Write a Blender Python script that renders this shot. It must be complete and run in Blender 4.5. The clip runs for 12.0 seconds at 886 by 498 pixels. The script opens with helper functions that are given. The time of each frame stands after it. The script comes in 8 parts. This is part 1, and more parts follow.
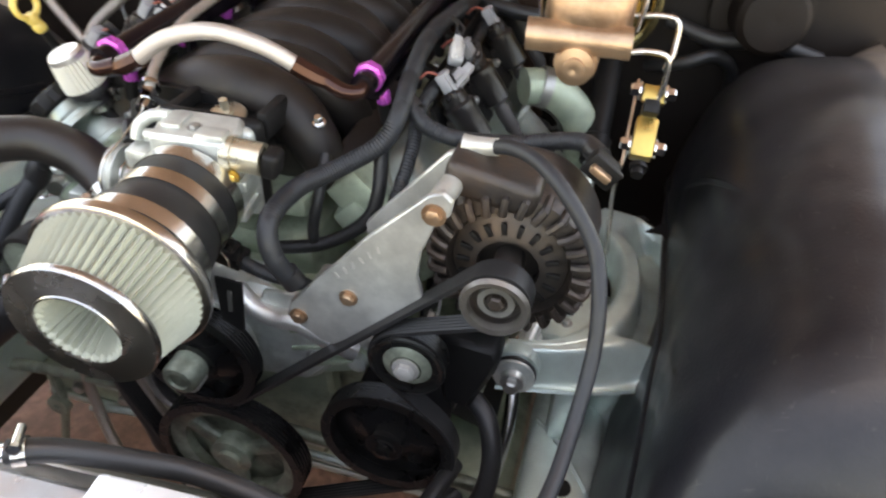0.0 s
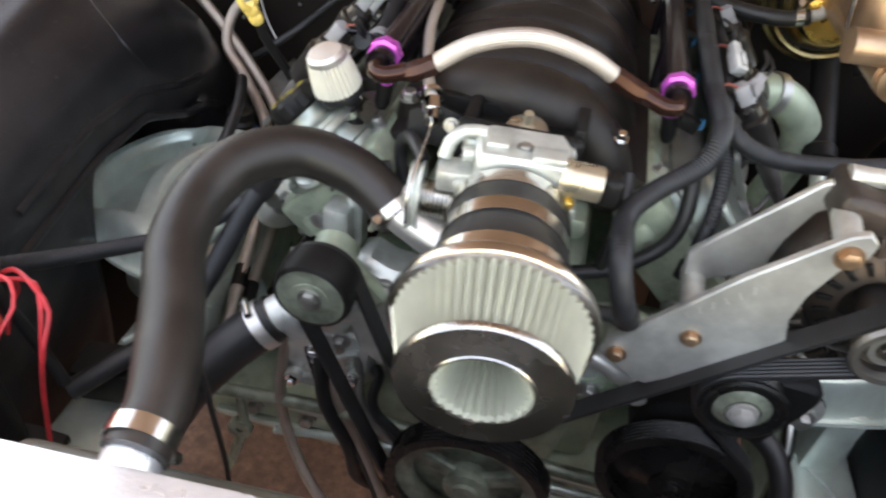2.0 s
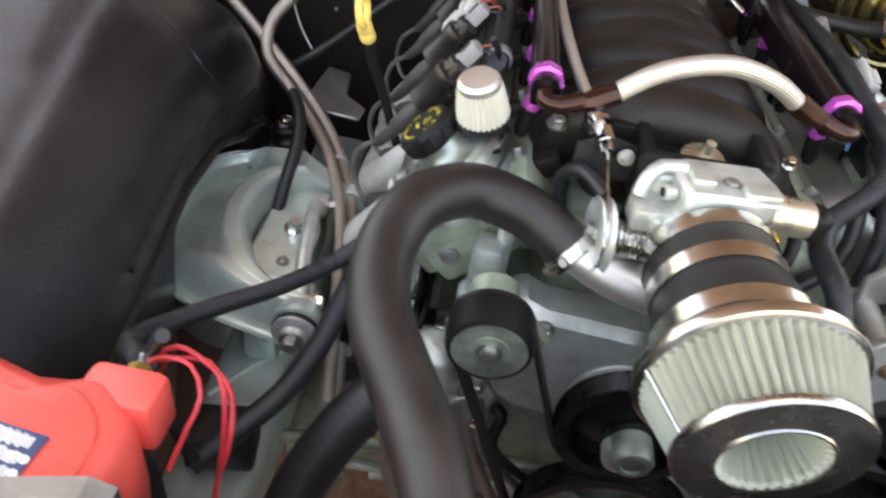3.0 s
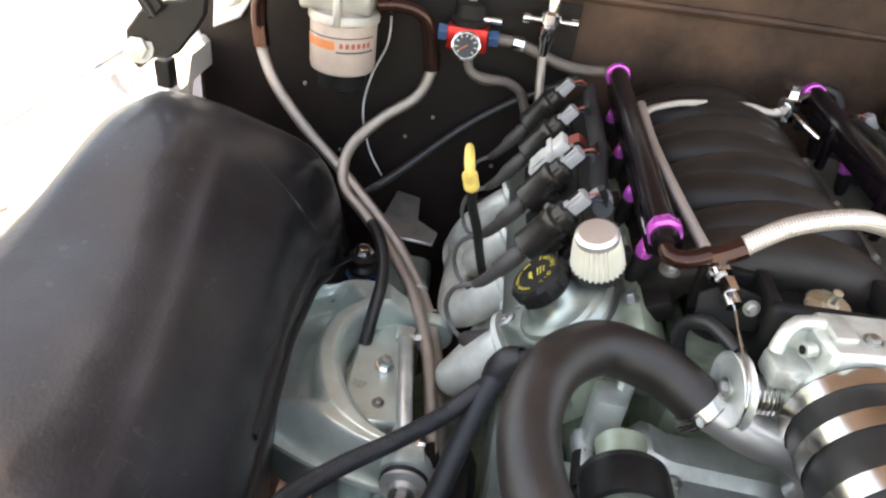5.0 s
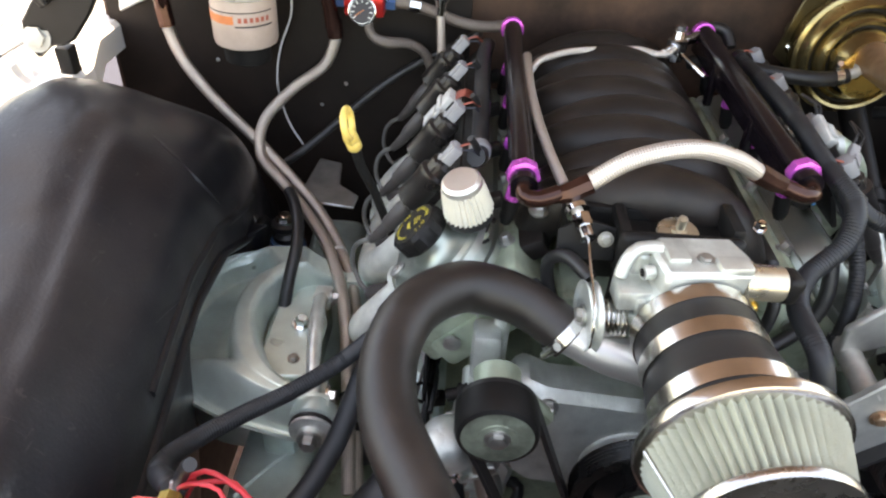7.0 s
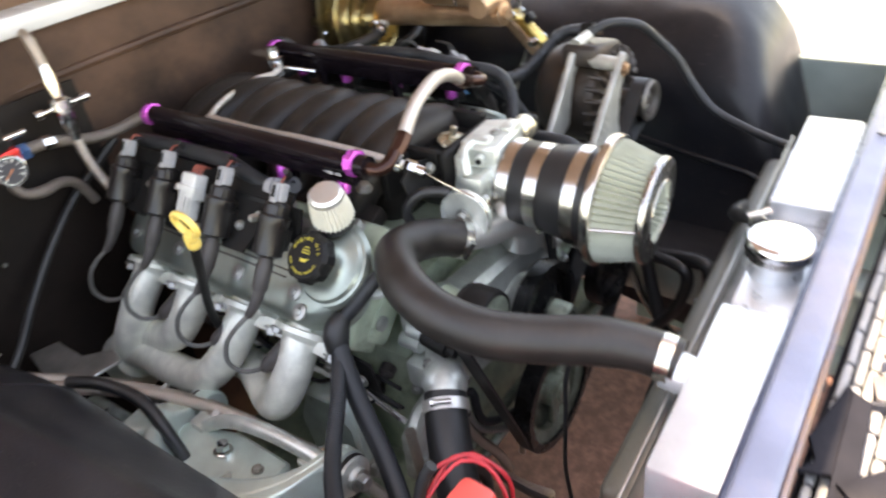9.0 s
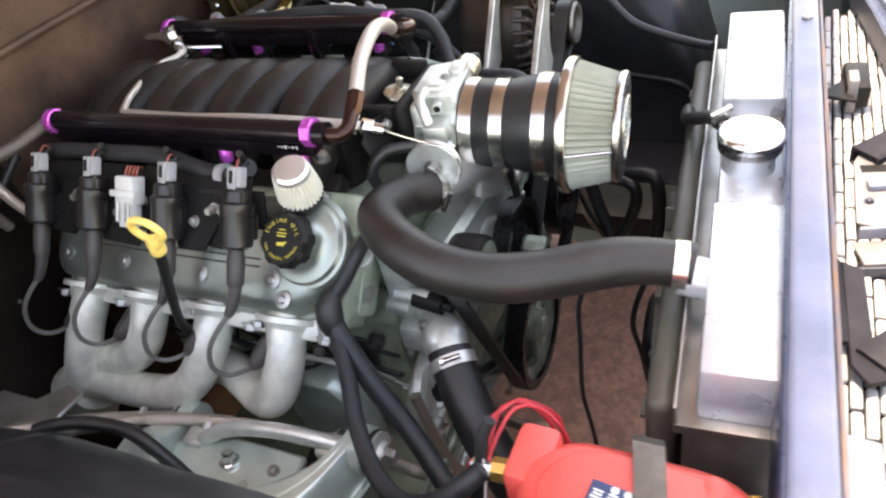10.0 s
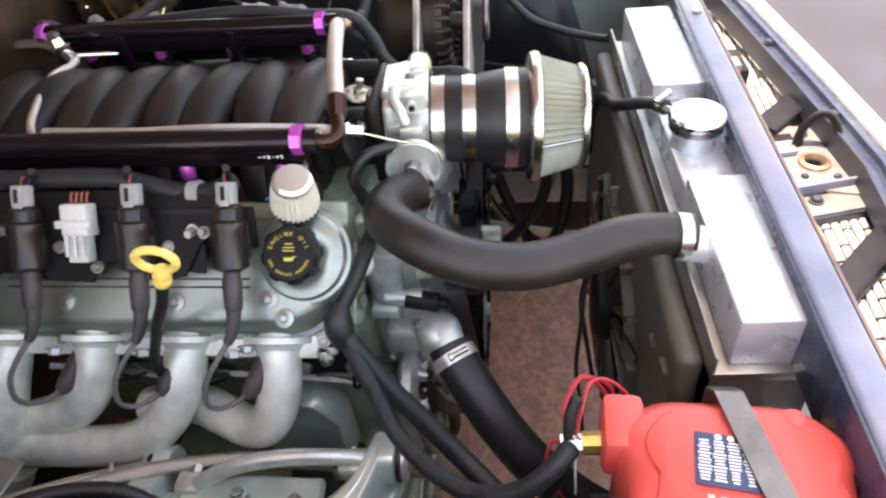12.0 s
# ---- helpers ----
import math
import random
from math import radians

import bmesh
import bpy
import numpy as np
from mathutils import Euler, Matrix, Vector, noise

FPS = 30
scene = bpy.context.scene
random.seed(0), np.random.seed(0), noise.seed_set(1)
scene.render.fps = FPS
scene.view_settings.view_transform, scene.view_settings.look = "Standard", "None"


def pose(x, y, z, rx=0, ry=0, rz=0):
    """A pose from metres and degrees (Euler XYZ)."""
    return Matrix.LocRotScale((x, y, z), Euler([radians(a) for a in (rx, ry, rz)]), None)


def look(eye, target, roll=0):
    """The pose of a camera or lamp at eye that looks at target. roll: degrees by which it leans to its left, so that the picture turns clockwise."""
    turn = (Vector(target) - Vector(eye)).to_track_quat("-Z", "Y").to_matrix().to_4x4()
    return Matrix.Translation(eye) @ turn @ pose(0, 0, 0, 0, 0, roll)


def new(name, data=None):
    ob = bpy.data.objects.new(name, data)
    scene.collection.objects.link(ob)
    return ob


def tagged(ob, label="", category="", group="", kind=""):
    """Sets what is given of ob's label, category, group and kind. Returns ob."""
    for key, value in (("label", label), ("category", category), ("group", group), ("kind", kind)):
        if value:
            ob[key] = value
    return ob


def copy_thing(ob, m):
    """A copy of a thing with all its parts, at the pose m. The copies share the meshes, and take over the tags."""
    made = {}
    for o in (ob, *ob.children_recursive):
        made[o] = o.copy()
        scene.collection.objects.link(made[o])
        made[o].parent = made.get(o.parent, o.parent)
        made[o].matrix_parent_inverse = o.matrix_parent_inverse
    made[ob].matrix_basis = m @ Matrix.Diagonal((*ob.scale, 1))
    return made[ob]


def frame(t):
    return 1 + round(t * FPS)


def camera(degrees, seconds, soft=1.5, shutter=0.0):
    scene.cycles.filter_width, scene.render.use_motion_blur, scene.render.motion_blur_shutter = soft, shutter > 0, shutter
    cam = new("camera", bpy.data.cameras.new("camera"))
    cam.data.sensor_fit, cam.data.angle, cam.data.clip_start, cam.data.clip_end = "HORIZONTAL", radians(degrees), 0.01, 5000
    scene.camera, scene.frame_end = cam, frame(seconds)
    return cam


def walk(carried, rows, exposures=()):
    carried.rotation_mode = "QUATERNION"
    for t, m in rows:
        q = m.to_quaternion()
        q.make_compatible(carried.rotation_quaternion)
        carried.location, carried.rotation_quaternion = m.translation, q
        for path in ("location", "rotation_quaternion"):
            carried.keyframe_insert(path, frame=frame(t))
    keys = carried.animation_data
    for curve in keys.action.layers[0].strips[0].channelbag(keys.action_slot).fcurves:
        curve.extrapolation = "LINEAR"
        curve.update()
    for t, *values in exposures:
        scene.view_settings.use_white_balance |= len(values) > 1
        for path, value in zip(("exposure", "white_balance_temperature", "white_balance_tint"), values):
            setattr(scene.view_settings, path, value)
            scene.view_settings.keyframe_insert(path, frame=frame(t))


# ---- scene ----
cam = camera(65.6, 12.0, 2.2, 0.5)
PATH = [
    (0, (0.396, -0.612, 1.217), (0.022, 0.911, -0.025), 3.1),
    (0.5, (0.304, -0.634, 1.211), (0.147, 0.905, -0.057), 5.2),
    (1, (0.186, -0.673, 1.223), (-0.037, 0.914, 0.027), 5.0),
    (1.5, (0.119, -0.656, 1.209), (-0.074, 0.884, -0.052), 5.9),
    (2, (0.041, -0.618, 1.197), (-0.217, 0.886, -0.096), 6.2),
    (2.5, (-0.085, -0.63, 1.179), (-0.198, 0.918, -0.081), 7.4),
    (2.7, (-0.151, -0.602, 1.176), (-0.16, 0.914, -0.129), 10.2),
    (4.3, (-0.282, -0.568, 1.211), (-0.33, 1.044, 0.027), 8.0),
    (4.5, (-0.297, -0.561, 1.214), (-0.359, 1.065, 0.051), 7.6),
    (5, (-0.323, -0.554, 1.22), (-0.386, 1.099, 0.096), 7.3),
    (5.5, (-0.313, -0.542, 1.232), (-0.392, 1.137, 0.147), 5.0),
    (6, (-0.279, -0.54, 1.24), (-0.337, 1.125, 0.133), 3.5),
    (6.5, (-0.223, -0.571, 1.248), (-0.258, 1.071, 0.107), 4.0),
    (6.7, (-0.197, -0.588, 1.243), (-0.251, 1.01, 0.042), 3.9),
    (8.5, (-0.507, -0.584, 1.239), (0.32, 0.83, 0.092), -5.6),
    (9, (-0.65, -0.557, 1.259), (0.603, 0.532, 0.143), -8.9),
    (9.5, (-0.696, -0.501, 1.258), (0.633, 0.331, 0.016), -10.1),
    (10, (-0.684, -0.46, 1.253), (0.645, 0.354, -0.001), -14.4),
    (10.5, (-0.705, -0.355, 1.233), (0.763, 0.074, -0.056), -7.9),
    (11, (-0.734, -0.288, 1.254), (0.736, -0.123, -0.092), -6.2),
    (11.5, (-0.738, -0.263, 1.273), (0.742, -0.064, -0.057), -7.5),
    (12, (-0.743, -0.246, 1.289), (0.718, 0.011, -0.051), -6.9),
]
EXPOSURE = 2.9
walk(cam, [(t, look(eye, target, roll)) for t, eye, target, roll in PATH], [(0, EXPOSURE, 11400, 16), (6.5, EXPOSURE, 10800, 15), (9.0, EXPOSURE, 10700, 17), (12, EXPOSURE - 0.1, 10900, 20)])

# ---- light ----
SUN_ELEV, SUN_TURN = 82.0, 0.0
world = bpy.data.worlds.new("sky")
scene.world = world
world.use_nodes = True
wn = world.node_tree.nodes
sky = wn.new("ShaderNodeTexSky")
sky.sky_type, sky.sun_disc = "NISHITA", False
sky.sun_elevation, sky.sun_rotation = radians(SUN_ELEV), radians(SUN_TURN)
world.node_tree.links.new(sky.outputs[0], wn["Background"].inputs[0])
wn["Background"].inputs[1].default_value = 0.15
sun = new("sun", bpy.data.lights.new("sun", "SUN"))
sun.data.energy, sun.data.angle, sun.data.color = 2.1, radians(0.6), (0.97, 0.98, 1.0)
sun.matrix_world = look((0, math.cos(radians(SUN_ELEV)) * 5, math.sin(radians(SUN_ELEV)) * 5), (0, 0, 0))


# ---- materials ----
def mat(name, col, rough=0.5, metal=0.0, var=0.18, scale=35.0, bump=0.0, bscale=300.0, rvar=0.12, second=None, cover=0.5, coat=0.0, spec=0.5):
    """A surface with colour change at two scales, uneven gloss and fine relief; second: the colour of its stains."""
    m = bpy.data.materials.new(name)
    m.use_nodes = True
    nt = m.node_tree
    n, l = nt.nodes, nt.links
    b = n["Principled BSDF"]
    tc = n.new("ShaderNodeTexCoord")
    big, fine = n.new("ShaderNodeTexNoise"), n.new("ShaderNodeTexNoise")
    big.inputs["Scale"].default_value, big.inputs["Detail"].default_value = scale, 5.0
    fine.inputs["Scale"].default_value, fine.inputs["Detail"].default_value = bscale, 3.0
    for t in (big, fine):
        l.new(tc.outputs["Object"], t.inputs["Vector"])
    ramp = n.new("ShaderNodeValToRGB")
    e = ramp.color_ramp.elements
    e[0].position, e[1].position = 0.3, 0.7
    e[0].color = [c * (1 - var) for c in col] + [1]
    e[1].color = [min(1.0, c * (1 + var)) for c in col] + [1]
    l.new(big.outputs["Fac"], ramp.inputs[0])
    out = ramp.outputs[0]
    if second:
        blot = n.new("ShaderNodeTexNoise")
        blot.inputs["Scale"].default_value, blot.inputs["Detail"].default_value = scale * 0.35, 8.0
        blot.inputs["Roughness"].default_value = 0.65
        l.new(tc.outputs["Object"], blot.inputs["Vector"])
        edge = n.new("ShaderNodeMapRange")
        edge.inputs["From Min"].default_value = 1.0 - cover - 0.12
        edge.inputs["From Max"].default_value = 1.0 - cover + 0.12
        l.new(blot.outputs["Fac"], edge.inputs["Value"])
        mix = n.new("ShaderNodeMix")
        mix.data_type = "RGBA"
        mix.inputs[7].default_value = (*second, 1)
        l.new(edge.outputs[0], mix.inputs[0])
        l.new(out, mix.inputs[6])
        out = mix.outputs[2]
    l.new(out, b.inputs["Base Color"])
    b.inputs["Metallic"].default_value = metal
    rr = n.new("ShaderNodeMapRange")
    rr.inputs["To Min"].default_value, rr.inputs["To Max"].default_value = max(0.02, rough - rvar), min(1.0, rough + rvar)
    l.new(big.outputs["Fac"], rr.inputs["Value"])
    l.new(rr.outputs[0], b.inputs["Roughness"])
    b.inputs["Coat Weight"].default_value = coat
    b.inputs["Specular IOR Level"].default_value = spec
    b.inputs["Coat Roughness"].default_value = 0.1
    if bump:
        bp = n.new("ShaderNodeBump")
        bp.inputs["Strength"].default_value, bp.inputs["Distance"].default_value = bump, 0.001
        l.new(fine.outputs["Fac"], bp.inputs["Height"])
        l.new(bp.outputs[0], b.inputs["Normal"])
    return m


def braid(name, light, dark, pitch, rough, metal):
    """A woven sleeve, by the hose's own length and girth."""
    m = bpy.data.materials.new(name)
    m.use_nodes = True
    n, l = m.node_tree.nodes, m.node_tree.links
    b = n["Principled BSDF"]
    tc, sep = n.new("ShaderNodeTexCoord"), n.new("ShaderNodeSeparateXYZ")
    l.new(tc.outputs["UV"], sep.inputs[0])
    waves = []
    for op in ("ADD", "SUBTRACT"):
        a, k, s = n.new("ShaderNodeMath"), n.new("ShaderNodeMath"), n.new("ShaderNodeMath")
        a.operation, k.operation, s.operation = op, "MULTIPLY", "SINE"
        k.inputs[1].default_value = 2 * math.pi / pitch
        l.new(sep.outputs[0], a.inputs[0]), l.new(sep.outputs[1], a.inputs[1])
        l.new(a.outputs[0], k.inputs[0]), l.new(k.outputs[0], s.inputs[0])
        waves.append(s)
    p = n.new("ShaderNodeMath")
    p.operation = "MULTIPLY"
    l.new(waves[0].outputs[0], p.inputs[0]), l.new(waves[1].outputs[0], p.inputs[1])
    r = n.new("ShaderNodeMapRange")
    r.inputs["From Min"].default_value = -1.0
    l.new(p.outputs[0], r.inputs["Value"])
    mix = n.new("ShaderNodeMix")
    mix.data_type = "RGBA"
    mix.inputs[6].default_value, mix.inputs[7].default_value = (*dark, 1), (*light, 1)
    l.new(r.outputs[0], mix.inputs[0]), l.new(mix.outputs[2], b.inputs["Base Color"])
    bp = n.new("ShaderNodeBump")
    bp.inputs["Strength"].default_value, bp.inputs["Distance"].default_value = 0.6, 0.0006
    l.new(p.outputs[0], bp.inputs["Height"]), l.new(bp.outputs[0], b.inputs["Normal"])
    b.inputs["Metallic"].default_value, b.inputs["Roughness"].default_value = metal, rough
    return m


RUBBER = mat("black_rubber", (0.018, 0.018, 0.019), 0.42, bump=0.15, bscale=600)
HOSE = mat("hose_rubber", (0.017, 0.014, 0.013), 0.40, bump=0.35, bscale=900, second=(0.034, 0.026, 0.023), cover=0.4)
LOOM = mat("loom_plastic", (0.022, 0.024, 0.027), 0.45, bump=0.1, spec=0.4)
PLASTIC = mat("black_plastic", (0.012, 0.0115, 0.0115), 0.45, bump=0.25, bscale=700, spec=0.2)
NYLON = mat("manifold_nylon", (0.016, 0.013, 0.012), 0.43, bump=0.35, bscale=900, second=(0.034, 0.025, 0.021), cover=0.42, spec=0.34)
ANODBLACK = mat("black_anodised", (0.013, 0.009, 0.013), 0.2, 0.4, bump=0.05)
PURPLE = mat("purple_anodised", (0.78, 0.13, 0.70), 0.27, 0.6, var=0.1)
ALU = mat("cast_aluminium", (0.66, 0.69, 0.65), 0.36, 0.6, bump=0.5, bscale=500, second=(0.3, 0.31, 0.27), cover=0.32)
ALUBLOCK = mat("grimy_aluminium", (0.45, 0.53, 0.40), 0.42, 0.35, bump=0.6, bscale=400, second=(0.13, 0.125, 0.09), cover=0.36)
COATED = mat("ceramic_coated", (0.77, 0.78, 0.7), 0.36, 0.3, bump=0.2, bscale=500, second=(0.56, 0.57, 0.5), cover=0.35)
COVER = mat("valve_cover_alloy", (0.37, 0.415, 0.37), 0.34, 0.8, bump=0.3, bscale=600, scale=18, second=(0.28, 0.315, 0.275), cover=0.38)
PLATE = mat("raw_plate_aluminium", (0.56, 0.56, 0.52), 0.36, 0.55, bump=0.25, bscale=260, second=(0.36, 0.36, 0.34), cover=0.4)
# darker than the tank metal: the lip's weaker light is put into the colour
SHADEALU = mat("shaded_sheet_aluminium", (0.42, 0.42, 0.40), 0.36, 0.85, bump=0.2, scale=25, second=(0.26, 0.24, 0.21), cover=0.4)
TANKALU = mat("radiator_aluminium", (0.74, 0.77, 0.80), 0.30, 0.55, var=0.06, bump=0.2, bscale=400, second=(0.62, 0.65, 0.68), cover=0.4)
STEEL = mat("stainless_steel", (0.62, 0.6, 0.57), 0.22, 1.0, var=0.1)
SATIN = mat("satin_steel", (0.75, 0.73, 0.7), 0.38, 0.8, var=0.05)
GRIMYSTEEL = mat("grimy_pulley_steel", (0.2, 0.185, 0.17), 0.4, 0.8, second=(0.1, 0.08, 0.065), cover=0.4)
CHROME = mat("chrome", (0.75, 0.75, 0.75), 0.1, 1.0, var=0.04, rvar=0.04)
DARKCHROME = mat("dark_chrome", (0.46, 0.45, 0.44), 0.26, 1.0, var=0.1)
ZINC = mat("zinc_steel", (0.45, 0.45, 0.43), 0.4, 0.9, second=(0.2, 0.16, 0.11), cover=0.35)
GOLD = mat("gold_zinc", (0.44, 0.34, 0.16), 0.24, 0.9, second=(0.16, 0.115, 0.06), cover=0.45)
BRASS = mat("brass", (0.62, 0.42, 0.13), 0.32, 0.9, second=(0.35, 0.22, 0.07), cover=0.3)
COPPERGOLD = mat("orange_gold_zinc", (0.62, 0.36, 0.10), 0.28, 0.85, second=(0.4, 0.2, 0.06), cover=0.3)
DARKGOLD = mat("dark_gold_zinc", (0.10, 0.08, 0.045), 0.35, 0.8, second=(0.2, 0.15, 0.07), cover=0.35)
RUSTY = mat("rusty_cast_iron", (0.5, 0.33, 0.22), 0.36, 0.8, bump=0.4, bscale=350, second=(0.3, 0.17, 0.1), cover=0.42)
ALTCASE = mat("rusty_alternator", (0.05, 0.043, 0.04), 0.42, 0.5, bump=0.4, second=(0.09, 0.058, 0.042), cover=0.42)
SUBFRAME = mat("silver_green_paint", (0.60, 0.71, 0.66), 0.32, 0.5, bump=0.12, scale=20, second=(0.46, 0.54, 0.49), cover=0.24, coat=0.15)
WELL = mat("black_wheel_well_paint", (0.009, 0.0095, 0.0125), 0.38, bump=0.3, scale=11, bscale=300, rvar=0.2, second=(0.027, 0.026, 0.028), cover=0.44, spec=0.3, coat=0.14)


def scuffed(m, colour, scale, keep):
    """Fine scratches and chips, in two directions, in a paler colour over a paint."""
    n, l = m.node_tree.nodes, m.node_tree.links
    b = n["Principled BSDF"]
    below = b.inputs["Base Color"].links[0].from_socket
    tc = n.new("ShaderNodeTexCoord")
    for turn, stretch, k in ((0.5, (1, 14, 1), 1.0), (-0.9, (16, 1, 2), 0.7), (0.2, (1, 1, 1), 2.2)):
        mp, t, e, x = n.new("ShaderNodeMapping"), n.new("ShaderNodeTexNoise"), n.new("ShaderNodeMapRange"), n.new("ShaderNodeMix")
        mp.inputs["Rotation"].default_value = (turn, turn * 0.7, turn * 1.6)
        mp.inputs["Scale"].default_value = stretch
        t.inputs["Scale"].default_value, t.inputs["Detail"].default_value = scale * k, 2.0
        e.inputs["From Min"].default_value, e.inputs["From Max"].default_value = keep, keep + 0.05
        e.inputs["To Max"].default_value = 0.35
        x.data_type = "RGBA"
        x.inputs[7].default_value = (*colour, 1)
        l.new(tc.outputs["Object"], mp.inputs[0]), l.new(mp.outputs[0], t.inputs["Vector"])
        l.new(t.outputs["Fac"], e.inputs["Value"]), l.new(e.outputs[0], x.inputs[0])
        l.new(below, x.inputs[6])
        below = x.outputs[2]
    l.new(below, b.inputs["Base Color"])


scuffed(WELL, (0.06, 0.056, 0.054), 40.0, 0.69)


def wavy(m, scale, depth):
    """Broad hand-beaten waves below the fine relief."""
    n, l = m.node_tree.nodes, m.node_tree.links
    b = n["Principled BSDF"]
    tc, t, bp = n.new("ShaderNodeTexCoord"), n.new("ShaderNodeTexNoise"), n.new("ShaderNodeBump")
    t.inputs["Scale"].default_value, t.inputs["Detail"].default_value = scale, 2.0
    bp.inputs["Strength"].default_value, bp.inputs["Distance"].default_value = 1.0, depth
    l.new(tc.outputs["Object"], t.inputs["Vector"]), l.new(t.outputs["Fac"], bp.inputs["Height"])
    l.new(b.inputs["Normal"].links[0].from_socket, bp.inputs["Normal"]), l.new(bp.outputs[0], b.inputs["Normal"])


wavy(WELL, 6.0, 0.012)
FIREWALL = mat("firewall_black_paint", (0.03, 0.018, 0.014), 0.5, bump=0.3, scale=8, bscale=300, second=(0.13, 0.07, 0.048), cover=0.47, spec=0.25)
BLACKPANEL = mat("black_panel_paint", (0.0105, 0.0072, 0.006), 0.55, bump=0.25, scale=10, bscale=300, second=(0.024, 0.016, 0.013), cover=0.4, spec=0.18)
SHROUD = mat("dusty_black_plastic", (0.085, 0.083, 0.070), 0.45, bump=0.25, scale=14, second=(0.13, 0.125, 0.10), cover=0.42)
WHITE = mat("white_car_paint", (0.7, 0.7, 0.69), 0.25, var=0.03, coat=0.5, scale=8)
BLUESTEEL = mat("weathered_blue_paint", (0.16, 0.185, 0.25), 0.4, 0.0, bump=0.2, scale=18, second=(0.30, 0.29, 0.31), cover=0.42)
# near-black colour stands for the shade on the nose braces
DARKBRACE = mat("shade_black_brace_paint", (0.012, 0.012, 0.018), 0.6, bump=0.2, second=(0.022, 0.021, 0.027), cover=0.4, spec=0.2)
RUSTEDGE = mat("rust_stained_blue_paint", (0.16, 0.15, 0.18), 0.5, bump=0.3, scale=30, second=(0.36, 0.2, 0.12), cover=0.5)
PALEBOLT = mat("dusty_pale_zinc", (0.4, 0.4, 0.38), 0.5, 0.3, second=(0.25, 0.24, 0.22), cover=0.4)
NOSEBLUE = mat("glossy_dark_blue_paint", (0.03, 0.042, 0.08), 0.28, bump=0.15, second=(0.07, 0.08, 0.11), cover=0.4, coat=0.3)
SUNLITBAR = mat("sunlit_bar_paint", (0.24, 0.265, 0.36), 0.40, bump=0.25, scale=16, second=(0.36, 0.33, 0.36), cover=0.42)
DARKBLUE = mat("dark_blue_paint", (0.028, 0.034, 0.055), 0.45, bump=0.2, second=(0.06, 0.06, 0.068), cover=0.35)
DUSTY = mat("dusty_steel", (0.2, 0.19, 0.2), 0.55, 0.2, bump=0.3, second=(0.3, 0.2, 0.15), cover=0.3)
GREENPANEL = mat("grey_green_primer", (0.20, 0.25, 0.24), 0.5, bump=0.2, scale=8, second=(0.12, 0.15, 0.145), cover=0.4)
RED = mat("red_battery_plastic", (0.87, 0.105, 0.085), 0.4, var=0.06, bump=0.1)
REDWIRE = mat("red_wire", (0.6, 0.04, 0.05), 0.4)
YELLOW = mat("yellow_plastic", (0.86, 0.61, 0.17), 0.38, var=0.08)
CREAM = mat("filter_pleat_cotton", (0.39, 0.405, 0.33), 0.85, var=0.10, bump=0.6, bscale=900, second=(0.34, 0.33, 0.25), cover=0.3)
WHITEPLEAT = mat("white_filter_cotton", (0.7, 0.68, 0.6), 0.75, var=0.08, bump=0.5, bscale=900)
GREYCLIP = mat("grey_connector_plastic", (0.33, 0.33, 0.34), 0.5)
WHITECLIP = mat("white_connector_plastic", (0.62, 0.62, 0.6), 0.5)
BLUECLIP = mat("blue_plastic", (0.02, 0.25, 0.5), 0.4)
BLUEFIT = mat("blue_anodised", (0.1, 0.25, 0.55), 0.3, 0.8)
REDFIT = mat("red_anodised", (0.6, 0.03, 0.03), 0.3, 0.6)
BOOT = mat("grey_rubber_boot", (0.058, 0.05, 0.048), 0.5, bump=0.2)
COILBLACK = mat("coil_plastic", (0.016, 0.014, 0.014), 0.3, bump=0.1)
WIRE = mat("grey_plug_wire", (0.15, 0.145, 0.135), 0.45)
BEIGE = mat("filter_can_paint", (0.48, 0.375, 0.32), 0.4, var=0.08, second=(0.40, 0.30, 0.25), cover=0.4)
HEADALU = mat("filter_head_cast", (0.5, 0.47, 0.43), 0.45, 0.4, bump=0.4)
ORANGE = mat("orange_print", (0.62, 0.19, 0.07), 0.5)
INK = mat("black_ink", (0.02, 0.02, 0.03), 0.5)
PAPER = mat("white_label", (0.75, 0.75, 0.72), 0.5, var=0.04)
NAVY = mat("navy_label", (0.03, 0.05, 0.12), 0.45)
YELLOWINK = mat("yellow_ink", (0.62, 0.50, 0.07), 0.5)
BRAID = braid("braided_steel", (0.78, 0.69, 0.61), (0.3, 0.25, 0.21), 0.005, 0.35, 0.8)
BRAIDBRIGHT = braid("bright_braided_steel", (0.86, 0.79, 0.73), (0.46, 0.41, 0.37), 0.005, 0.3, 0.7)
BRAIDDARK = braid("dark_braided_hose", (0.3, 0.25, 0.22), (0.08, 0.065, 0.06), 0.005, 0.4, 0.4)
ORANGEWIRE = mat("faded_red_wire", (0.38, 0.09, 0.06), 0.45)
COPPERFIT = mat("dark_bronze_fitting", (0.06, 0.027, 0.022), 0.2, 0.7)
STRAP = mat("tarnished_strap_steel", (0.24, 0.22, 0.20), 0.32, 0.8, second=(0.13, 0.115, 0.1), cover=0.4)
ASPHALT = mat("asphalt", (0.038, 0.040, 0.058), 0.85, scale=4, bump=0.8, bscale=120, second=(0.032, 0.032, 0.041), cover=0.4)
REDEARTH = mat("red_brown_paving", (0.25, 0.12, 0.09), 0.85, scale=70, var=0.35, bump=1.0, bscale=160, second=(0.155, 0.074, 0.055), cover=0.45)
UNDERHOOD = mat("brown_hood_underside", (0.38, 0.23, 0.16), 0.6, scale=6, second=(0.30, 0.175, 0.12), cover=0.45)
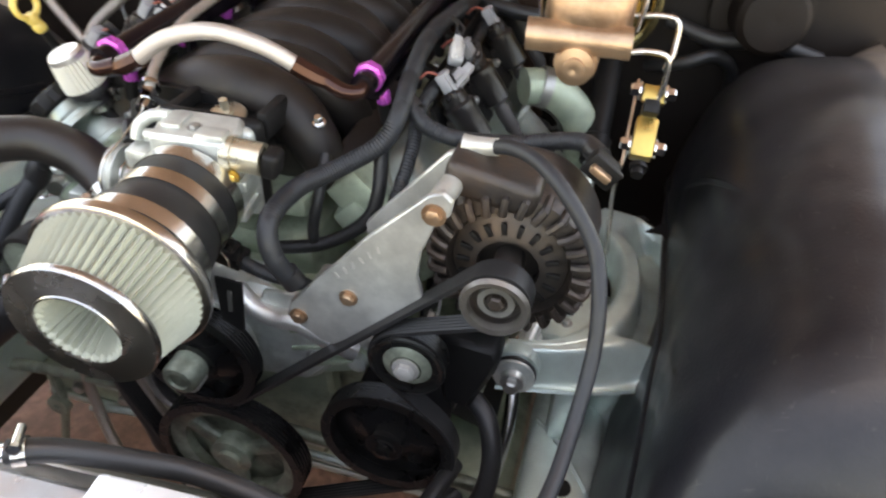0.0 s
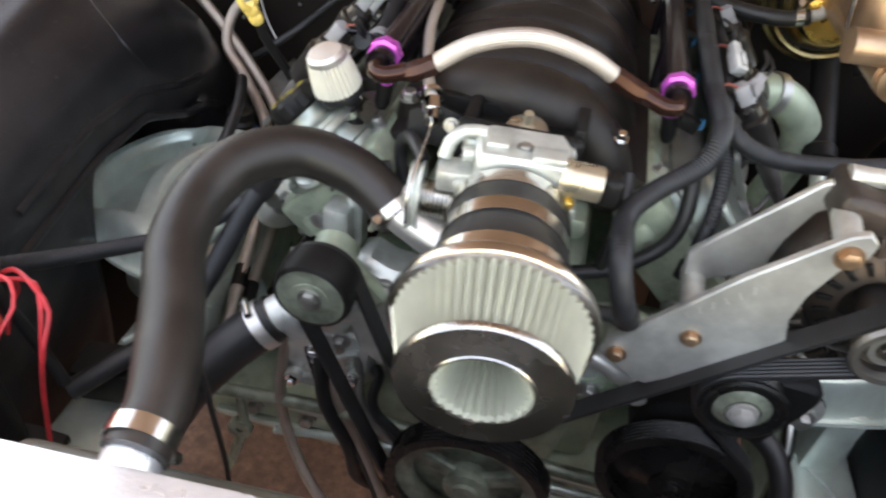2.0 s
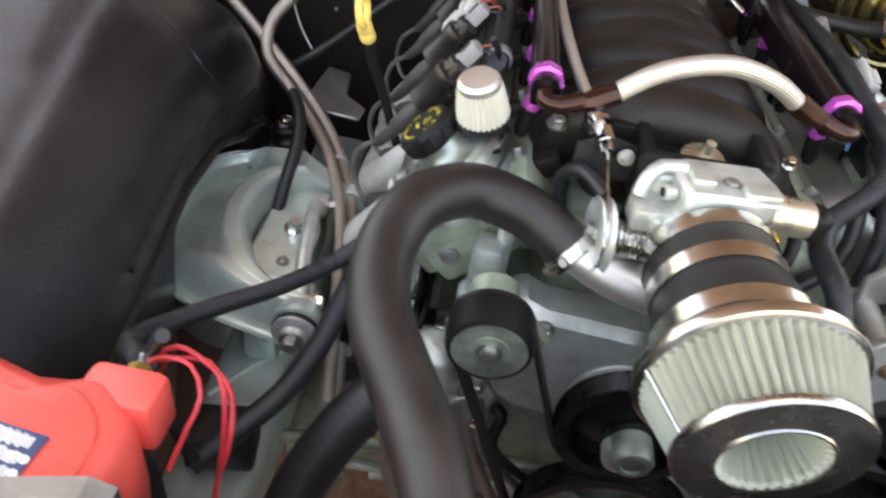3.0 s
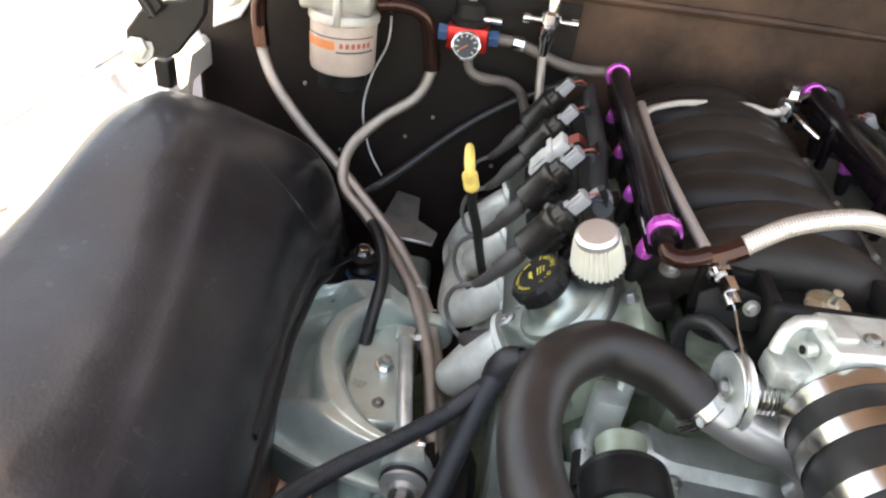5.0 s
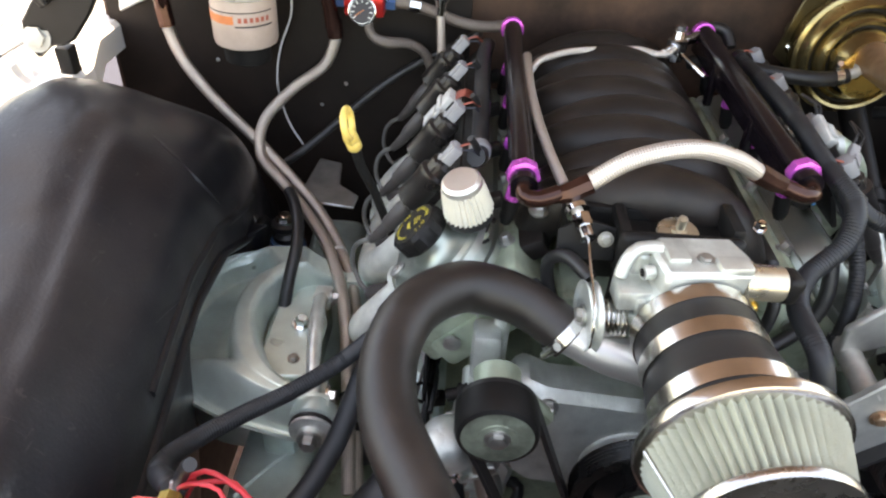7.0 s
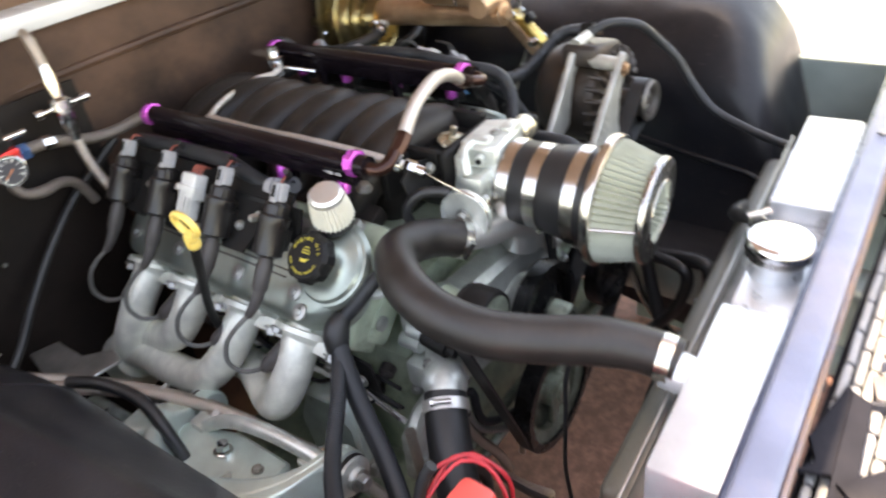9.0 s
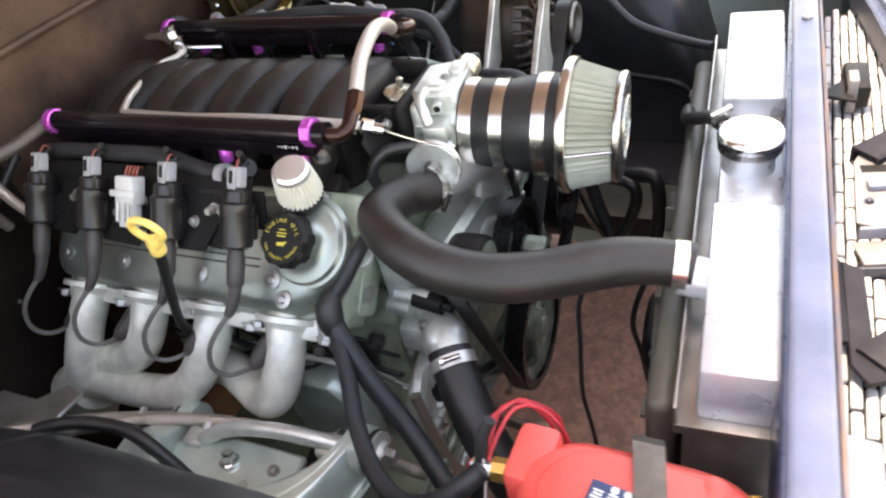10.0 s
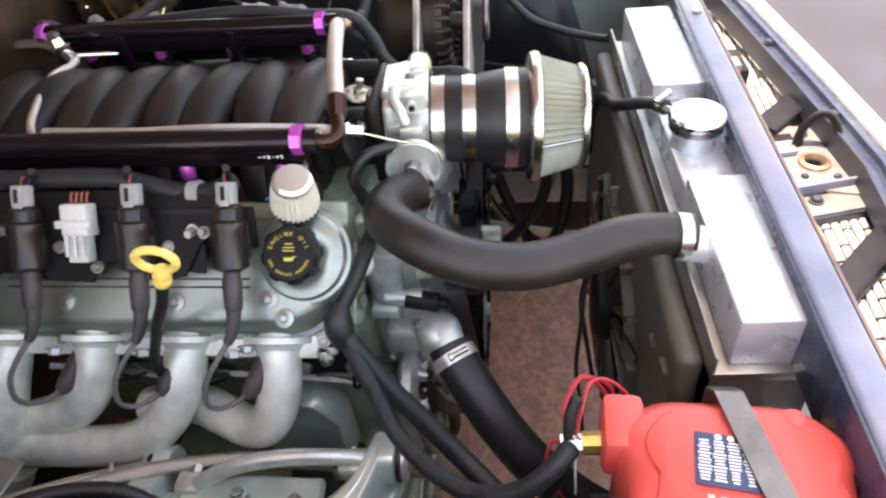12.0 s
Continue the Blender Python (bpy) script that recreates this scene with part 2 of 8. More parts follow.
IDLE = mat("pale_zinc", (0.6, 0.54, 0.42), 0.3, 0.8, second=(0.5, 0.36, 0.2), cover=0.3)
SLAT = mat("sunlit_dusty_slat", (0.5, 0.5, 0.5), 0.5, var=0.1, second=(0.45, 0.4, 0.35), cover=0.3)
FINS = mat("radiator_fins", (0.03, 0.03, 0.03), 0.5, 0.4)


# ---- mesh tools ----
class Geo:
    """Gathers one mesh."""

    def __init__(self):
        self.v, self.f, self.uv = [], [], {}

    def add(self, verts, faces, uvs=None, m=None):
        k = len(self.v)
        self.v += [tuple(m @ Vector(p)) if m else tuple(p) for p in verts]
        for i, face in enumerate(faces):
            if uvs:
                self.uv[len(self.f)] = uvs[i]
            self.f.append([k + j for j in face])
        return self

    def tube(self, pts, r, n=12, step=0.008, ribs=None, raw=False, flat=1.0, cap=True):
        """A swept tube through the points. r: a number, or one for each point. ribs: (pitch, depth)."""
        p = [Vector(q) for q in pts]
        rs = list(r) if isinstance(r, (list, tuple)) else [r] * len(p)
        line, rad = [], []
        for i in range(len(p) - 1):
            a, b, c, d = p[max(i - 1, 0)], p[i], p[i + 1], p[min(i + 2, len(p) - 1)]
            k = 1 if raw else max(2, int((c - b).length / (ribs[0] / 2 if ribs else step)))
            for j in range(k):
                t = j / k
                if raw:
                    q = b.lerp(c, t)
                else:
                    q = 0.5 * (2 * b + (c - a) * t + (2 * a - 5 * b + 4 * c - d) * t * t + (3 * b - a - 3 * c + d) * t ** 3)
                line.append(q), rad.append(rs[i] + (rs[i + 1] - rs[i]) * t)
        line.append(p[-1]), rad.append(rs[-1])
        if ribs:
            rad = [q - (ribs[1] if i % 2 else 0) for i, q in enumerate(rad)]
        verts, faces, uvs = [], [], []
        tang = (line[1] - line[0]).normalized()
        side = tang.orthogonal().normalized()
        run, runs = 0.0, []
        for i, q in enumerate(line):
            t2 = (line[min(i + 1, len(line) - 1)] - line[max(i - 1, 0)]).normalized()
            side = (side - t2 * side.dot(t2)).normalized()
            up = t2.cross(side)
            run += (q - line[i - 1]).length if i else 0
            runs.append(run)
            for j in range(n):
                w = 2 * math.pi * j / n
                verts.append(q + (side * math.cos(w) * flat + up * math.sin(w)) * rad[i])
        girth = 2 * math.pi * max(rad)
        for i in range(len(line) - 1):
            for j in range(n):
                a, b = i * n + j, i * n + (j + 1) % n
                faces.append((a, b, b + n, a + n))
                u0, u1 = girth * j / n, girth * (j + 1) / n
                uvs.append(((runs[i], u0), (runs[i], u1), (runs[i + 1], u1), (runs[i + 1], u0)))
        if cap:
            faces.append(tuple(range(n))[::-1]), uvs.append([(0, 0)] * n)
            faces.append(tuple(range((len(line) - 1) * n, len(line) * n))), uvs.append([(0, 0)] * n)
        return self.add(verts, faces, uvs)

    def lathe(self, prof, at=(0, 0, 0), axis=(0, 0, 1), n=32, wob=None, ends=True):
        """A turned form: prof holds (radius, height along the axis). wob(angle index, row): a change of radius."""
        m = Matrix.Translation(at) @ Vector((0, 0, 1)).rotation_difference(Vector(axis)).to_matrix().to_4x4()
        verts, faces = [], []
        for i, (r, h) in enumerate(prof):
            for j in range(n):
                w = 2 * math.pi * j / n
                q = r + (wob(j, i) if wob else 0)
                verts.append((q * math.cos(w), q * math.sin(w), h))
        for i in range(len(prof) - 1):
            for j in range(n):
                a, b = i * n + j, i * n + (j + 1) % n
                faces.append((a, b, b + n, a + n))
        if ends and prof[0][0] > 1e-6:
            faces.append(tuple(range(n))[::-1])
        if ends and prof[-1][0] > 1e-6:
            faces.append(tuple(range((len(prof) - 1) * n, len(prof) * n)))
        return self.add(verts, faces, None, m)

    def ring(self, prof, at=(0, 0, 0), axis=(0, 0, 1), n=32):
        """A turned form with a hole: prof is a closed loop of (radius, height)."""
        m = Matrix.Translation(at) @ Vector((0, 0, 1)).rotation_difference(Vector(axis)).to_matrix().to_4x4()
        k = len(prof)
        verts = [(r * math.cos(2 * math.pi * j / n), r * math.sin(2 * math.pi * j / n), h) for r, h in prof for j in range(n)]
        faces = []
        for i in range(k):
            for j in range(n):
                j2, i2 = (j + 1) % n, (i + 1) % k
                faces.append((i * n + j, i * n + j2, i2 * n + j2, i2 * n + j))
        return self.add(verts, faces, None, m)

    def box(self, size, m=None, bevel=0.003, seg=2):
        bm = bmesh.new()
        bmesh.ops.create_cube(bm, size=1.0, matrix=Matrix.Diagonal((*size, 1)))
        if bevel:
            bmesh.ops.bevel(bm, geom=bm.edges[:], offset=min(bevel, min(size) * 0.45), segments=seg, profile=0.5, affect="EDGES")
        bm.verts.index_update()
        self.add([v.co[:] for v in bm.verts], [[v.index for v in f.verts] for f in bm.faces], None, m)
        bm.free()
        return self

    def slab(self, outline, depth, m=None, bevel=0.0015, holes=()):
        """A flat plate: the outline in x, y, its thickness from z = 0 down."""
        bm = bmesh.new()
        vs = [bm.verts.new((x, y, 0)) for x, y in outline]
        f = bm.faces.new(vs)
        if f.normal.z < 0:
            f.normal_flip()
        f.normal_update()
        ext = bmesh.ops.extrude_face_region(bm, geom=[f])
        bmesh.ops.translate(bm, vec=(0, 0, depth), verts=[e for e in ext["geom"] if isinstance(e, bmesh.types.BMVert)])
        bmesh.ops.recalc_face_normals(bm, faces=bm.faces[:])
        if bevel:
            es = [e for e in bm.edges if len(e.link_faces) == 2 and e.calc_face_angle(0) > 0.6]
            bmesh.ops.bevel(bm, geom=es, offset=bevel, segments=1, affect="EDGES")
        bm.verts.index_update()
        self.add([v.co[:] for v in bm.verts], [[v.index for v in f.verts] for f in bm.faces], None, m)
        bm.free()
        return self

    def sheet(self, fn, nu, nv, thick=0.0):
        """A surface fn(u, v), u and v from 0 to 1, with an underside thick metres below."""
        g = [[Vector(fn(i / nu, j / nv)) for j in range(nv + 1)] for i in range(nu + 1)]
        w = nv + 1
        verts = [q for row in g for q in row]
        faces = [(i * w + j, (i + 1) * w + j, (i + 1) * w + j + 1, i * w + j + 1) for i in range(nu) for j in range(nv)]
        self.add(verts, faces)
        if thick:
            off = []
            for i in range(nu + 1):
                for j in range(nv + 1):
                    du = g[min(i + 1, nu)][j] - g[max(i - 1, 0)][j]
                    dv = g[i][min(j + 1, nv)] - g[i][max(j - 1, 0)]
                    off.append(g[i][j] - du.cross(dv).normalized() * thick)
            k = len(verts)
            rim = [i * w for i in range(nu + 1)] + [nu * w + j for j in range(1, w)] + [i * w + nv for i in range(nu - 1, -1, -1)] + [j for j in range(nv - 1, 0, -1)]
            self.add(verts + off, [(a + k, d + k, c + k, b + k) for a, b, c, d in faces] + [(a, a + k, b + k, b) for a, b in zip(rim, rim[1:] + rim[:1])])
        return self

    def bolt(self, at, axis, r=0.006, h=0.006, washer=True):
        if washer:
            self.lathe([(r * 1.55, 0), (r * 1.55, h * 0.22)], at, axis, 14)
        return self.lathe([(r * 1.1, 0), (r * 1.1, h * 0.85), (r * 0.85, h), (0, h)], at, axis, 6)

    def data(self, name, material, sharp=38):
        me = bpy.data.meshes.new(name)
        me.from_pydata(self.v, [], self.f)
        if self.uv:
            lay = me.uv_layers.new(name="length")
            for i, q in self.uv.items():
                for k, li in enumerate(me.polygons[i].loop_indices):
                    lay.data[li].uv = q[k]
        me.polygons.foreach_set("use_smooth", [True] * len(me.polygons))
        me.set_sharp_from_angle(angle=radians(sharp))
        me.materials.append(material)
        me.update()
        return me


def thing(name, label, category, group="", kind="", at=(0, 0, 0)):
    ob = new(name)
    ob.empty_display_size = 0.05
    ob.location = at
    return tagged(ob, label, category, group, kind)


def part(name, geo, material, parent, label="", sharp=38):
    ob = new(name, geo.data(name, material, sharp))
    if parent:
        ob.parent = parent
        if not parent.parent:
            ob.matrix_parent_inverse = Matrix.Translation(-parent.location)
    if label:
        tagged(ob, label)
    return ob


def solo(name, geo, material, label, category, group="", kind="", sharp=38):
    return tagged(new(name, geo.data(name, material, sharp)), label, category, group, kind)


def worm(parent, at, axis, r, w=0.012, label="stainless worm-drive hose clamp", turn=0.0, material=None):
    """A worm-drive clamp round a hose, with its screw housing."""
    c = part("hose_clamp", Geo().ring([(r, -w / 2), (r + 0.0012, -w / 2), (r + 0.0012, w / 2), (r, w / 2)], at, axis, 40), material or STEEL, parent, label)
    a = Vector(axis).normalized()
    s = a.orthogonal().normalized()
    s = Matrix.Rotation(turn, 3, a) @ s
    t = a.cross(s)
    p = Vector(at) + s * (r + 0.0036)
    part("clamp_screw", Geo().tube([p - t * 0.010, p + t * 0.011], 0.0036, 10, raw=True).tube([p + t * 0.011, p + t * 0.015], 0.0046, 6, raw=True), STEEL, c)
    return c


# ---- ground ----
g = Geo().sheet(lambda u, v: (-30 + 60 * u, -30 + 60 * v, 0), 2, 2)
solo("ground", g, ASPHALT, "grey asphalt ground around the car", "ground", kind="structure")
g = Geo().box((2.6, 3.4, 0.04), pose(0.1, 1.2, -0.012), 0.01)
solo("pavement", g, REDEARTH, "red-brown rough paving under the engine bay", "pavement", kind="structure")


# ---- body shell ----
def fender(s, name, label):
    prof = [(0.728, 0.80), (0.728, 0.838), (0.735, 0.846), (0.775, 0.849), (0.785, 0.858), (0.79, 0.872), (0.81, 0.882), (0.87, 0.893), (0.94, 0.897), (1.02, 0.892), (1.09, 0.876), (1.12, 0.80), (1.12, 0.45)]

    def fall(y):
        if s < 0:
            return 0.06 * max(0.0, (-y - 0.18) / 0.4) ** 1.2
        t = min(1.0, max(0.0, (-y - 0.08) / 0.20))
        return 0.085 * t * t * (3 - 2 * t) + 0.02 * max(0.0, -y - 0.28)

    def surf(u, v):
        k = v * (len(prof) - 1)
        i = min(int(k), len(prof) - 2)
        a, b, t = prof[i], prof[i + 1], k - i
        y = -0.62 + 2.5 * u
        drop = fall(y)
        return (s * (a[0] + (b[0] - a[0]) * t + (0.035 if s > 0 else 0.045 * min(1.0, max(0.0, (y - 0.30) / 0.12)))), y, a[1] + (b[1] - a[1]) * t - drop + 0.16 * max(0.0, y - 0.40) * min(1.0, max(0.0, (a[0] - 0.8) / 0.1)))
    ob = thing(name, label, "fender", "front fenders", at=(s * 0.9, 0.1, 0.45))
    part("outer_panel", Geo().sheet(surf, 24, 36, 0.002 * -s), WHITE, ob)
    for y in (-0.35, -0.05, 0.18):
        part("bolt", Geo().bolt((s * 0.755 + (0.035 if s > 0 else 0.0), y, 0.8475 - fall(y)), (0, 0, 1), 0.006, 0.006), ZINC, ob)
    return ob


def fender_seams(ob, s):
    for x, z in ((0.808, 0.8815), (0.852, 0.8905)):
        part("panel_seam", Geo().tube([(s * x, -0.1 + 0.09 * k, z + 0.0004) for k in range(6)], 0.0016, 6, 0.03), GREYCLIP, ob)


fender_seams(fender(-1, "front_fender", "glossy white front fender with a stepped inner flange"), -1)
fender(1, "front_fender", "glossy white front fender beside the brake booster")


def wheel_well(s, inner, top, outer, zo, rear0, y1, cut, soft_, square, tuck, swell, label):
    """A black inner wheel house: a domed sheet from the fender's flange down to the frame."""
    xb = outer - 0.033

    def surf(u, v):
        y = -0.44 + (y1 + 0.44) * u
        rear = max(0.0, (y - rear0) / 0.20)
        front = min(1.0, max(0.0, (-y - 0.02) / 0.3))
        rx = xb - inner + 0.03 * front - 0.02 * rear
        # the panel is cut away over the control arm
        gap = min(1.0, max(0.0, (y + 0.06) / 0.05)) * min(1.0, max(0.0, (0.25 - y) / 0.05)) if s < 0 else 0.0
        base = 0.661 + (0.048 * min(1.0, max(0.0, (0.18 - y) / 0.10)) if s < 0 else 0.0)
        if v < 0.06:
            t = v / 0.06
            x, z = outer - 0.033 * t, zo + (0.661 + top - zo) * t
        elif v < 0.72:
            a = (v - 0.06) / 0.66 * math.pi / 2
            x = xb - rx * math.sin(a) ** (0.85 * square)
            z = base + (0.661 + top - base) * math.cos(a) ** (0.72 * square) - 0.035 * front * math.sin(a) + 0.004 * math.sin(6 * a + 9 * y)
        else:
            t = (v - 0.72) / 0.28
            x = xb - rx + 0.010 * math.sin(math.pi * t) + 0.05 * t * t - tuck * min(1.0, t / 0.40) ** 1.2 * min(1.0, max(0.0, (0.10 - y) / 0.10))
            x += gap * 0.05 * t
            z = base - 0.035 * front - (0.40 - 0.38 * gap) * t
        z -= (0.10 * rear ** 2.2) * (min(1.0, v / 0.1) if s > 0 else 1.0)
        z += swell * math.exp(-((y - 0.085) / 0.13) ** 2) * min(1.0, v / 0.05) * max(0.0, 1 - v / 0.62)
        if s < 0:
            z += 0.007 * math.exp(-((v - 0.312 + 0.296 * y) / 0.038) ** 2) * min(1.0, max(0.0, (0.13 - y) / 0.06))
        slope = 0.868 - 1.25 * max(0.0, cut - y) - (6.0 * max(0.0, cut - y) ** 2 if s > 0 else 0.0)
        if v > 0.06 or s > 0:
            h = min(1.0, max(0.0, 0.5 + (slope + soft_ - z) / (2 * soft_)))
            z = slope + soft_ + (z - slope - soft_) * h - soft_ * h * (1 - h)
        dent = 0.005 * noise.noise((s * 3 + 7 * x, 5 * y, 6 * z)) + 0.0006 * noise.noise((30 * x, 24 * y, 25 * z))
        return (s * (x - dent * min(1.0, v / 0.1)), y, z + dent * min(1.0, v / 0.1))
    ob = thing("wheel_well", label, "inner fender", "inner wheel wells", at=(s * 0.6, 0, 0.45))
    part("well_panel", Geo().sheet(surf, 60, 64, 0.003 * -s), WELL, ob, sharp=60)
    e = [surf(u / 30, 0.72) for u in range(31)]
    part("rolled_edge", Geo().tube([(x - s * 0.002, y, z) for x, y, z in e], 0.0065, 10, 0.02), WELL, ob)
    if s < 0:
        e = [surf(u / 30, 0.66) for u in range(9, 23)]
        # added black sheet hides the bright paving below the well
        part("inner_liner", Geo().box((0.008, 0.72, 0.56), pose(-0.612, 0.10, 0.36), 0.003), PLASTIC, ob, "black liner below the wheel well")
        part("pressed_bead", Geo().tube([(x - s * 0.001, y, z - 0.003) for x, y, z in e], 0.0065, 10, 0.02), WELL, ob)
    at_y = lambda y: (y + 0.44) / (y1 + 0.44)
    if s < 0:
        rib = [surf(at_y(a), q) for a, q in ((0.130, 0.27), (0.114, 0.325), (0.098, 0.419), (0.091, 0.506), (0.098, 0.57), (0.112, 0.63))]
        part("seam_line", Geo().tube([(x, y, z - 0.0022) for x, y, z in (surf(at_y(0.045 + 0.03 * k / 5), 0.085 + 0.13 * k / 5) for k in range(6))], 0.0035, 8, 0.02), WELL, ob)
    else:
        rib = [surf(at_y(0.02 + 0.19 * t), 0.38 + 0.26 * t) for t in (0, 0.2, 0.4, 0.6, 0.8, 1)]
    part("pressed_rib", Geo().tube([(x, y, z - 0.003) for x, y, z in rib], [0.003, 0.006, 0.007, 0.007, 0.006, 0.003], 8, 0.02), WELL, ob)
    for v0, v1, ya, yb in ((0.30, 0.62, 0.16, 0.27), (0.20, 0.50, -0.10, 0.10), (0.45, 0.70, -0.20, -0.02)):
        crease = [surf(at_y(ya + (yb - ya) * t), v0 + (v1 - v0) * t) for t in (0, 0.25, 0.5, 0.75, 1)]
        part("crease", Geo().tube([(x, y, z - 0.0035) for x, y, z in crease], [0.002, 0.0045, 0.005, 0.0045, 0.002], 8, 0.02), WELL, ob)
    tip = Vector(surf(at_y(0.185), 0.71))
    part("torn_flap", Geo().slab([(0, -0.03), (0.034, -0.012), (0.012, 0.0), (0.0, 0.03)], 0.002, Matrix.Translation(tip) @ pose(0, 0, 0, 0, 25 * s, 0 if s < 0 else 180), 0), WELL, ob)
    return ob


wheel_well(-1, 0.496, 0.195, 0.738, 0.84, 0.15, 0.47, -0.27, 0.04, 0.92, 0.0, 0.043, "scuffed black inner wheel well beside the silver control arm")
wheel_well(1, 0.525, 0.236, 0.775, 0.862, 0.28, 0.485, -0.175, 0.14, 1.0, 0.05, 0.0, "glossy black inner wheel well reflecting the sky")

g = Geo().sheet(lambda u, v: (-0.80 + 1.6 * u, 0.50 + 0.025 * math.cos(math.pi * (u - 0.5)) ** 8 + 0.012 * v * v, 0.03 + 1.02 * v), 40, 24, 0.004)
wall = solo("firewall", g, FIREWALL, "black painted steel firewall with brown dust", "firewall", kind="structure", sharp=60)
for x, z in ((-0.45, 0.722), (-0.407, 0.763), (-0.62, 0.79), (-0.30, 0.69), (-0.56, 0.68), (0.5, 0.8), (0.62, 0.75)):
    part("bolt", Geo().bolt((x, 0.496, z), (0, -1, 0), 0.0032, 0.004, False), ZINC, wall)
part("stiffening_seam", Geo().tube([(-0.79, 0.508, 0.965), (0, 0.528, 0.975), (0.79, 0.508, 0.965)], 0.007, 8, 0.05), FIREWALL, wall)
g = Geo().box((0.585, 0.006, 0.90), pose(-0.497, 0.497, 0.52), 0.002)
solo("blanking_panel", g, BLACKPANEL, "black blanking panel bolted to the firewall", "firewall panel", kind="structure")
# black sheet added to darken this half of the firewall
g = Geo().box((0.50, 0.006, 0.86), pose(0.54, 0.494, 0.545), 0.002)
solo("sound_deadener", g, BLACKPANEL, "black sound-deadening sheet on the firewall", "firewall panel", kind="structure")
# unseen box in the cabin's place, added to keep sun off the ground
g = Geo().box((1.56, 1.9, 0.75), pose(0, 1.585, 0.68), 0.03)
solo("cabin_body", g, WHITE, "white car body behind the firewall", "car body", kind="structure")
g = Geo().box((1.62, 0.12, 0.03), pose(0, 0.565, 1.058), 0.008)
solo("cowl_panel", g, WHITE, "white cowl panel above the firewall", "cowl", kind="structure")
g = Geo().box((0.02, 0.62, 0.76), pose(-0.748, -0.32, 0.455), 0.004)
solo("side_panel", g, GREENPANEL, "dark grey-green inner body side", "body panel", kind="structure")
g = Geo().box((0.02, 0.62, 0.74), pose(0.748, -0.32, 0.384), 0.004)
solo("side_panel", g, GREENPANEL, "grey-green inner body side ahead of the wheel well", "body panel", kind="structure")
hood = thing("hood", "raised car hood with a brown underside", "hood", at=(0, 0.58, 1.05))
hood_m = Matrix.Translation((0, 0.58, 1.06)) @ pose(0, 0, 0, -41, 0, 0)
part("hood_panel", Geo().box((1.40, 1.28, 0.008), hood_m @ pose(0, -0.64, 0.012), 0.003), WHITE, hood)
part("inner_frame", Geo().box((1.36, 1.24, 0.008), hood_m @ pose(0, -0.64, 0), 0.003), UNDERHOOD, hood, "brown underside of the hood")

# hinge of the hood
hinge = thing("scissor_hinge", "dark scissor hood hinge above the white fender", "hinge", at=(-0.79, 0.28, 0.83))
part("bracket", Geo().slab([(-0.030, -0.05), (0.012, -0.030), (0.030, 0.0), (0.026, 0.045), (-0.010, 0.050), (-0.030, 0.02)], 0.005, pose(-0.727, 0.488, 0.915, 75, 0, 0), 0.002), WHITE, hinge)
part("boss", Geo().lathe([(0.024, 0), (0.024, 0.006), (0.019, 0.010), (0.017, 0.010), (0.015, 0.006), (0.011, 0.006), (0.010, 0.012), (0, 0.013)], (-0.733, 0.480, 0.925), (0.1, -1, 0.15), 28), PAPER, hinge, "white painted round boss")
HY_ = 0.272
part("base_plate", Geo().slab([(-0.758, 0.951), (-0.783, 0.92), (-0.786, 0.899), (-0.784, 0.886), (-0.773, 0.87), (-0.751, 0.889), (-0.735, 0.89), (-0.718, 0.899), (-0.689, 0.934), (-0.677, 0.953), (-0.67, 0.992), (-0.696, 0.969), (-0.726, 0.964)], 0.010, pose(0, HY_, 0, 90, 0, 0), 0.003), PLASTIC, hinge, "black stamped base plate")
part("lower_arm", Geo().slab([(-0.824, 1.081), (-0.791, 1.09), (-0.724, 0.957), (-0.747, 0.939)], 0.010, pose(0, HY_ - 0.008, 0, 90, 0, 0), 0.003), PLASTIC, hinge)
part("arm_rib", Geo().tube([(-0.8119999999999999, HY_ - 0.018, 1.077), (-0.737, HY_ - 0.018, 0.947)], 0.0035, 8, raw=True), PLASTIC, hinge)
part("upper_arm", Geo().slab([(-0.699, 1.09), (-0.678, 1.09), (-0.682, 0.968), (-0.702, 0.956)], 0.010, pose(0, HY_ + 0.006, 0, 90, 0, 0), 0.003), PLASTIC, hinge)
part("link", Geo().slab([(-0.703, 1.065), (-0.68, 1.065), (-0.727, 0.973), (-0.742, 0.981)], 0.008, pose(0, HY_ + 0.014, 0, 90, 0, 0), 0.002), PLASTIC, hinge)
part("spring", Geo().tube([(-0.735, HY_ + 0.02, 0.92), (-0.67, HY_ + 0.03, 1.022)], 0.014, 16, ribs=(0.005, 0.002)), PLASTIC, hinge)
part("foot", Geo().box((0.020, 0.024, 0.040), pose(-0.748, HY_ + 0.014, 0.862), 0.003), PLASTIC, hinge)
part("pivot", Geo().bolt((-0.768, HY_ - 0.010, 0.901), (0, -1, 0.2), 0.013, 0.008), PALEBOLT, hinge, "dusty pale pivot bolt")

# ---- front of the car ----
RY = 3.1  # the radiator stands a little askew


def rad(x, y, z, rx=0, ry=0, rz=0):
    return pose(0.03, -0.450, -0.010, 0, 0, RY) @ pose(x, y, z, rx, ry, rz)


def radp(x, y, z):
    return tuple(rad(x, y, z).translation)


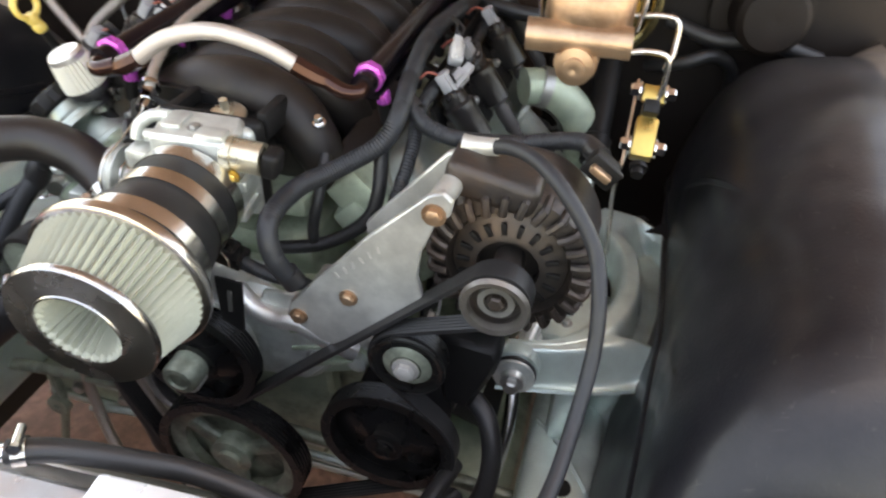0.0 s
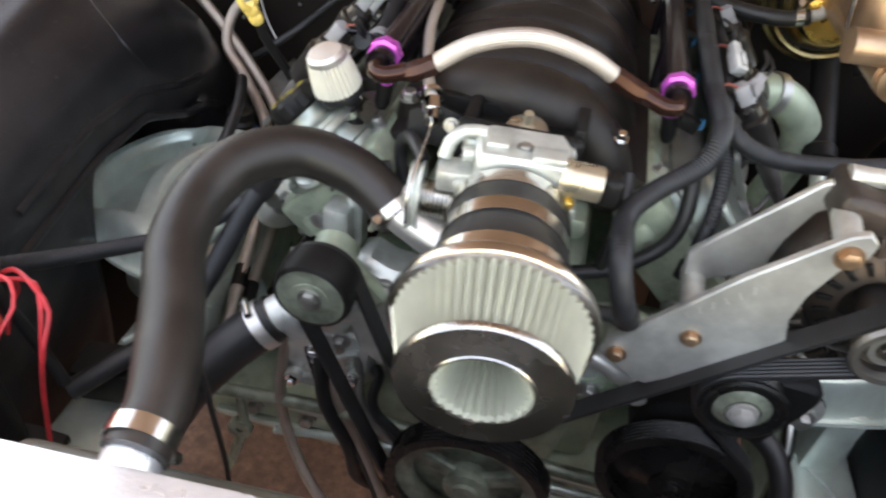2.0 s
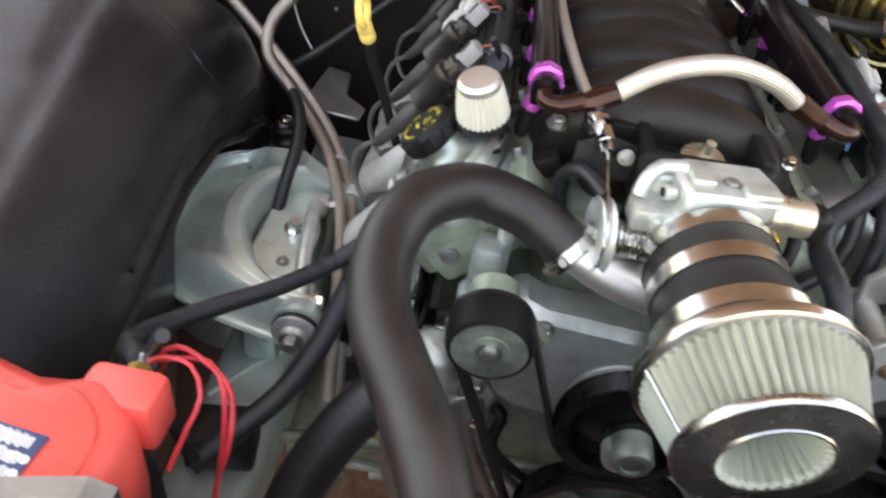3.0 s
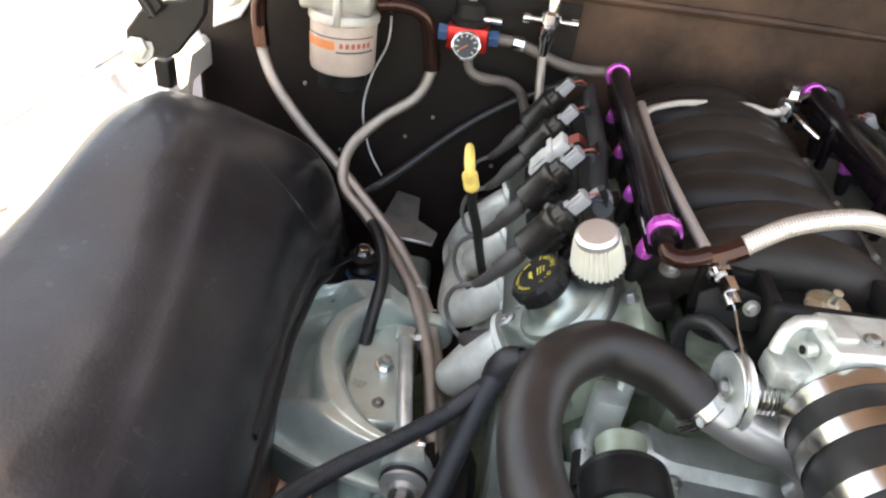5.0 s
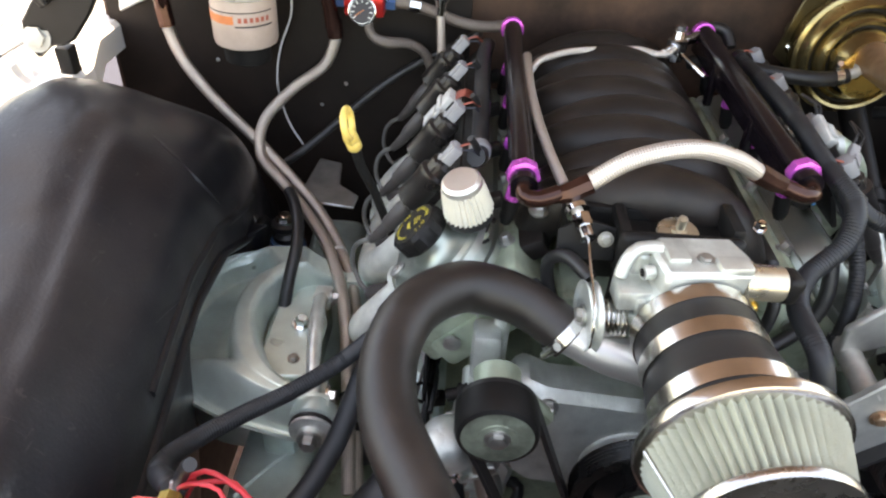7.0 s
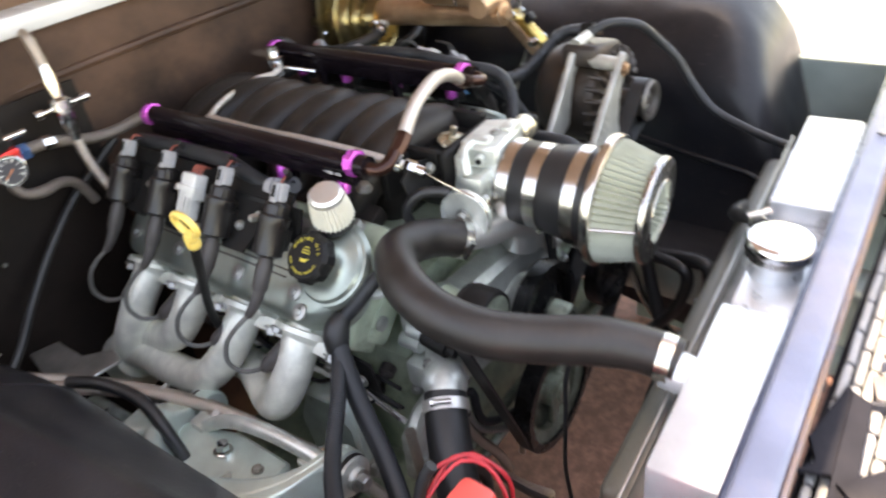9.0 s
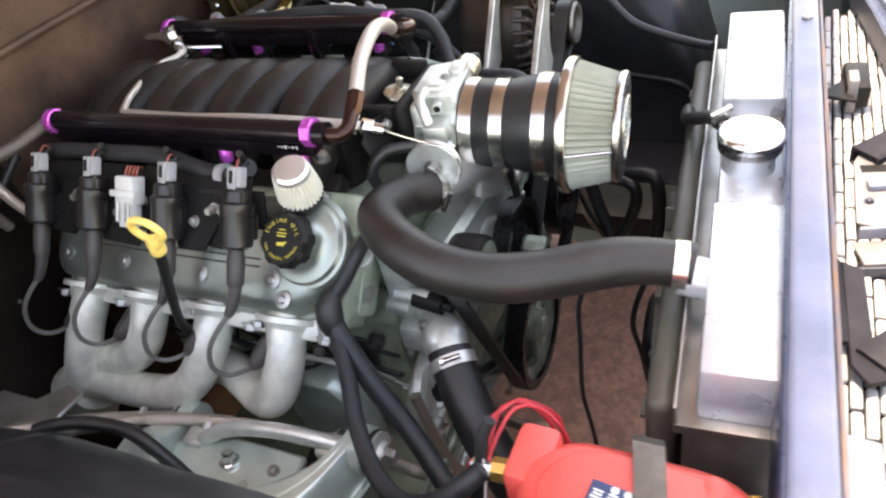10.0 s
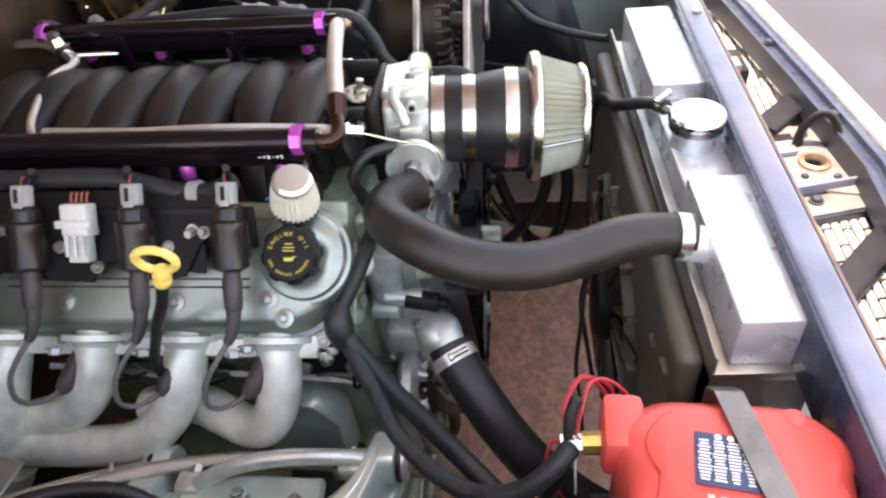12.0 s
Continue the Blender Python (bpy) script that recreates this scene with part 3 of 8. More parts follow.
rd = thing("radiator", "brushed aluminium radiator with a raised top tank", "radiator", at=(0.03, -0.447, 0.25))
for a, b in ((-0.340, -0.118), (0.088, 0.340)):
    part("top_tank", Geo().box((b - a, 0.072, 0.062), rad((a + b) / 2, 0, 0.781), 0.004), TANKALU, rd)
part("filler_neck_tank", Geo().box((0.204, 0.066, 0.040), rad(-0.015, 0, 0.769), 0.005), TANKALU, rd)
part("header_plate", Geo().box((0.70, 0.104, 0.012), rad(0, 0.002, 0.744), 0.002), SHADEALU, rd)
part("top_lip", Geo().box((0.70, 0.003, 0.022), rad(0, 0.0525, 0.7625), 0.001), SHADEALU, rd)
part("core", Geo().box((0.66, 0.055, 0.45), rad(0, 0, 0.513), 0.002), FINS, rd, "black finned radiator core")
for x in (-0.339, 0.339):
    part("side_channel", Geo().box((0.018, 0.092, 0.47), rad(x, 0, 0.503), 0.003), SHADEALU, rd)
part("filler_neck", Geo().lathe([(0.028, 0), (0.026, 0.012), (0.031, 0.024), (0.031, 0.030)], radp(-0.02, 0.004, 0.788), (0, 0, 1), 36), TANKALU, rd)
part("overflow_spout", Geo().tube([radp(0.0, 0.015, 0.812), radp(0.016, 0.028, 0.815), radp(0.026, 0.036, 0.815)], 0.0060, 12), CHROME, rd)
part("hose_neck", Geo().tube([radp(-0.212, 0.03, 0.790), radp(-0.212, 0.060, 0.796)], 0.020, 28, raw=True), TANKALU, rd)
for x in (-0.26, -0.14, 0.1, 0.25):
    part("bolt", Geo().bolt(radp(x, 0.0505, 0.757), (0, 1, 0.1), 0.004, 0.005), ZINC, rd)
cap = part("cap", Geo().lathe([(0, 0.0165), (0.026, 0.0162), (0.032, 0.0145), (0.0345, 0.011), (0.0345, 0.005), (0.032, 0.0)], radp(-0.02, 0.004, 0.819), (0, 0, 1), 44), CHROME, rd, "round polished chrome radiator cap")
part("cap_skirt", Geo().lathe([(0.033, 0.0), (0.0335, 0.006), (0.0335, 0.010)], radp(-0.02, 0.004, 0.814), (0, 0, 1), 44), DARKCHROME, cap)

shroud = thing("fan_shroud", "black moulded plastic fan shroud with cooling fan", "fan shroud", at=radp(0, 0.06, 0.3))
part("shroud_frame", Geo().box((0.66, 0.028, 0.46), rad(0, 0.066, 0.515), 0.012, 4), SHROUD, shroud)
part("fan_ring", Geo().ring([(0.170, 0), (0.180, 0), (0.179, 0.016), (0.172, 0.016)], radp(-0.02, 0.078, 0.49), tuple(rad(0, 0, 0).to_3x3() @ Vector((0, 1, 0))), 56), SHROUD, shroud)
for k in range(18):
    w = 2 * math.pi * k / 18
    part("shroud_spoke", Geo().box((0.145, 0.012, 0.006), rad(-0.02 + 0.128 * math.cos(w), 0.088, 0.50 + 0.128 * math.sin(w), 0, -math.degrees(w), 0), 0.001), SHROUD, shroud)
part("fan_hub", Geo().lathe([(0.06, 0), (0.06, 0.035), (0.05, 0.042), (0, 0.044)], radp(-0.02, 0.072, 0.50), (0, 1, 0), 32), PLASTIC, shroud)
for k in range(7):
    w = 2 * math.pi * k / 7
    part("fan_blade", Geo().box((0.13, 0.003, 0.05), rad(-0.02 + 0.125 * math.cos(w), 0.082, 0.50 + 0.125 * math.sin(w), 0, -math.degrees(w), 0) @ pose(0, 0, 0, 28, 0, 0), 0.001), PLASTIC, shroud)
for x, z in ((-0.30, 0.70), (-0.30, 0.62), (-0.25, 0.68), (0.3, 0.7), (-0.31, 0.5)):
    part("clip", Geo().box((0.022, 0.008, 0.006), rad(x, 0.082, z), 0.002), SHROUD, shroud)

bar = thing("radiator_support", "weathered blue-grey steel radiator support bar", "radiator support", kind="structure")
# sun and shade put into the paints: pale top rail, dark rear flange
part("top_rail", Geo().box((1.42, 0.032, 0.014), pose(0.0, -0.502, 0.812, 0, 0, 1.5), 0.006, 4), SUNLITBAR, bar, "sun-bleached top of the support bar")
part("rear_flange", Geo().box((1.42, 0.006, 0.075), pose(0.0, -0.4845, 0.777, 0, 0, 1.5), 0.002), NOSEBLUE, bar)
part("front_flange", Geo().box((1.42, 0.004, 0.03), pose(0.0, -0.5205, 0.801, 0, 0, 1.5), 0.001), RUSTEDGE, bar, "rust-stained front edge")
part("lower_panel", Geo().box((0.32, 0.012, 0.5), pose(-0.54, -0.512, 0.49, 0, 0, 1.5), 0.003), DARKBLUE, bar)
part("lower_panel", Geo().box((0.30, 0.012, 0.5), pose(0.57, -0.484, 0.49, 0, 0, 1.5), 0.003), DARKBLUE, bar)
for x in (-0.62, -0.47, 0.3, 0.55):
    part("bolt", Geo().bolt((x, -0.503 + 0.026 * x, 0.8175), (0, 0, 1), 0.007, 0.006), ZINC, bar)
part("bolt", Geo().bolt((-0.47, -0.499, 0.70), (0, 1, 0), 0.006, 0.006), ZINC, bar)

# pointed nose with its slotted grille
NOSE = [(0.75, -0.570, 0.757), (0.48, -0.621, 0.757), (0.22, -0.660, 0.757), (0.10, -0.676, 0.757), (0.0, -0.688, 0.757), (-0.16, -0.680, 0.757), (-0.45, -0.640, 0.757), (-0.75, -0.58, 0.757)]
nose = thing("nose_panel", "white nose panel edge with a dark blue inner flange", "nose panel", at=(0, -0.65, 0.5))


def ribbon(pts, inset, width, top, depth):
    gg = Geo()
    rows = []
    for x, y, z in pts:
        rows.append([(x, y + inset, z + top), (x, y + inset + width, z + top), (x, y + inset + width, z + top - depth), (x, y + inset, z + top - depth)])
    vs = [q for r in rows for q in r]
    fs = []
    for i in range(len(rows) - 1):
        for j in range(4):
            a, b = i * 4 + j, i * 4 + (j + 1) % 4
            fs.append((a, b, b + 4, a + 4))
    fs += [(0, 1, 2, 3), tuple(len(vs) - k for k in (1, 2, 3, 4))]
    return gg.add(vs, fs)


part("white_edge", ribbon(NOSE, -0.024, 0.022, 0.0, 0.26), WHITE, nose)
part("inner_flange", ribbon(NOSE, -0.0015, 0.013, -0.006, 0.012), NOSEBLUE, nose)
part("inner_gutter", ribbon(NOSE, 0.012, 0.014, -0.014, 0.005), NOSEBLUE, nose)
part("gutter_bead", ribbon(NOSE, 0.0105, 0.003, -0.004, 0.012), NOSEBLUE, nose)
part("inner_step", ribbon(NOSE, 0.0285, 0.004, -0.010, 0.035), DARKBLUE, nose)
for x in (0.34, 0.12, -0.08, -0.3, -0.5):
    y = [a[1] + (b[1] - a[1]) * (x - a[0]) / (b[0] - a[0]) for a, b in zip(NOSE, NOSE[1:]) if b[0] <= x <= a[0]][0]
    part("bolt", Geo().bolt((x, y + 0.017, 0.7455), (0, 0, 1), 0.006, 0.005), DARKBLUE, nose)
for (xa, ya), (xb, yb), w in (((0.215, -0.650), (0.130, -0.572), 0.034), ((-0.095, -0.662), (-0.200, -0.568), 0.030), ((-0.262, -0.640), (-0.335, -0.566), 0.028), ((-0.44, -0.622), (-0.50, -0.560), 0.034)):
    ln = math.hypot(xb - xa, yb - ya)
    turn = math.degrees(math.atan2(yb - ya, xb - xa))
    bm4 = pose((xa + xb) / 2, (ya + yb) / 2, 0.722, 0, 0, turn)
    part("brace", Geo().box((ln, w, 0.004), bm4, 0.001).box((ln, 0.004, 0.022), bm4 @ pose(0, -w / 2, -0.010), 0.001).box((ln, 0.004, 0.022), bm4 @ pose(0, w / 2, -0.010), 0.001), DARKBRACE, nose, "dark diagonal brace")
part("brace_strip", Geo().slab([(-0.065, -0.546), (-0.075, -0.566), (-0.20, -0.572), (-0.215, -0.586), (-0.225, -0.566), (-0.205, -0.552)], 0.006, pose(0, 0, 0.712), 0.001), DARKBRACE, nose, "dark strip along the support bar")
part("gusset", Geo().slab([(-0.055, -0.541), (-0.08, -0.556), (-0.175, -0.553), (-0.185, -0.522), (-0.165, -0.535), (-0.140, -0.524)], 0.006, pose(0, 0, 0.710), 0.001), DARKBRACE, nose)
lip = part("mounting_lip", Geo().box((0.40, 0.042, 0.004), pose(-0.50, -0.553, 0.740, 12, 0, 1.5), 0.001), BLUESTEEL, nose, "rust-stained mounting lip with round holes")
for x in (-0.39, -0.447, -0.55):
    part("lip_hole", Geo().lathe([(0.0075, 0), (0.0075, 0.0008), (0, 0.0008)], (x, -0.556, 0.7423), (0, -0.2, 1), 20), PLASTIC, lip)

grille = thing("grille", "slotted pale grille below the nose panel", "grille", at=(0, -0.6, 0.6))
part("grille_shell", Geo().box((1.24, 0.150, 0.004), pose(0.0, -0.600, 0.682, 0, 0, 0), 0.001), DARKBRACE, grille, "dark grille backing")
slat_me = Geo().box((0.054, 0.0092, 0.009), None, 0.002, 1).data("slat", SLAT)
for j in range(11):
    for k in range(20):
        ob = new("slat", slat_me)
        ob.parent = grille
        ob.matrix_parent_inverse = Matrix.Translation(-grille.location)
        ob.matrix_basis = pose(-0.56 + 0.0585 * k + (0.029 if j % 2 else 0), -0.536 - 0.0118 * j, 0.694, 0, 0, 1.5 - 3 * ((k * 7 + j * 3) % 5) / 5)

latch = thing("hood_latch_support", "dusty steel hood latch plate with a round hole", "latch support", at=(0.06, -0.6, 0.7))
HX, HY, PZ = 0.051, -0.620, 0.714
def holed(outline, cx, cy, r, z, n=28):
    """A plate with one round hole, its outline given about the hole."""
    gg, top = Geo(), []
    for i in range(n):
        w = 2 * math.pi * i / n
        d = (math.cos(w), math.sin(w))
        best = 9.0
        for a, b in zip(outline, outline[1:] + outline[:1]):
            ex, ey = b[0] - a[0], b[1] - a[1]
            den = d[0] * ey - d[1] * ex
            if abs(den) > 1e-9:
                t = ((a[0] - cx) * ey - (a[1] - cy) * ex) / den
                q = ((a[0] - cx) * d[1] - (a[1] - cy) * d[0]) / den
                if t > 0 and -0.001 <= q <= 1.001:
                    best = min(best, t)
        top.append(((cx + d[0] * r, cy + d[1] * r), (cx + d[0] * best, cy + d[1] * best)))
    vs = [(p[0], p[1], z) for pr in top for p in pr] + [(p[0], p[1], z - 0.003) for pr in top for p in pr]
    k = 2 * n
    fs = []
    for i in range(n):
        a, b = 2 * i, 2 * ((i + 1) % n)
        fs += [(a, a + 1, b + 1, b), (a + k, b + k, b + 1 + k, a + 1 + k), (a, b, b + k, a + k), (a + 1, a + 1 + k, b + 1 + k, b + 1)]
    return gg.add(vs, fs)


part("latch_plate", holed([(0.155, -0.562), (0.135, -0.640), (0.075, -0.690), (-0.020, -0.672), (0.005, -0.562)], HX, HY, 0.0125, PZ), DUSTY, latch)
part("hole_rim", Geo().ring([(0.0125, 0.0), (0.021, 0.0), (0.0195, 0.004), (0.0140, 0.0055)], (HX, HY, PZ), (0, 0, 1), 28), RUSTY, latch, "rusty raised rim of the latch hole")
part("hole_well", Geo().ring([(0.0125, -0.03), (0.014, -0.03), (0.014, -0.003), (0.0125, -0.003)], (HX, HY, PZ), (0, 0, 1), 24), PLASTIC, latch)
part("plate_flange", Geo().box((0.004, 0.112, 0.016), pose(-0.005, -0.617, 0.718, 0, 0, 14), 0.001), BLUESTEEL, latch)
part("support_strip", Geo().box((0.040, 0.112, 0.004), pose(-0.030, -0.617, 0.710, 0, 6, 14), 0.001), DUSTY, latch)
part("lower_web", Geo().box((0.004, 0.112, 0.040), pose(-0.052, -0.614, 0.690, 0, 0, 14), 0.001), DARKBLUE, latch)
part("safety_hook", Geo().tube([(0.096, -0.610, 0.714), (0.098, -0.612, 0.738), (0.098, -0.624, 0.758), (0.094, -0.638, 0.762), (0.085, -0.648, 0.752), (0.076, -0.651, 0.738)], [0.011, 0.010, 0.009, 0.009, 0.009, 0.008], 12, flat=0.55), PLASTIC, latch, "black hooked safety catch")
part("slot", Geo().box((0.014, 0.040, 0.001), pose(0.112, -0.588, 0.7146, 0, 0, 10), 0.0), PLASTIC, latch, "dark slot beside the hook")
part("spring_block", Geo().box((0.016, 0.030, 0.010), pose(0.074, -0.588, 0.718, 0, 0, 10), 0.003), BLUESTEEL, latch)
for x, y in ((0.022, -0.600), (0.020, -0.640), (0.085, -0.585), (0.118, -0.625), (0.045, -0.575)):
    part("bolt", Geo().bolt((x, y, 0.7145), (0, 0, 1), 0.0035, 0.004), DARKBLUE, latch)
part("bolt", Geo().bolt((-0.028, -0.600, 0.7125), (0, 0, 1), 0.006, 0.008), DARKBLUE, latch)

horn = thing("horn", "round dusty car horn behind the grille", "horn", at=(0.30, -0.565, 0.62))
part("horn_disc", Geo().lathe([(0, 0), (0.03, 0.002), (0.042, 0.012), (0.042, 0.02), (0.03, 0.034), (0, 0.038)], (0.33, -0.575, 0.655), (-0.8, -0.1, 0.5), 28), DUSTY, horn)
part("horn_mount", Geo().slab([(0, 0), (0.06, -0.005), (0.03, 0.04)], 0.005, pose(0.245, -0.566, 0.724, 0, 0, 20), 0.001), PLASTIC, horn)
part("horn_bracket", Geo().box((0.02, 0.06, 0.004), pose(0.33, -0.55, 0.69, 30, 0, 0), 0.001), ZINC, horn)

hbx = thing("headlamp_bucket", "dark box housing beside the support bar", "headlamp bucket", at=(0.36, -0.57, 0.70))
part("box", Geo().box((0.075, 0.030, 0.034), pose(0.30, -0.566, 0.722, 0, 0, 2), 0.005), PLASTIC, hbx)
part("bracket", Geo().box((0.03, 0.012, 0.05), pose(0.275, -0.560, 0.725, 0, 0, 2), 0.002), DUSTY, hbx)


# ---- frame and suspension ----
def frame_rail(s, dx, hx, hy, label):
    ob = thing("frame_rail", label, "frame rail", "front frame rails", at=(s * 0.42, 0, 0.36))
    x = 0.415 + dx

    def surf(u, v):
        w = 2 * math.pi * v
        y = -0.56 + 1.06 * u
        c, q = math.cos(w), math.sin(w)
        k = 5.0
        rx = 0.05 * (abs(c) ** (2 / k)) * (1 if c > 0 else -1)
        rz = 0.06 * (abs(q) ** (2 / k)) * (1 if q > 0 else -1)
        return (s * (x + rx + 0.03 * max(0.0, y)), y, 0.437 + rz - 0.03 * max(0.0, y) + 0.02 * max(0, -y - 0.3))
    part("rail_body", Geo().sheet(surf, 30, 40), SUBFRAME, ob, sharp=50)
    part("drain_hole", Geo().lathe([(0.012, 0), (0.012, 0.0015), (0, 0.0015)], (s * hx, hy, 0.4972), (0, 0, 1), 24), PLASTIC, ob, "dark oval drain hole")
    part("weld_seam", Geo().tube([(s * (x - 0.04), -0.03, 0.498), (s * (x + 0.0), -0.07, 0.4985), (s * (x + 0.035), -0.12, 0.498)], 0.003, 6, 0.01), SUBFRAME, ob)
    part("spring_tower", Geo().lathe([(0.095, 0), (0.085, 0.08), (0.07, 0.13), (0.05, 0.14), (0, 0.14)], (s * (x + 0.065), 0.09, 0.44), (0, 0, 1), 40), SUBFRAME, ob)
    part("tower_brace", Geo().box((0.045, 0.26, 0.13), pose(s * (x - 0.005), 0.075, 0.535), 0.012), SUBFRAME, ob)
    return ob


frame_rail(-1, 0.0, 0.394, -0.172, "silver-green painted frame rail beside the battery")
frame_rail(1, 0.025, 0.445, -0.122, "silver-green painted frame rail below the alternator")
# added sheet that makes the front of the far rail dark
solo("splash_shield", Geo().slab([(0.345, -0.175), (0.40, -0.165), (0.50, -0.18), (0.52, -0.43), (0.345, -0.43)], 0.006, pose(0, 0, 0.505), 0.002), WELL, "black steel splash shield over the frame rail", "splash shield")


def control_arm(s, dx, dy, rear, label):
    """A stamped arm; dx, dy: its shift from the other side's place; rear: how far its back half is drawn out."""
    def fy(y):
        return y + dy + rear * max(0.0, y - 0.05)
    ob = thing("control_arm", label, "control arm", "upper control arms", at=(s * 0.45, 0.05, 0.58))
    inner = [(-0.352, 0.168), (-0.402, 0.159), (-0.430, 0.138), (-0.449, 0.097), (-0.444, 0.040), (-0.410, -0.024), (-0.375, -0.058), (-0.335, -0.070)]
    outer = [(-0.352, 0.198), (-0.407, 0.204), (-0.484, 0.197), (-0.545, 0.165), (-0.580, 0.090), (-0.575, -0.010), (-0.470, -0.078), (-0.330, -0.112)]
    prof = [(0.0, 0.594), (0.03, 0.622), (0.07, 0.6375), (0.12, 0.641), (0.25, 0.641), (0.28, 0.639), (0.36, 0.623), (0.45, 0.621), (0.72, 0.621), (0.80, 0.632), (0.86, 0.637), (0.90, 0.633), (0.93, 0.612), (0.95, 0.599), (0.97, 0.596), (1.0, 0.596)]

    def along(line, u):
        k = min(u * (len(line) - 1), len(line) - 1.0001)
        i = int(k)
        t = k - i
        a, b, c, d = [Vector(line[max(0, min(len(line) - 1, i + o))]) for o in (-1, 0, 1, 2)]
        return 0.5 * (2 * b + (c - a) * t + (2 * a - 5 * b + 4 * c - d) * t * t + (3 * b - a - 3 * c + d) * t ** 3)

    def arm_surf(u, v):
        a, b = along(inner, u), along(outer, u)
        k = [q for q in range(len(prof) - 1) if prof[q][0] <= v][-1]
        (v0, z0), (v1, z1) = prof[k], prof[k + 1]
        t = (v - v0) / (v1 - v0)
        t = t * t * (3 - 2 * t)
        z = z0 + (z1 - z0) * t
        dish = min(1.0, max(0.0, (u - 0.28) / 0.06)) * min(1.0, max(0.0, (0.74 - u) / 0.05))
        if 0.25 < v < 0.87:
            z = 0.640 + (z - 0.640) * dish * 2.3
        # the front leg rolls over into a skirt with a flat lower lip
        front = min(1.0, max(0.0, (u - 0.70) / 0.12))
        roll = min(1.0, max(0.0, (v - 0.42) / 0.42))
        if v > 0.3:
            z += (0.640 - 0.046 * roll * roll * (3 - 2 * roll) + 0.003 * max(0.0, (v - 0.9) / 0.1) - z) * front
        z -= 0.052 * max(0.0, (0.17 - u) / 0.17) ** 0.8
        p = a.lerp(b, v)
        return (s * -(p.x - dx), fy(p.y), z)
    part("stamped_arm", Geo().sheet(arm_surf, 64, 60, 0.004 * s), SUBFRAME, ob, sharp=60)
    for y, d in ((-0.092, -1), (0.190, 1)):
        c = (s * (0.350 + dx), fy(y), 0.616 if d < 0 else 0.572)
        bs = part("bushing", Geo().lathe([(0.026, -0.014), (0.028, -0.010), (0.028, 0.006), (0.024, 0.008)], c, (0, d, 0), 32), SUBFRAME, ob, "silver bushing sleeve")
        part("rubber_ring", Geo().lathe([(0.023, 0.006), (0.026, 0.009), (0.026, 0.013), (0.021, 0.015)], c, (0, d, 0), 28), RUBBER, bs)
        part("retainer", Geo().lathe([(0.025, 0.014), (0.025, 0.018), (0.015, 0.020), (0.013, 0.026), (0, 0.026)], c, (0, d, 0), 28), ALU, bs)
        part("nut", Geo().bolt((c[0], c[1] + d * 0.026, c[2]), (0, d, 0), 0.009, 0.012), ZINC, bs)
    sh = [(s * (0.356 + dx), -0.062, 0.622), (s * (0.364 + dx), -0.02, 0.638), (s * (0.371 + dx), 0.03, 0.642), (s * (0.378 + dx), 0.08, 0.632), (s * (0.385 + dx), 0.125, 0.606)]
    sh = [(a, fy(q), z) for a, q, z in sh]
    part("cross_shaft", Geo().tube(sh, 0.0092, 14), ALU, ob)
    part("shaft_plate", Geo().slab([(-0.038, -0.085), (0.036, -0.080), (0.036, 0.02), (0.014, 0.080), (-0.010, 0.088), (-0.038, 0.05)], 0.012, pose(s * (0.405 + dx), fy(0.062), 0.592), 0.004), SUBFRAME, ob)
    part("bolt", Geo().bolt((s * (0.402 + dx), fy(0.071), 0.604), (s * -0.2, 0, 1), 0.008, 0.016), CHROME, ob)
    part("small_bolt", Geo().bolt((s * (0.398 + dx), fy(0.010), 0.604), (s * -0.2, 0, 1), 0.005, 0.007), ZINC, ob)
    part("shaft_end", Geo().box((0.030, 0.034, 0.026), pose(s * (0.358 + dx), fy(-0.052), 0.612), 0.005), ALU, ob)
    part("shaft_end", Geo().box((0.026, 0.030, 0.024), pose(s * (0.384 + dx), fy(0.135), 0.600), 0.005), ALU, ob)
    part("shaft_nut", Geo().bolt((s * (0.372 + dx), fy(0.133), 0.602), (-s, 0, 0.2), 0.007, 0.012), ZINC, ob)
    part("shaft_nut", Geo().bolt((s * (0.344 + dx), fy(-0.052), 0.612), (-s, 0, 0), 0.008, 0.012), CHROME, ob)
    return ob


control_arm(-1, 0.0, 0.0, 0.0, "silver-green stamped upper control arm with cross shaft")
control_arm(1, 0.014, 0.033, 0.25, "silver-green stamped upper control arm by the alternator")


def shock(s, x, y):
    ob = thing("shock_absorber", "blue shock absorber top with rubber bushings", "shock absorber", "shock absorbers", at=(s * x, y, 0.45))
    part("body", Geo().lathe([(0.030, 0), (0.030, 0.10), (0.026, 0.115), (0, 0.115)], (s * x, y, 0.47), (0, 0, 1), 28), BLUEFIT if s < 0 else PLASTIC, ob)
    part("bushing", Geo().lathe([(0.018, 0), (0.022, 0.006), (0.022, 0.012), (0.016, 0.018), (0.022, 0.024), (0.022, 0.032), (0.014, 0.036), (0, 0.036)], (s * x, y, 0.585), (0, 0, 1), 24), RUBBER, ob)
    part("nut", Geo().bolt((s * x, y, 0.621), (0, 0, 1), 0.010, 0.012), CHROME, ob)


shock(-1, 0.473, 0.285)
shock(1, 0.492, 0.27)


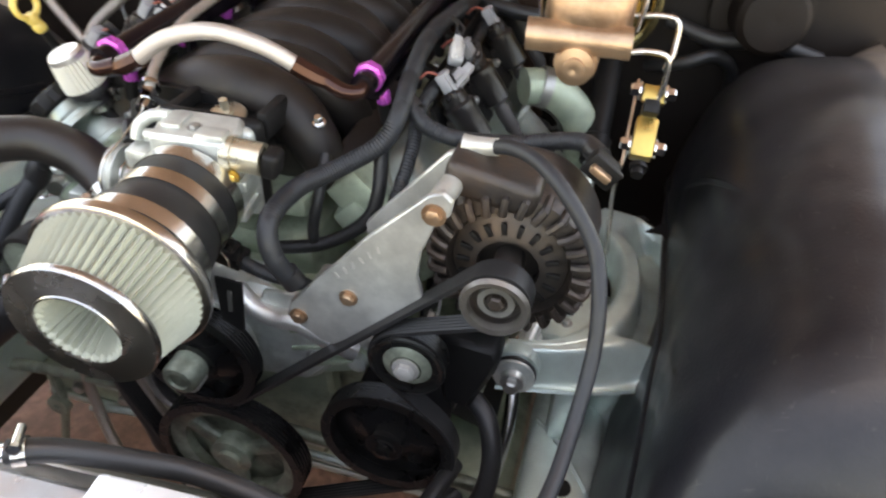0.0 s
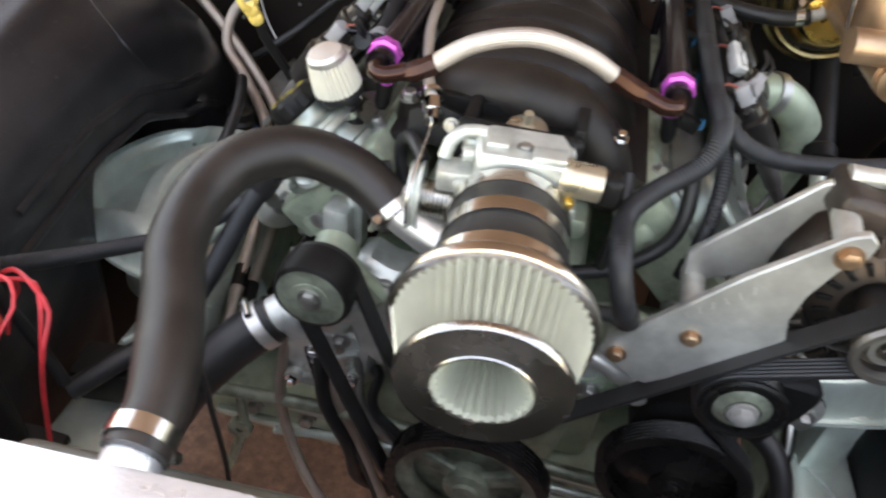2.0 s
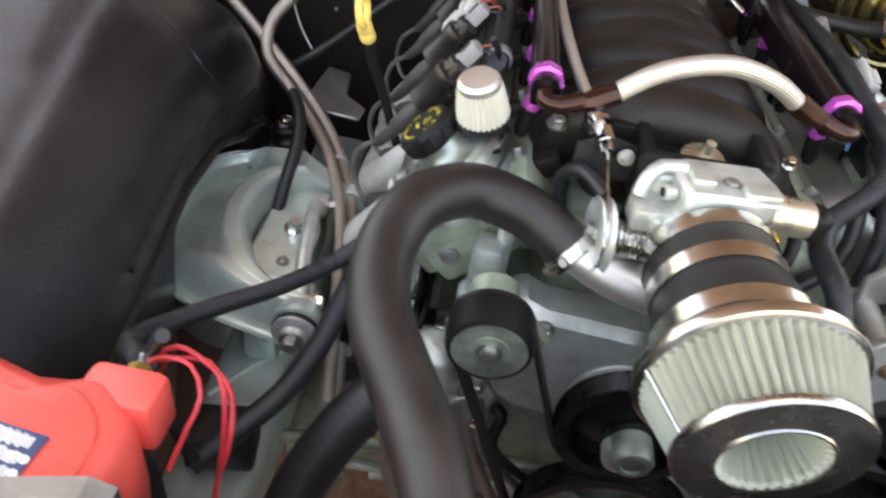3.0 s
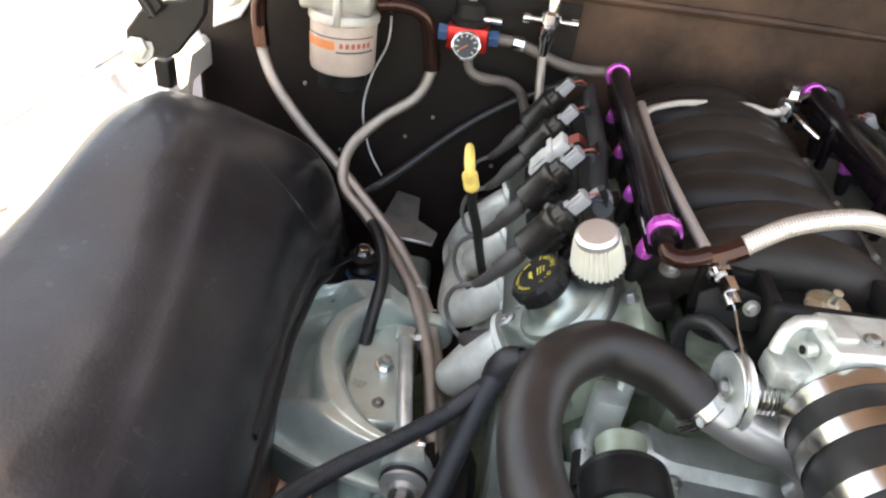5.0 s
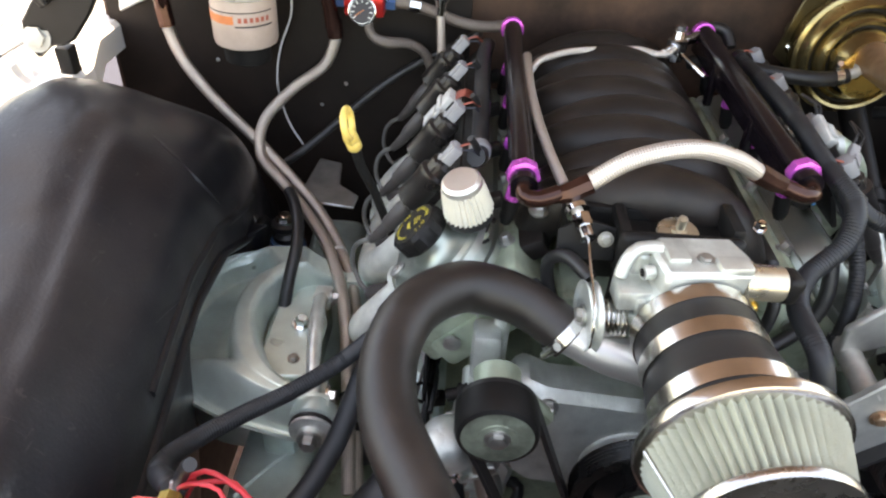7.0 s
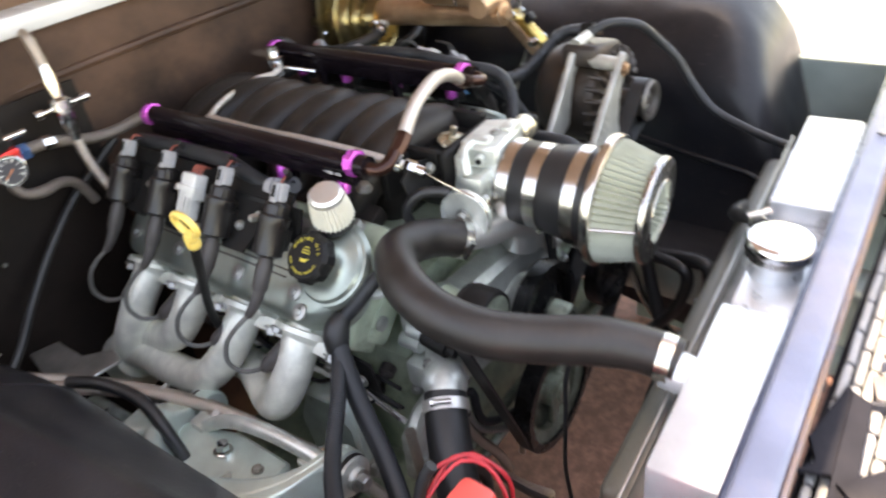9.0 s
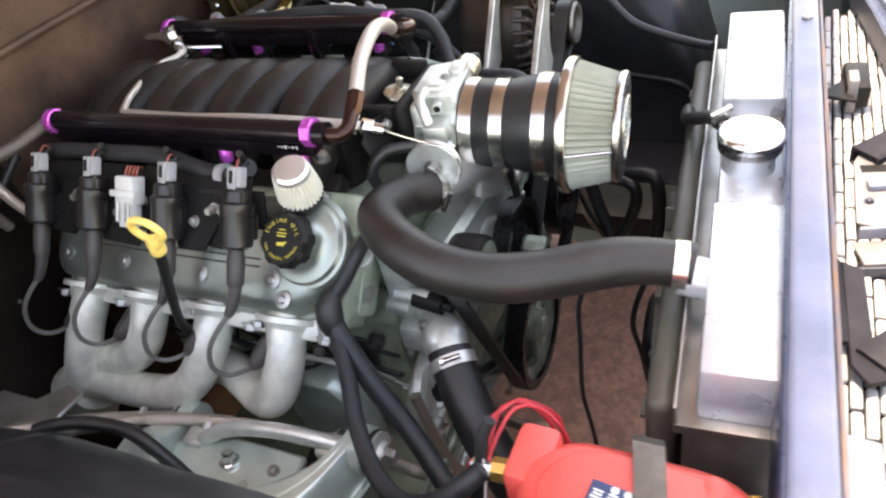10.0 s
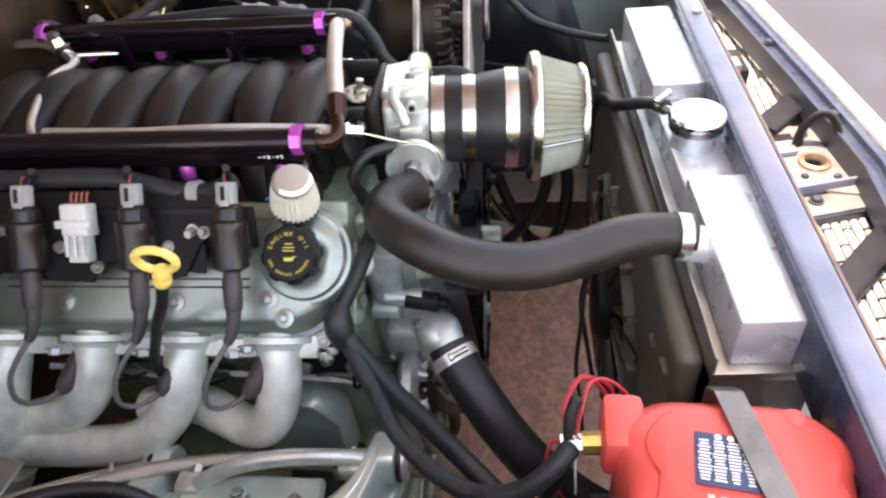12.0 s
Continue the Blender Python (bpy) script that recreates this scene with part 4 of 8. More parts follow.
# ---- engine ----
eng = thing("engine_block", "grimy bare aluminium engine block with heads", "engine block", at=(0, 0.2, 0.25))
part("block", Geo().box((0.34, 0.47, 0.24), pose(0, 0.19, 0.50), 0.02).box((0.20, 0.46, 0.12), pose(0, 0.19, 0.66), 0.02), ALUBLOCK, eng)
part("oil_pan", Geo().box((0.26, 0.46, 0.14), pose(0, 0.2, 0.31), 0.03), PLASTIC, eng)
part("front_cover", Geo().slab([(-0.11, 0.36), (0.11, 0.36), (0.13, 0.50), (0.12, 0.62), (0.07, 0.70), (-0.07, 0.70), (-0.12, 0.62), (-0.13, 0.50)], 0.03, pose(0, -0.05, 0, 90, 0, 0), 0.006), ALUBLOCK, eng)
part("valley_cover", Geo().box((0.18, 0.46, 0.03), pose(0, 0.2, 0.755), 0.01), ALUBLOCK, eng)
for s in (-1, 1):
    dy = 0.0 if s < 0 else 0.02
    hm = pose(s * 0.193, 0.175 + dy, 0.752, 0, s * 45, 0)
    h = part("cylinder_head", Geo().box((0.16, 0.445, 0.053), hm @ pose(0, 0.008, -0.016), 0.008), ALUBLOCK, eng, "bare cast aluminium cylinder head")
    for k in range(5):
        part("head_bolt", Geo().bolt(tuple((hm @ Vector((s * 0.086, -0.20 + 0.1 * k, 0.02)))), (s * 0.7, 0, -0.7), 0.007, 0.008), ZINC, h)
    part("head_end", Geo().box((0.12, 0.03, 0.045), pose(s * 0.172, -0.030 + dy, 0.722, 0, s * 45, 0), 0.01), ALUBLOCK, h)
    for a_, b_ in ((0.05, -0.02), (-0.03, 0.02), (0.045, 0.025)):
        part("head_plug", Geo().lathe([(0.010, 0), (0.010, 0.004), (0.006, 0.006), (0, 0.006)], tuple(pose(s * 0.172, -0.046 + dy, 0.722, 0, s * 45, 0) @ Vector((a_, 0, b_ * 0.6))), (0, -1, 0), 18), ZINC, h)


def valve_cover(s, dy, label):
    """The rocker cover: a crowned box on the slanted head, with a stepped flange."""
    m = Matrix.Translation((s * 0.217, 0.188 + dy, 0.767)) @ pose(0, 0, 0, 0, s * 45, 0)
    ob = thing("valve_cover", label, "valve cover", "valve covers", at=(s * 0.236, 0.182 + dy, 0.75))
    def loop(hx, hy, z, n=96):
        """Round at the front end, square with rounded corners at the rear."""
        out, rc = [], min(0.028, hx * 0.6)
        for i in range(48):
            w = math.pi + math.pi * i / 47
            out.append((hx * math.cos(w), -hy + hx + hx * math.sin(w), z))
        for cx, w0 in ((hx - rc, 0.0), (-hx + rc, math.pi / 2)):
            for i in range(24):
                w = w0 + math.pi / 2 * i / 23
                out.append((cx + rc * math.cos(w), hy - rc + rc * math.sin(w), z))
        return out
    rows = [loop(0.073, 0.232, -0.020), loop(0.0735, 0.2325, -0.013), loop(0.0725, 0.2315, -0.009), loop(0.066, 0.226, -0.0075), loop(0.063, 0.223, 0.008), loop(0.061, 0.221, 0.016), loop(0.055, 0.215, 0.0225), loop(0.046, 0.206, 0.0255), loop(0.03, 0.19, 0.0262)]
    n = 96
    vs = [q for r in rows for q in r]
    fs = [(i * n + j, i * n + (j + 1) % n, (i + 1) * n + (j + 1) % n, (i + 1) * n + j) for i in range(len(rows) - 1) for j in range(n)]
    fs.append(tuple(range((len(rows) - 1) * n, len(rows) * n)))
    part("cover_shell", Geo().add(vs, fs, None, m), COVER, ob)
    # the ledges' shadow lines, drawn as thin dark tubes
    part("ledge", Geo().tube([m @ Vector((s * 0.004, -0.13 + 0.032 * k, 0.0258)) for k in range(10)], 0.0014, 6, 0.03), BOOT, ob, "dark pressed line")
    part("ledge", Geo().tube([m @ Vector((s * 0.013, -0.13 + 0.032 * k, 0.0258)) for k in range(10)], 0.0014, 6, 0.03), BOOT, ob, "dark pressed line")
    for x, y in ((0.026, -0.152), (0.046, -0.170), (0.030, -0.045), (0.030, 0.085), (0.030, 0.19)):
        p = m @ Vector((s * x, y, 0.0245))
        nrm = (m.to_3x3() @ Vector((0, 0, 1)))
        part("cover_bolt", Geo().ring([(0.005, 0), (0.0105, 0), (0.0105, 0.004), (0.005, 0.005)], tuple(p), tuple(nrm), 20).bolt(tuple(p), tuple(nrm), 0.0045, 0.007, False), ZINC, ob, "cover bolt with rubber grommet")
    for k in range(6):
        p = m @ Vector((s * 0.0745, -0.20 + 0.08 * k, -0.016))
        part("flange_bolt", Geo().bolt(tuple(p), tuple(m.to_3x3() @ Vector((0, 0, 1))), 0.005, 0.005), ZINC, ob)
    return ob, m


vcL, vmL = valve_cover(-1, 0.0, "cast alloy valve cover with oil filler neck")
vcR, vmR = valve_cover(1, 0.03, "cast alloy valve cover beneath the wiring loom")
nv = vmL.to_3x3() @ Vector((0, 0, 1))
nv.normalize()
CAPAT = Vector((-0.243, -0.001, 0.823))
part("filler_neck", Geo().lathe([(0.056, -0.028), (0.053, -0.0215), (0.0505, -0.0205), (0.049, -0.0205), (0.0455, -0.0165), (0.040, -0.0155), (0.0335, -0.014), (0.0285, -0.010), (0.0265, -0.004), (0.0258, 0.004)], tuple(CAPAT - nv * 0.012), tuple(nv), 56), COVER, vcL, "smooth stepped filler neck")
oc = thing("oil_filler_cap", "black oil filler cap with yellow lettering", "oil cap", at=tuple(CAPAT))


def knurl(j, i):
    return (0.0022 if (j % 8) < 4 else 0.0) if i in (1, 2) else 0.0


part("cap", Geo().lathe([(0.027, -0.010), (0.0290, -0.006), (0.0290, 0.008), (0.0265, 0.012), (0, 0.0125)], tuple(CAPAT), tuple(nv), 64, knurl), PLASTIC, oc)


def lettering(name, text, m, size, material, parent):
    cu = bpy.data.curves.new(name, "FONT")
    cu.body, cu.size, cu.extrude, cu.align_x, cu.align_y = text, size, 0.0002, "CENTER", "CENTER"
    tmp = bpy.data.objects.new(name, cu)
    me = bpy.data.meshes.new_from_object(tmp)
    bpy.data.objects.remove(tmp)
    me.materials.clear()
    me.materials.append(material)
    me.transform(m)
    ob = new(name, me)
    if parent:
        ob.parent = parent
        ob.matrix_parent_inverse = Matrix.Translation(-parent.location)
    return ob


# the cap's face: x along the car's rear-to-front, y up the slope
fx = Vector((0, -1, 0))
fy = nv.cross(fx).normalized()
FACE = Matrix.Translation(CAPAT + nv * 0.0128) @ Matrix((fx, fy, nv)).transposed().to_4x4()


def arc_text(text, radius, start, step, size, flip, parent):
    for i, ch in enumerate(text):
        if ch == " ":
            continue
        w = radians(start + step * i)
        turn = math.degrees(w) - 90 if not flip else math.degrees(w) + 90
        lettering("letter", ch, FACE @ pose(radius * math.cos(w), radius * math.sin(w), 0, 0, 0, turn), size, YELLOWINK, parent)


arc_text("ENGINE OIL", 0.0205, 160, -15.5, 0.0062, False, oc)
arc_text("SEE OWNERS MANUAL", 0.0208, 198, 9, 0.0046, True, oc)
part("oil_can_symbol", Geo().slab([(-0.005, -0.0025), (0.004, -0.0025), (0.006, 0.001), (0.009, 0.0026), (0.005, 0.0024), (0.003, 0.0012), (-0.005, 0.0012)], 0.0003, FACE @ pose(0, -0.0045, 0), 0), YELLOWINK, oc)
for w, dy in ((0.008, 0.0105), (0.012, 0.0068), (0.012, 0.0036)):
    part("printed_bar", Geo().box((w, 0.0013, 0.0003), FACE @ pose(0, dy, 0), 0), YELLOWINK, oc)

# headers
PORTY = [0.042, 0.154, 0.266, 0.378]


def header(s, dy, label):
    ob = thing("exhaust_header", label, "exhaust header", "exhaust headers", at=(s * 0.3, 0.2 + dy, 0.5))
    m = pose(s * 0.255, 0.21 + dy, 0.700, 0, s * 45, 0)
    part("flange", Geo().box((0.010, 0.43, 0.040), pose(s * 0.253, 0.21 + dy, 0.698, 0, s * -45, 0), 0.003), COATED, ob)
    for k, y in enumerate(PORTY):
        y += dy
        pts = [(0.238, y, 0.712), (0.263, y, 0.693)]
        if k == 0:
            pts += [(0.285, y - 0.002, 0.668), (0.304, y + 0.004, 0.640), (0.312, y + 0.022, 0.614), (0.304, y + 0.052, 0.600), (0.289, y + 0.085, 0.598), (0.273, y + 0.13, 0.598), (0.268, y + 0.20, 0.58)]
        elif k == 1:
            pts += [(0.289, y + 0.004, 0.664), (0.311, y + 0.022, 0.632), (0.322, y + 0.052, 0.604), (0.327, y + 0.090, 0.588), (0.327, y + 0.15, 0.578), (0.325, y + 0.21, 0.570), (0.325, y + 0.28, 0.556)]
        elif k == 2:
            pts += [(0.287, y + 0.006, 0.662), (0.300, y + 0.028, 0.632), (0.302, y + 0.060, 0.612), (0.300, y + 0.10, 0.598), (0.305, y + 0.17, 0.572)]
        else:
            pts += [(0.292, y + 0.004, 0.664), (0.316, y + 0.012, 0.628), (0.329, y + 0.028, 0.590), (0.325, y + 0.050, 0.556), (0.318, y + 0.08, 0.53)]
        tb = part("primary_tube", Geo().tube([(s * a, b, c) for a, b, c in pts], 0.0248, 28, 0.007), COATED, ob)
        part("weld_bead", Geo().ring([(0.022, -0.005), (0.040, -0.005), (0.040, 0.002), (0.030, 0.004), (0.0255, 0.012)], (s * 0.254, y, 0.699), (s * 0.72, 0, -0.69), 28), COATED, tb)
    part("collector", Geo().tube([(s * 0.318, 0.42 + dy, 0.55), (s * 0.322, 0.47 + dy, 0.525), (s * 0.318, 0.48 + dy, 0.46)], [0.042, 0.04, 0.035], 24), COATED, ob)
    for k in range(5):
        y = PORTY[0] - 0.056 + 0.1118 * k + dy
        part("flange_bolt", Geo().bolt((s * 0.262, y, 0.690), (s * 0.7, 0, -0.7), 0.008, 0.010), ZINC, ob)
    return ob


header(-1, 0.0, "silver ceramic-coated exhaust header with four bent primaries")
header(1, 0.02, "silver ceramic-coated exhaust header on the far bank")

# spark plug wires and coils
COILY = [0.061, 0.164, 0.288, 0.385]


def coil_geo():
    ob = thing("ignition_coil", "black ignition coil with a grey connector", "ignition coil", "ignition coils")
    body = [(0.0125, -0.070), (0.0185, -0.066), (0.0185, -0.030), (0.0195, -0.028), (0.0195, -0.020), (0.0150, -0.017), (0.0150, -0.006), (0.010, -0.002), (0, -0.002)]
    part("coil_body", Geo().lathe(body, (0, 0, 0), (0, 0, 1), 28).box((0.022, 0.026, 0.018), pose(0, 0, -0.012), 0.003).box((0.012, 0.03, 0.03), pose(0.014, 0, -0.045), 0.003), COILBLACK, ob)
    part("connector", Geo().box((0.012, 0.019, 0.022), pose(-0.002, 0, 0.010), 0.0015).box((0.004, 0.010, 0.024), pose(-0.009, 0, 0.008), 0.001), GREYCLIP, ob, "grey plastic connector")
    part("connector_slot", Geo().box((0.002, 0.004, 0.014), pose(-0.0118, 0, 0.010), 0.0005), PLASTIC, ob)
    part("connector_clip", Geo().tube([(-0.006, -0.012, -0.004), (-0.0112, 0, -0.004), (-0.006, 0.012, -0.004)], 0.0009, 6, raw=True), STEEL, ob)
    part("red_wire", Geo().tube([(0.0, 0.003, 0.020), (0.008, 0.006, 0.030), (0.022, 0.012, 0.028)], 0.0013, 6), ORANGEWIRE, ob)
    part("dark_wire", Geo().tube([(0.002, -0.003, 0.020), (0.012, -0.002, 0.028), (0.024, 0.006, 0.024)], 0.0013, 6), INK, ob)
    part("boot", Geo().lathe([(0.0082, -0.112), (0.0096, -0.109), (0.0102, -0.080), (0.0090, -0.077), (0.0090, -0.068)], (0, 0, 0), (0, 0, 1), 22), BOOT, ob, "grey rubber boot")
    return ob


coil = coil_geo()
first = True
for s, dy in ((-1, 0.0), (1, 0.03)):
    for y in COILY:
        up = Vector((-s * 0.72, 0.0, 1.0)).normalized()
        z = up
        x = Vector((-s, 0, 0))
        x = (x - z * x.dot(z)).normalized()
        m3 = Matrix((x, z.cross(x), z)).transposed().to_4x4()
        m = Matrix.Translation((s * 0.220, y + dy, 0.874)) @ m3
        if first:
            coil.matrix_world = m
            first = False
        else:
            copy_thing(coil, m)
for s, dy in ((-1, 0.0), (1, 0.03)):
    for i, y in enumerate(COILY):
        py = PORTY[i] + 0.055 + dy
        y0 = y + dy
        py = y0 + 0.006
        pts = [(s * 0.300, y0 + 0.004, 0.760), (s * 0.318, y0 + 0.018, 0.745), (s * 0.331, y0 + 0.034, 0.722), (s * 0.336, y0 + 0.042, 0.696), (s * 0.333, y0 + 0.043, 0.678), (s * 0.326, y0 + 0.034, 0.667), (s * 0.316, y0 + 0.020, 0.667), (s * 0.306, py, 0.673)]
        w = thing("spark_plug_wire", "thin grey spark plug wire looping to the head", "plug wire", "spark plug wires", at=(s * 0.3, y0, 0.68))
        part("wire", Geo().tube(pts, 0.0031, 10, 0.005), WIRE, w)
        part("coil_boot", Geo().tube([(s * 0.281, y0, 0.789), (s * 0.290, y0 + 0.001, 0.776), (s * 0.299, y0 + 0.004, 0.764), (s * 0.306, y0 + 0.009, 0.755)], [0.0080, 0.0074, 0.0064, 0.0050], 14, 0.004), BOOT, w, "angled dark rubber boot")
        part("plug_boot", Geo().tube([(s * 0.311, py + 0.006, 0.670), (s * 0.304, py, 0.674), (s * 0.282, py - 0.012, 0.688), (s * 0.258, py - 0.024, 0.702)], [0.006, 0.0105, 0.0125, 0.0125], 16, 0.004), BOOT, w, "dark rubber plug boot")
for s, dy in ((-1, 0.0), (1, 0.03)):
    b = thing("coil_bracket", "black steel bracket carrying the ignition coils", "coil bracket", "coil brackets", at=(s * 0.2, 0.2 + dy, 0.82))
    part("bracket_plate", Geo().box((0.006, 0.36, 0.045), pose(s * 0.213, 0.224 + dy, 0.835, 0, s * -23, 0), 0.002), PLASTIC, b)
    vm_ = vmL if s < 0 else vmR
    cm = Matrix.Translation((0, 0, 0)) @ vm_
    edge = ((0.092, -0.125), (0.092, 0.22), (0.0, 0.22), (-0.004, 0.15), (0.016, 0.135), (0.018, 0.105), (-0.006, 0.095), (-0.008, 0.035), (0.014, 0.022), (0.014, -0.02), (-0.004, -0.03), (-0.002, -0.07), (0.030, -0.085), (0.050, -0.10), (0.060, -0.125))
    part("cover_plate", Geo().slab([(-s * a, q) for a, q in edge], 0.004, cm @ pose(0, 0, 0.050), 0.001), PLASTIC, b, "black coil mounting plate")
    for a, q in ((0.045, -0.09), (0.03, -0.05), (0.05, 0.0), (0.03, 0.075), (0.05, 0.15), (0.008, 0.03)):
        pb = cm @ Vector((-s * a, q, 0.054))
        part("plate_nut", Geo().bolt(tuple(pb), tuple(cm.to_3x3() @ Vector((0, 0, 1))), 0.0045, 0.007), ZINC, b)
    for y in (0.11, 0.225, 0.335):
        part("stud", Geo().bolt((s * 0.220, y + dy, 0.838), (s * 0.9, 0, 0.35), 0.005, 0.016), ZINC, b)
        part("tab", Geo().slab([(-0.016, -0.02), (0.016, -0.02), (0.012, 0.022), (-0.012, 0.022)], 0.003, pose(s * 0.237, y + dy + 0.008, 0.812, 0, s * 50, 0), 0.001), PLASTIC, b)
wc = thing("wiring_connector", "white grey multi-pin wiring connector", "connector", at=(-0.23, 0.225, 0.85))
wm = pose(-0.232, 0.228, 0.853, 0, 34, 0)
part("connector_body", Geo().box((0.020, 0.030, 0.034), wm @ pose(0, 0, 0.008), 0.002).box((0.016, 0.022, 0.030), wm @ pose(0, 0, -0.022), 0.002), WHITECLIP, wc)
part("locking_tab", Geo().box((0.006, 0.040, 0.008), wm @ pose(-0.010, 0, 0.004), 0.001), WHITECLIP, wc)
for k in range(3):
    part("latch_rib", Geo().box((0.003, 0.004, 0.024), wm @ pose(-0.011, -0.009 + 0.009 * k, -0.018), 0.001), WHITECLIP, wc)
for k in range(4):
    part("red_wire", Geo().tube([wm @ Vector((0, -0.01 + 0.006 * k, 0.024)), wm @ Vector((0.006, -0.008 + 0.006 * k, 0.036)), wm @ Vector((0.026, 0.004 + 0.006 * k, 0.034))], 0.0013, 6), ORANGEWIRE, wc)

# dipstick
dip = thing("oil_dipstick", "yellow plastic dipstick loop on a black tube", "dipstick", at=(-0.298, 0.172, 0.70))
part("pull_ring", Geo().tube([(-0.331 - 0.003 * math.sin(w), 0.083 + 0.0180 * math.cos(w), 0.8985 + 0.0150 * math.sin(w)) for w in [2 * math.pi * k / 24 for k in range(25)]], 0.0040, 12, 0.004), YELLOW, dip)
part("grip", Geo().lathe([(0.0065, 0), (0.0085, 0.003), (0.0085, 0.010), (0.0065, 0.013), (0.0085, 0.016), (0.0085, 0.022), (0.006, 0.026)], (-0.325, 0.092, 0.864), (-0.2, -0.4, 0.9), 20), YELLOW, dip)
part("tube", Geo().tube([(-0.325, 0.092, 0.866), (-0.322, 0.105, 0.835), (-0.312, 0.134, 0.785), (-0.300, 0.168, 0.715), (-0.285, 0.18, 0.66)], 0.0058, 14), PLASTIC, dip)

# breather filter
br = thing("breather_filter", "small white pleated breather filter with chrome top", "breather filter", at=(-0.205, -0.008, 0.84))
BR = Vector((-0.194, 0.002, 0.850))
BAX = Vector((-0.26, -0.21, 1)).normalized()


def pleat(j, i):
    return (0.0034 if j % 2 else 0.0) if 0 < i < 4 else 0.0


part("pleats", Geo().lathe([(0.0230, 0.0), (0.0230, 0.002), (0.0212, 0.019), (0.0185, 0.036), (0.0185, 0.038)], tuple(BR), tuple(BAX), 56, pleat), WHITEPLEAT, br, sharp=20)
part("top_cap", Geo().lathe([(0.0198, 0.034), (0.0208, 0.037), (0.0205, 0.042), (0.0172, 0.0455), (0, 0.0462)], tuple(BR), tuple(BAX), 40), SATIN, br)
part("rubber_base", Geo().lathe([(0.016, -0.032), (0.016, -0.012), (0.0240, -0.008), (0.0248, -0.001), (0.0230, 0.002)], tuple(BR), tuple(BAX), 40), RUBBER, br)
part("stem", Geo().tube([tuple(BR - BAX * 0.03), (-0.180, 0.010, 0.806), (-0.165, 0.02, 0.796)], 0.009, 16), RUBBER, br)
worm(br, tuple(BR - BAX * 0.026), tuple(BAX), 0.017, 0.008)

# small clutter beside the block
for s_, lb_ in ((-1, "black wires tied along the engine block"), (1, "black wires tied along the far side of the block")):
    wb = thing("wire_bundle", lb_, "wire bundle", "wire bundles", at=(s_ * 0.24, 0.1, 0.6))
    rnd = random.Random(5 + s_)
    for k in range(6):
        pts = [(s_ * (0.225 + rnd.uniform(-0.01, 0.02)), -0.075 + 0.075 * i, 0.605 + 0.022 * math.sin(1.3 * i + k) + rnd.uniform(-0.02, 0.02)) for i in range(7)]
        part("wire", Geo().tube(pts, rnd.choice((0.0022, 0.003, 0.0042)), 8, 0.01), (RUBBER, WIRE, RUBBER, LOOM, BOOT, WHITECLIP)[k], wb)
    for i, y in enumerate((-0.03, 0.09, 0.2)):
        part("tie", Geo().ring([(0.016, -0.002), (0.018, -0.002), (0.018, 0.002), (0.016, 0.002)], (s_ * 0.23, y, 0.605), (0.1, 1, 0), 16), PLASTIC, wb)
    kn = thing("knock_sensor", "small grey sensor bolted to the engine block", "sensor", "block sensors", at=(s_ * 0.19, 0.0, 0.60))
    part("sensor_body", Geo().lathe([(0.012, 0), (0.012, 0.012), (0.008, 0.015), (0.008, 0.03), (0, 0.03)], (s_ * 0.175, -0.012, 0.595), (s_, -0.2, -0.2), 18), BOOT, kn)
    part("sensor_plug", Geo().box((0.022, 0.016, 0.016), pose(s_ * 0.215, -0.022, 0.588, 0, 0, 12), 0.003), PLASTIC, kn)
    bb = thing("block_bracket", "black steel bracket bolted below the cylinder head", "bracket", "block brackets", at=(s_ * 0.23, -0.03, 0.64))
    part("plate", Geo().slab([(-0.05, -0.02), (0.04, -0.025), (0.055, 0.01), (0.02, 0.03), (-0.04, 0.025)], 0.005, pose(s_ * 0.232, 0.0, 0.632, 90, 0, 90), 0.001), PLASTIC, bb)
    for y, z in ((-0.03, 0.635), (0.03, 0.632), (0.0, 0.648)):
        part("bolt", Geo().bolt((s_ * 0.240, y, z), (s_, 0, 0), 0.006, 0.008), ZINC, bb)

# ---- intake ----
man = thing("intake_manifold", "black nylon intake manifold with curved runners", "intake manifold", at=(0, 0.2, 0.78))
part("plenum", Geo().box((0.17, 0.44, 0.09), pose(0.0, 0.225, 0.80), 0.035, 5), NYLON, man)
for k in range(8):
    y = 0.028 + 0.0575 * k
    sk = 0.014 if k % 2 else -0.014
    arch = [(-0.120, y - sk * 1.6, 0.785), (-0.116, y - sk * 1.4, 0.814), (-0.096, y - sk, 0.842), (-0.050, y - sk * 0.4, 0.861), (0.0, y, 0.867), (0.046, y + sk * 0.4, 0.858), (0.078, y + sk, 0.836), (0.098, y + sk * 1.4, 0.806), (0.110, y + sk * 1.6, 0.778)]
    part("runner", Geo().tube(arch, [0.022, 0.026, 0.0305, 0.0335, 0.0345, 0.0335, 0.0305, 0.026, 0.022], 24, 0.008), NYLON, man)
part("manifold_bolt", Geo().bolt((-0.121, 0.018, 0.846), (0, -0.2, 1), 0.007, 0.010), ZINC, man)
for s in (-1, 1):
    part("runner_flange", Geo().box((0.05, 0.43, 0.025), pose(s * 0.130, 0.215, 0.800, 0, s * 25, 0), 0.006), NYLON, man)
    for k in range(4):
        y = 0.01 + 0.125 * k + (0.02 if s > 0 else 0)
        part("manifold_bolt", Geo().bolt((s * 0.150, y, 0.808), (s * 0.4, 0, 1), 0.006, 0.012), ZINC, man)
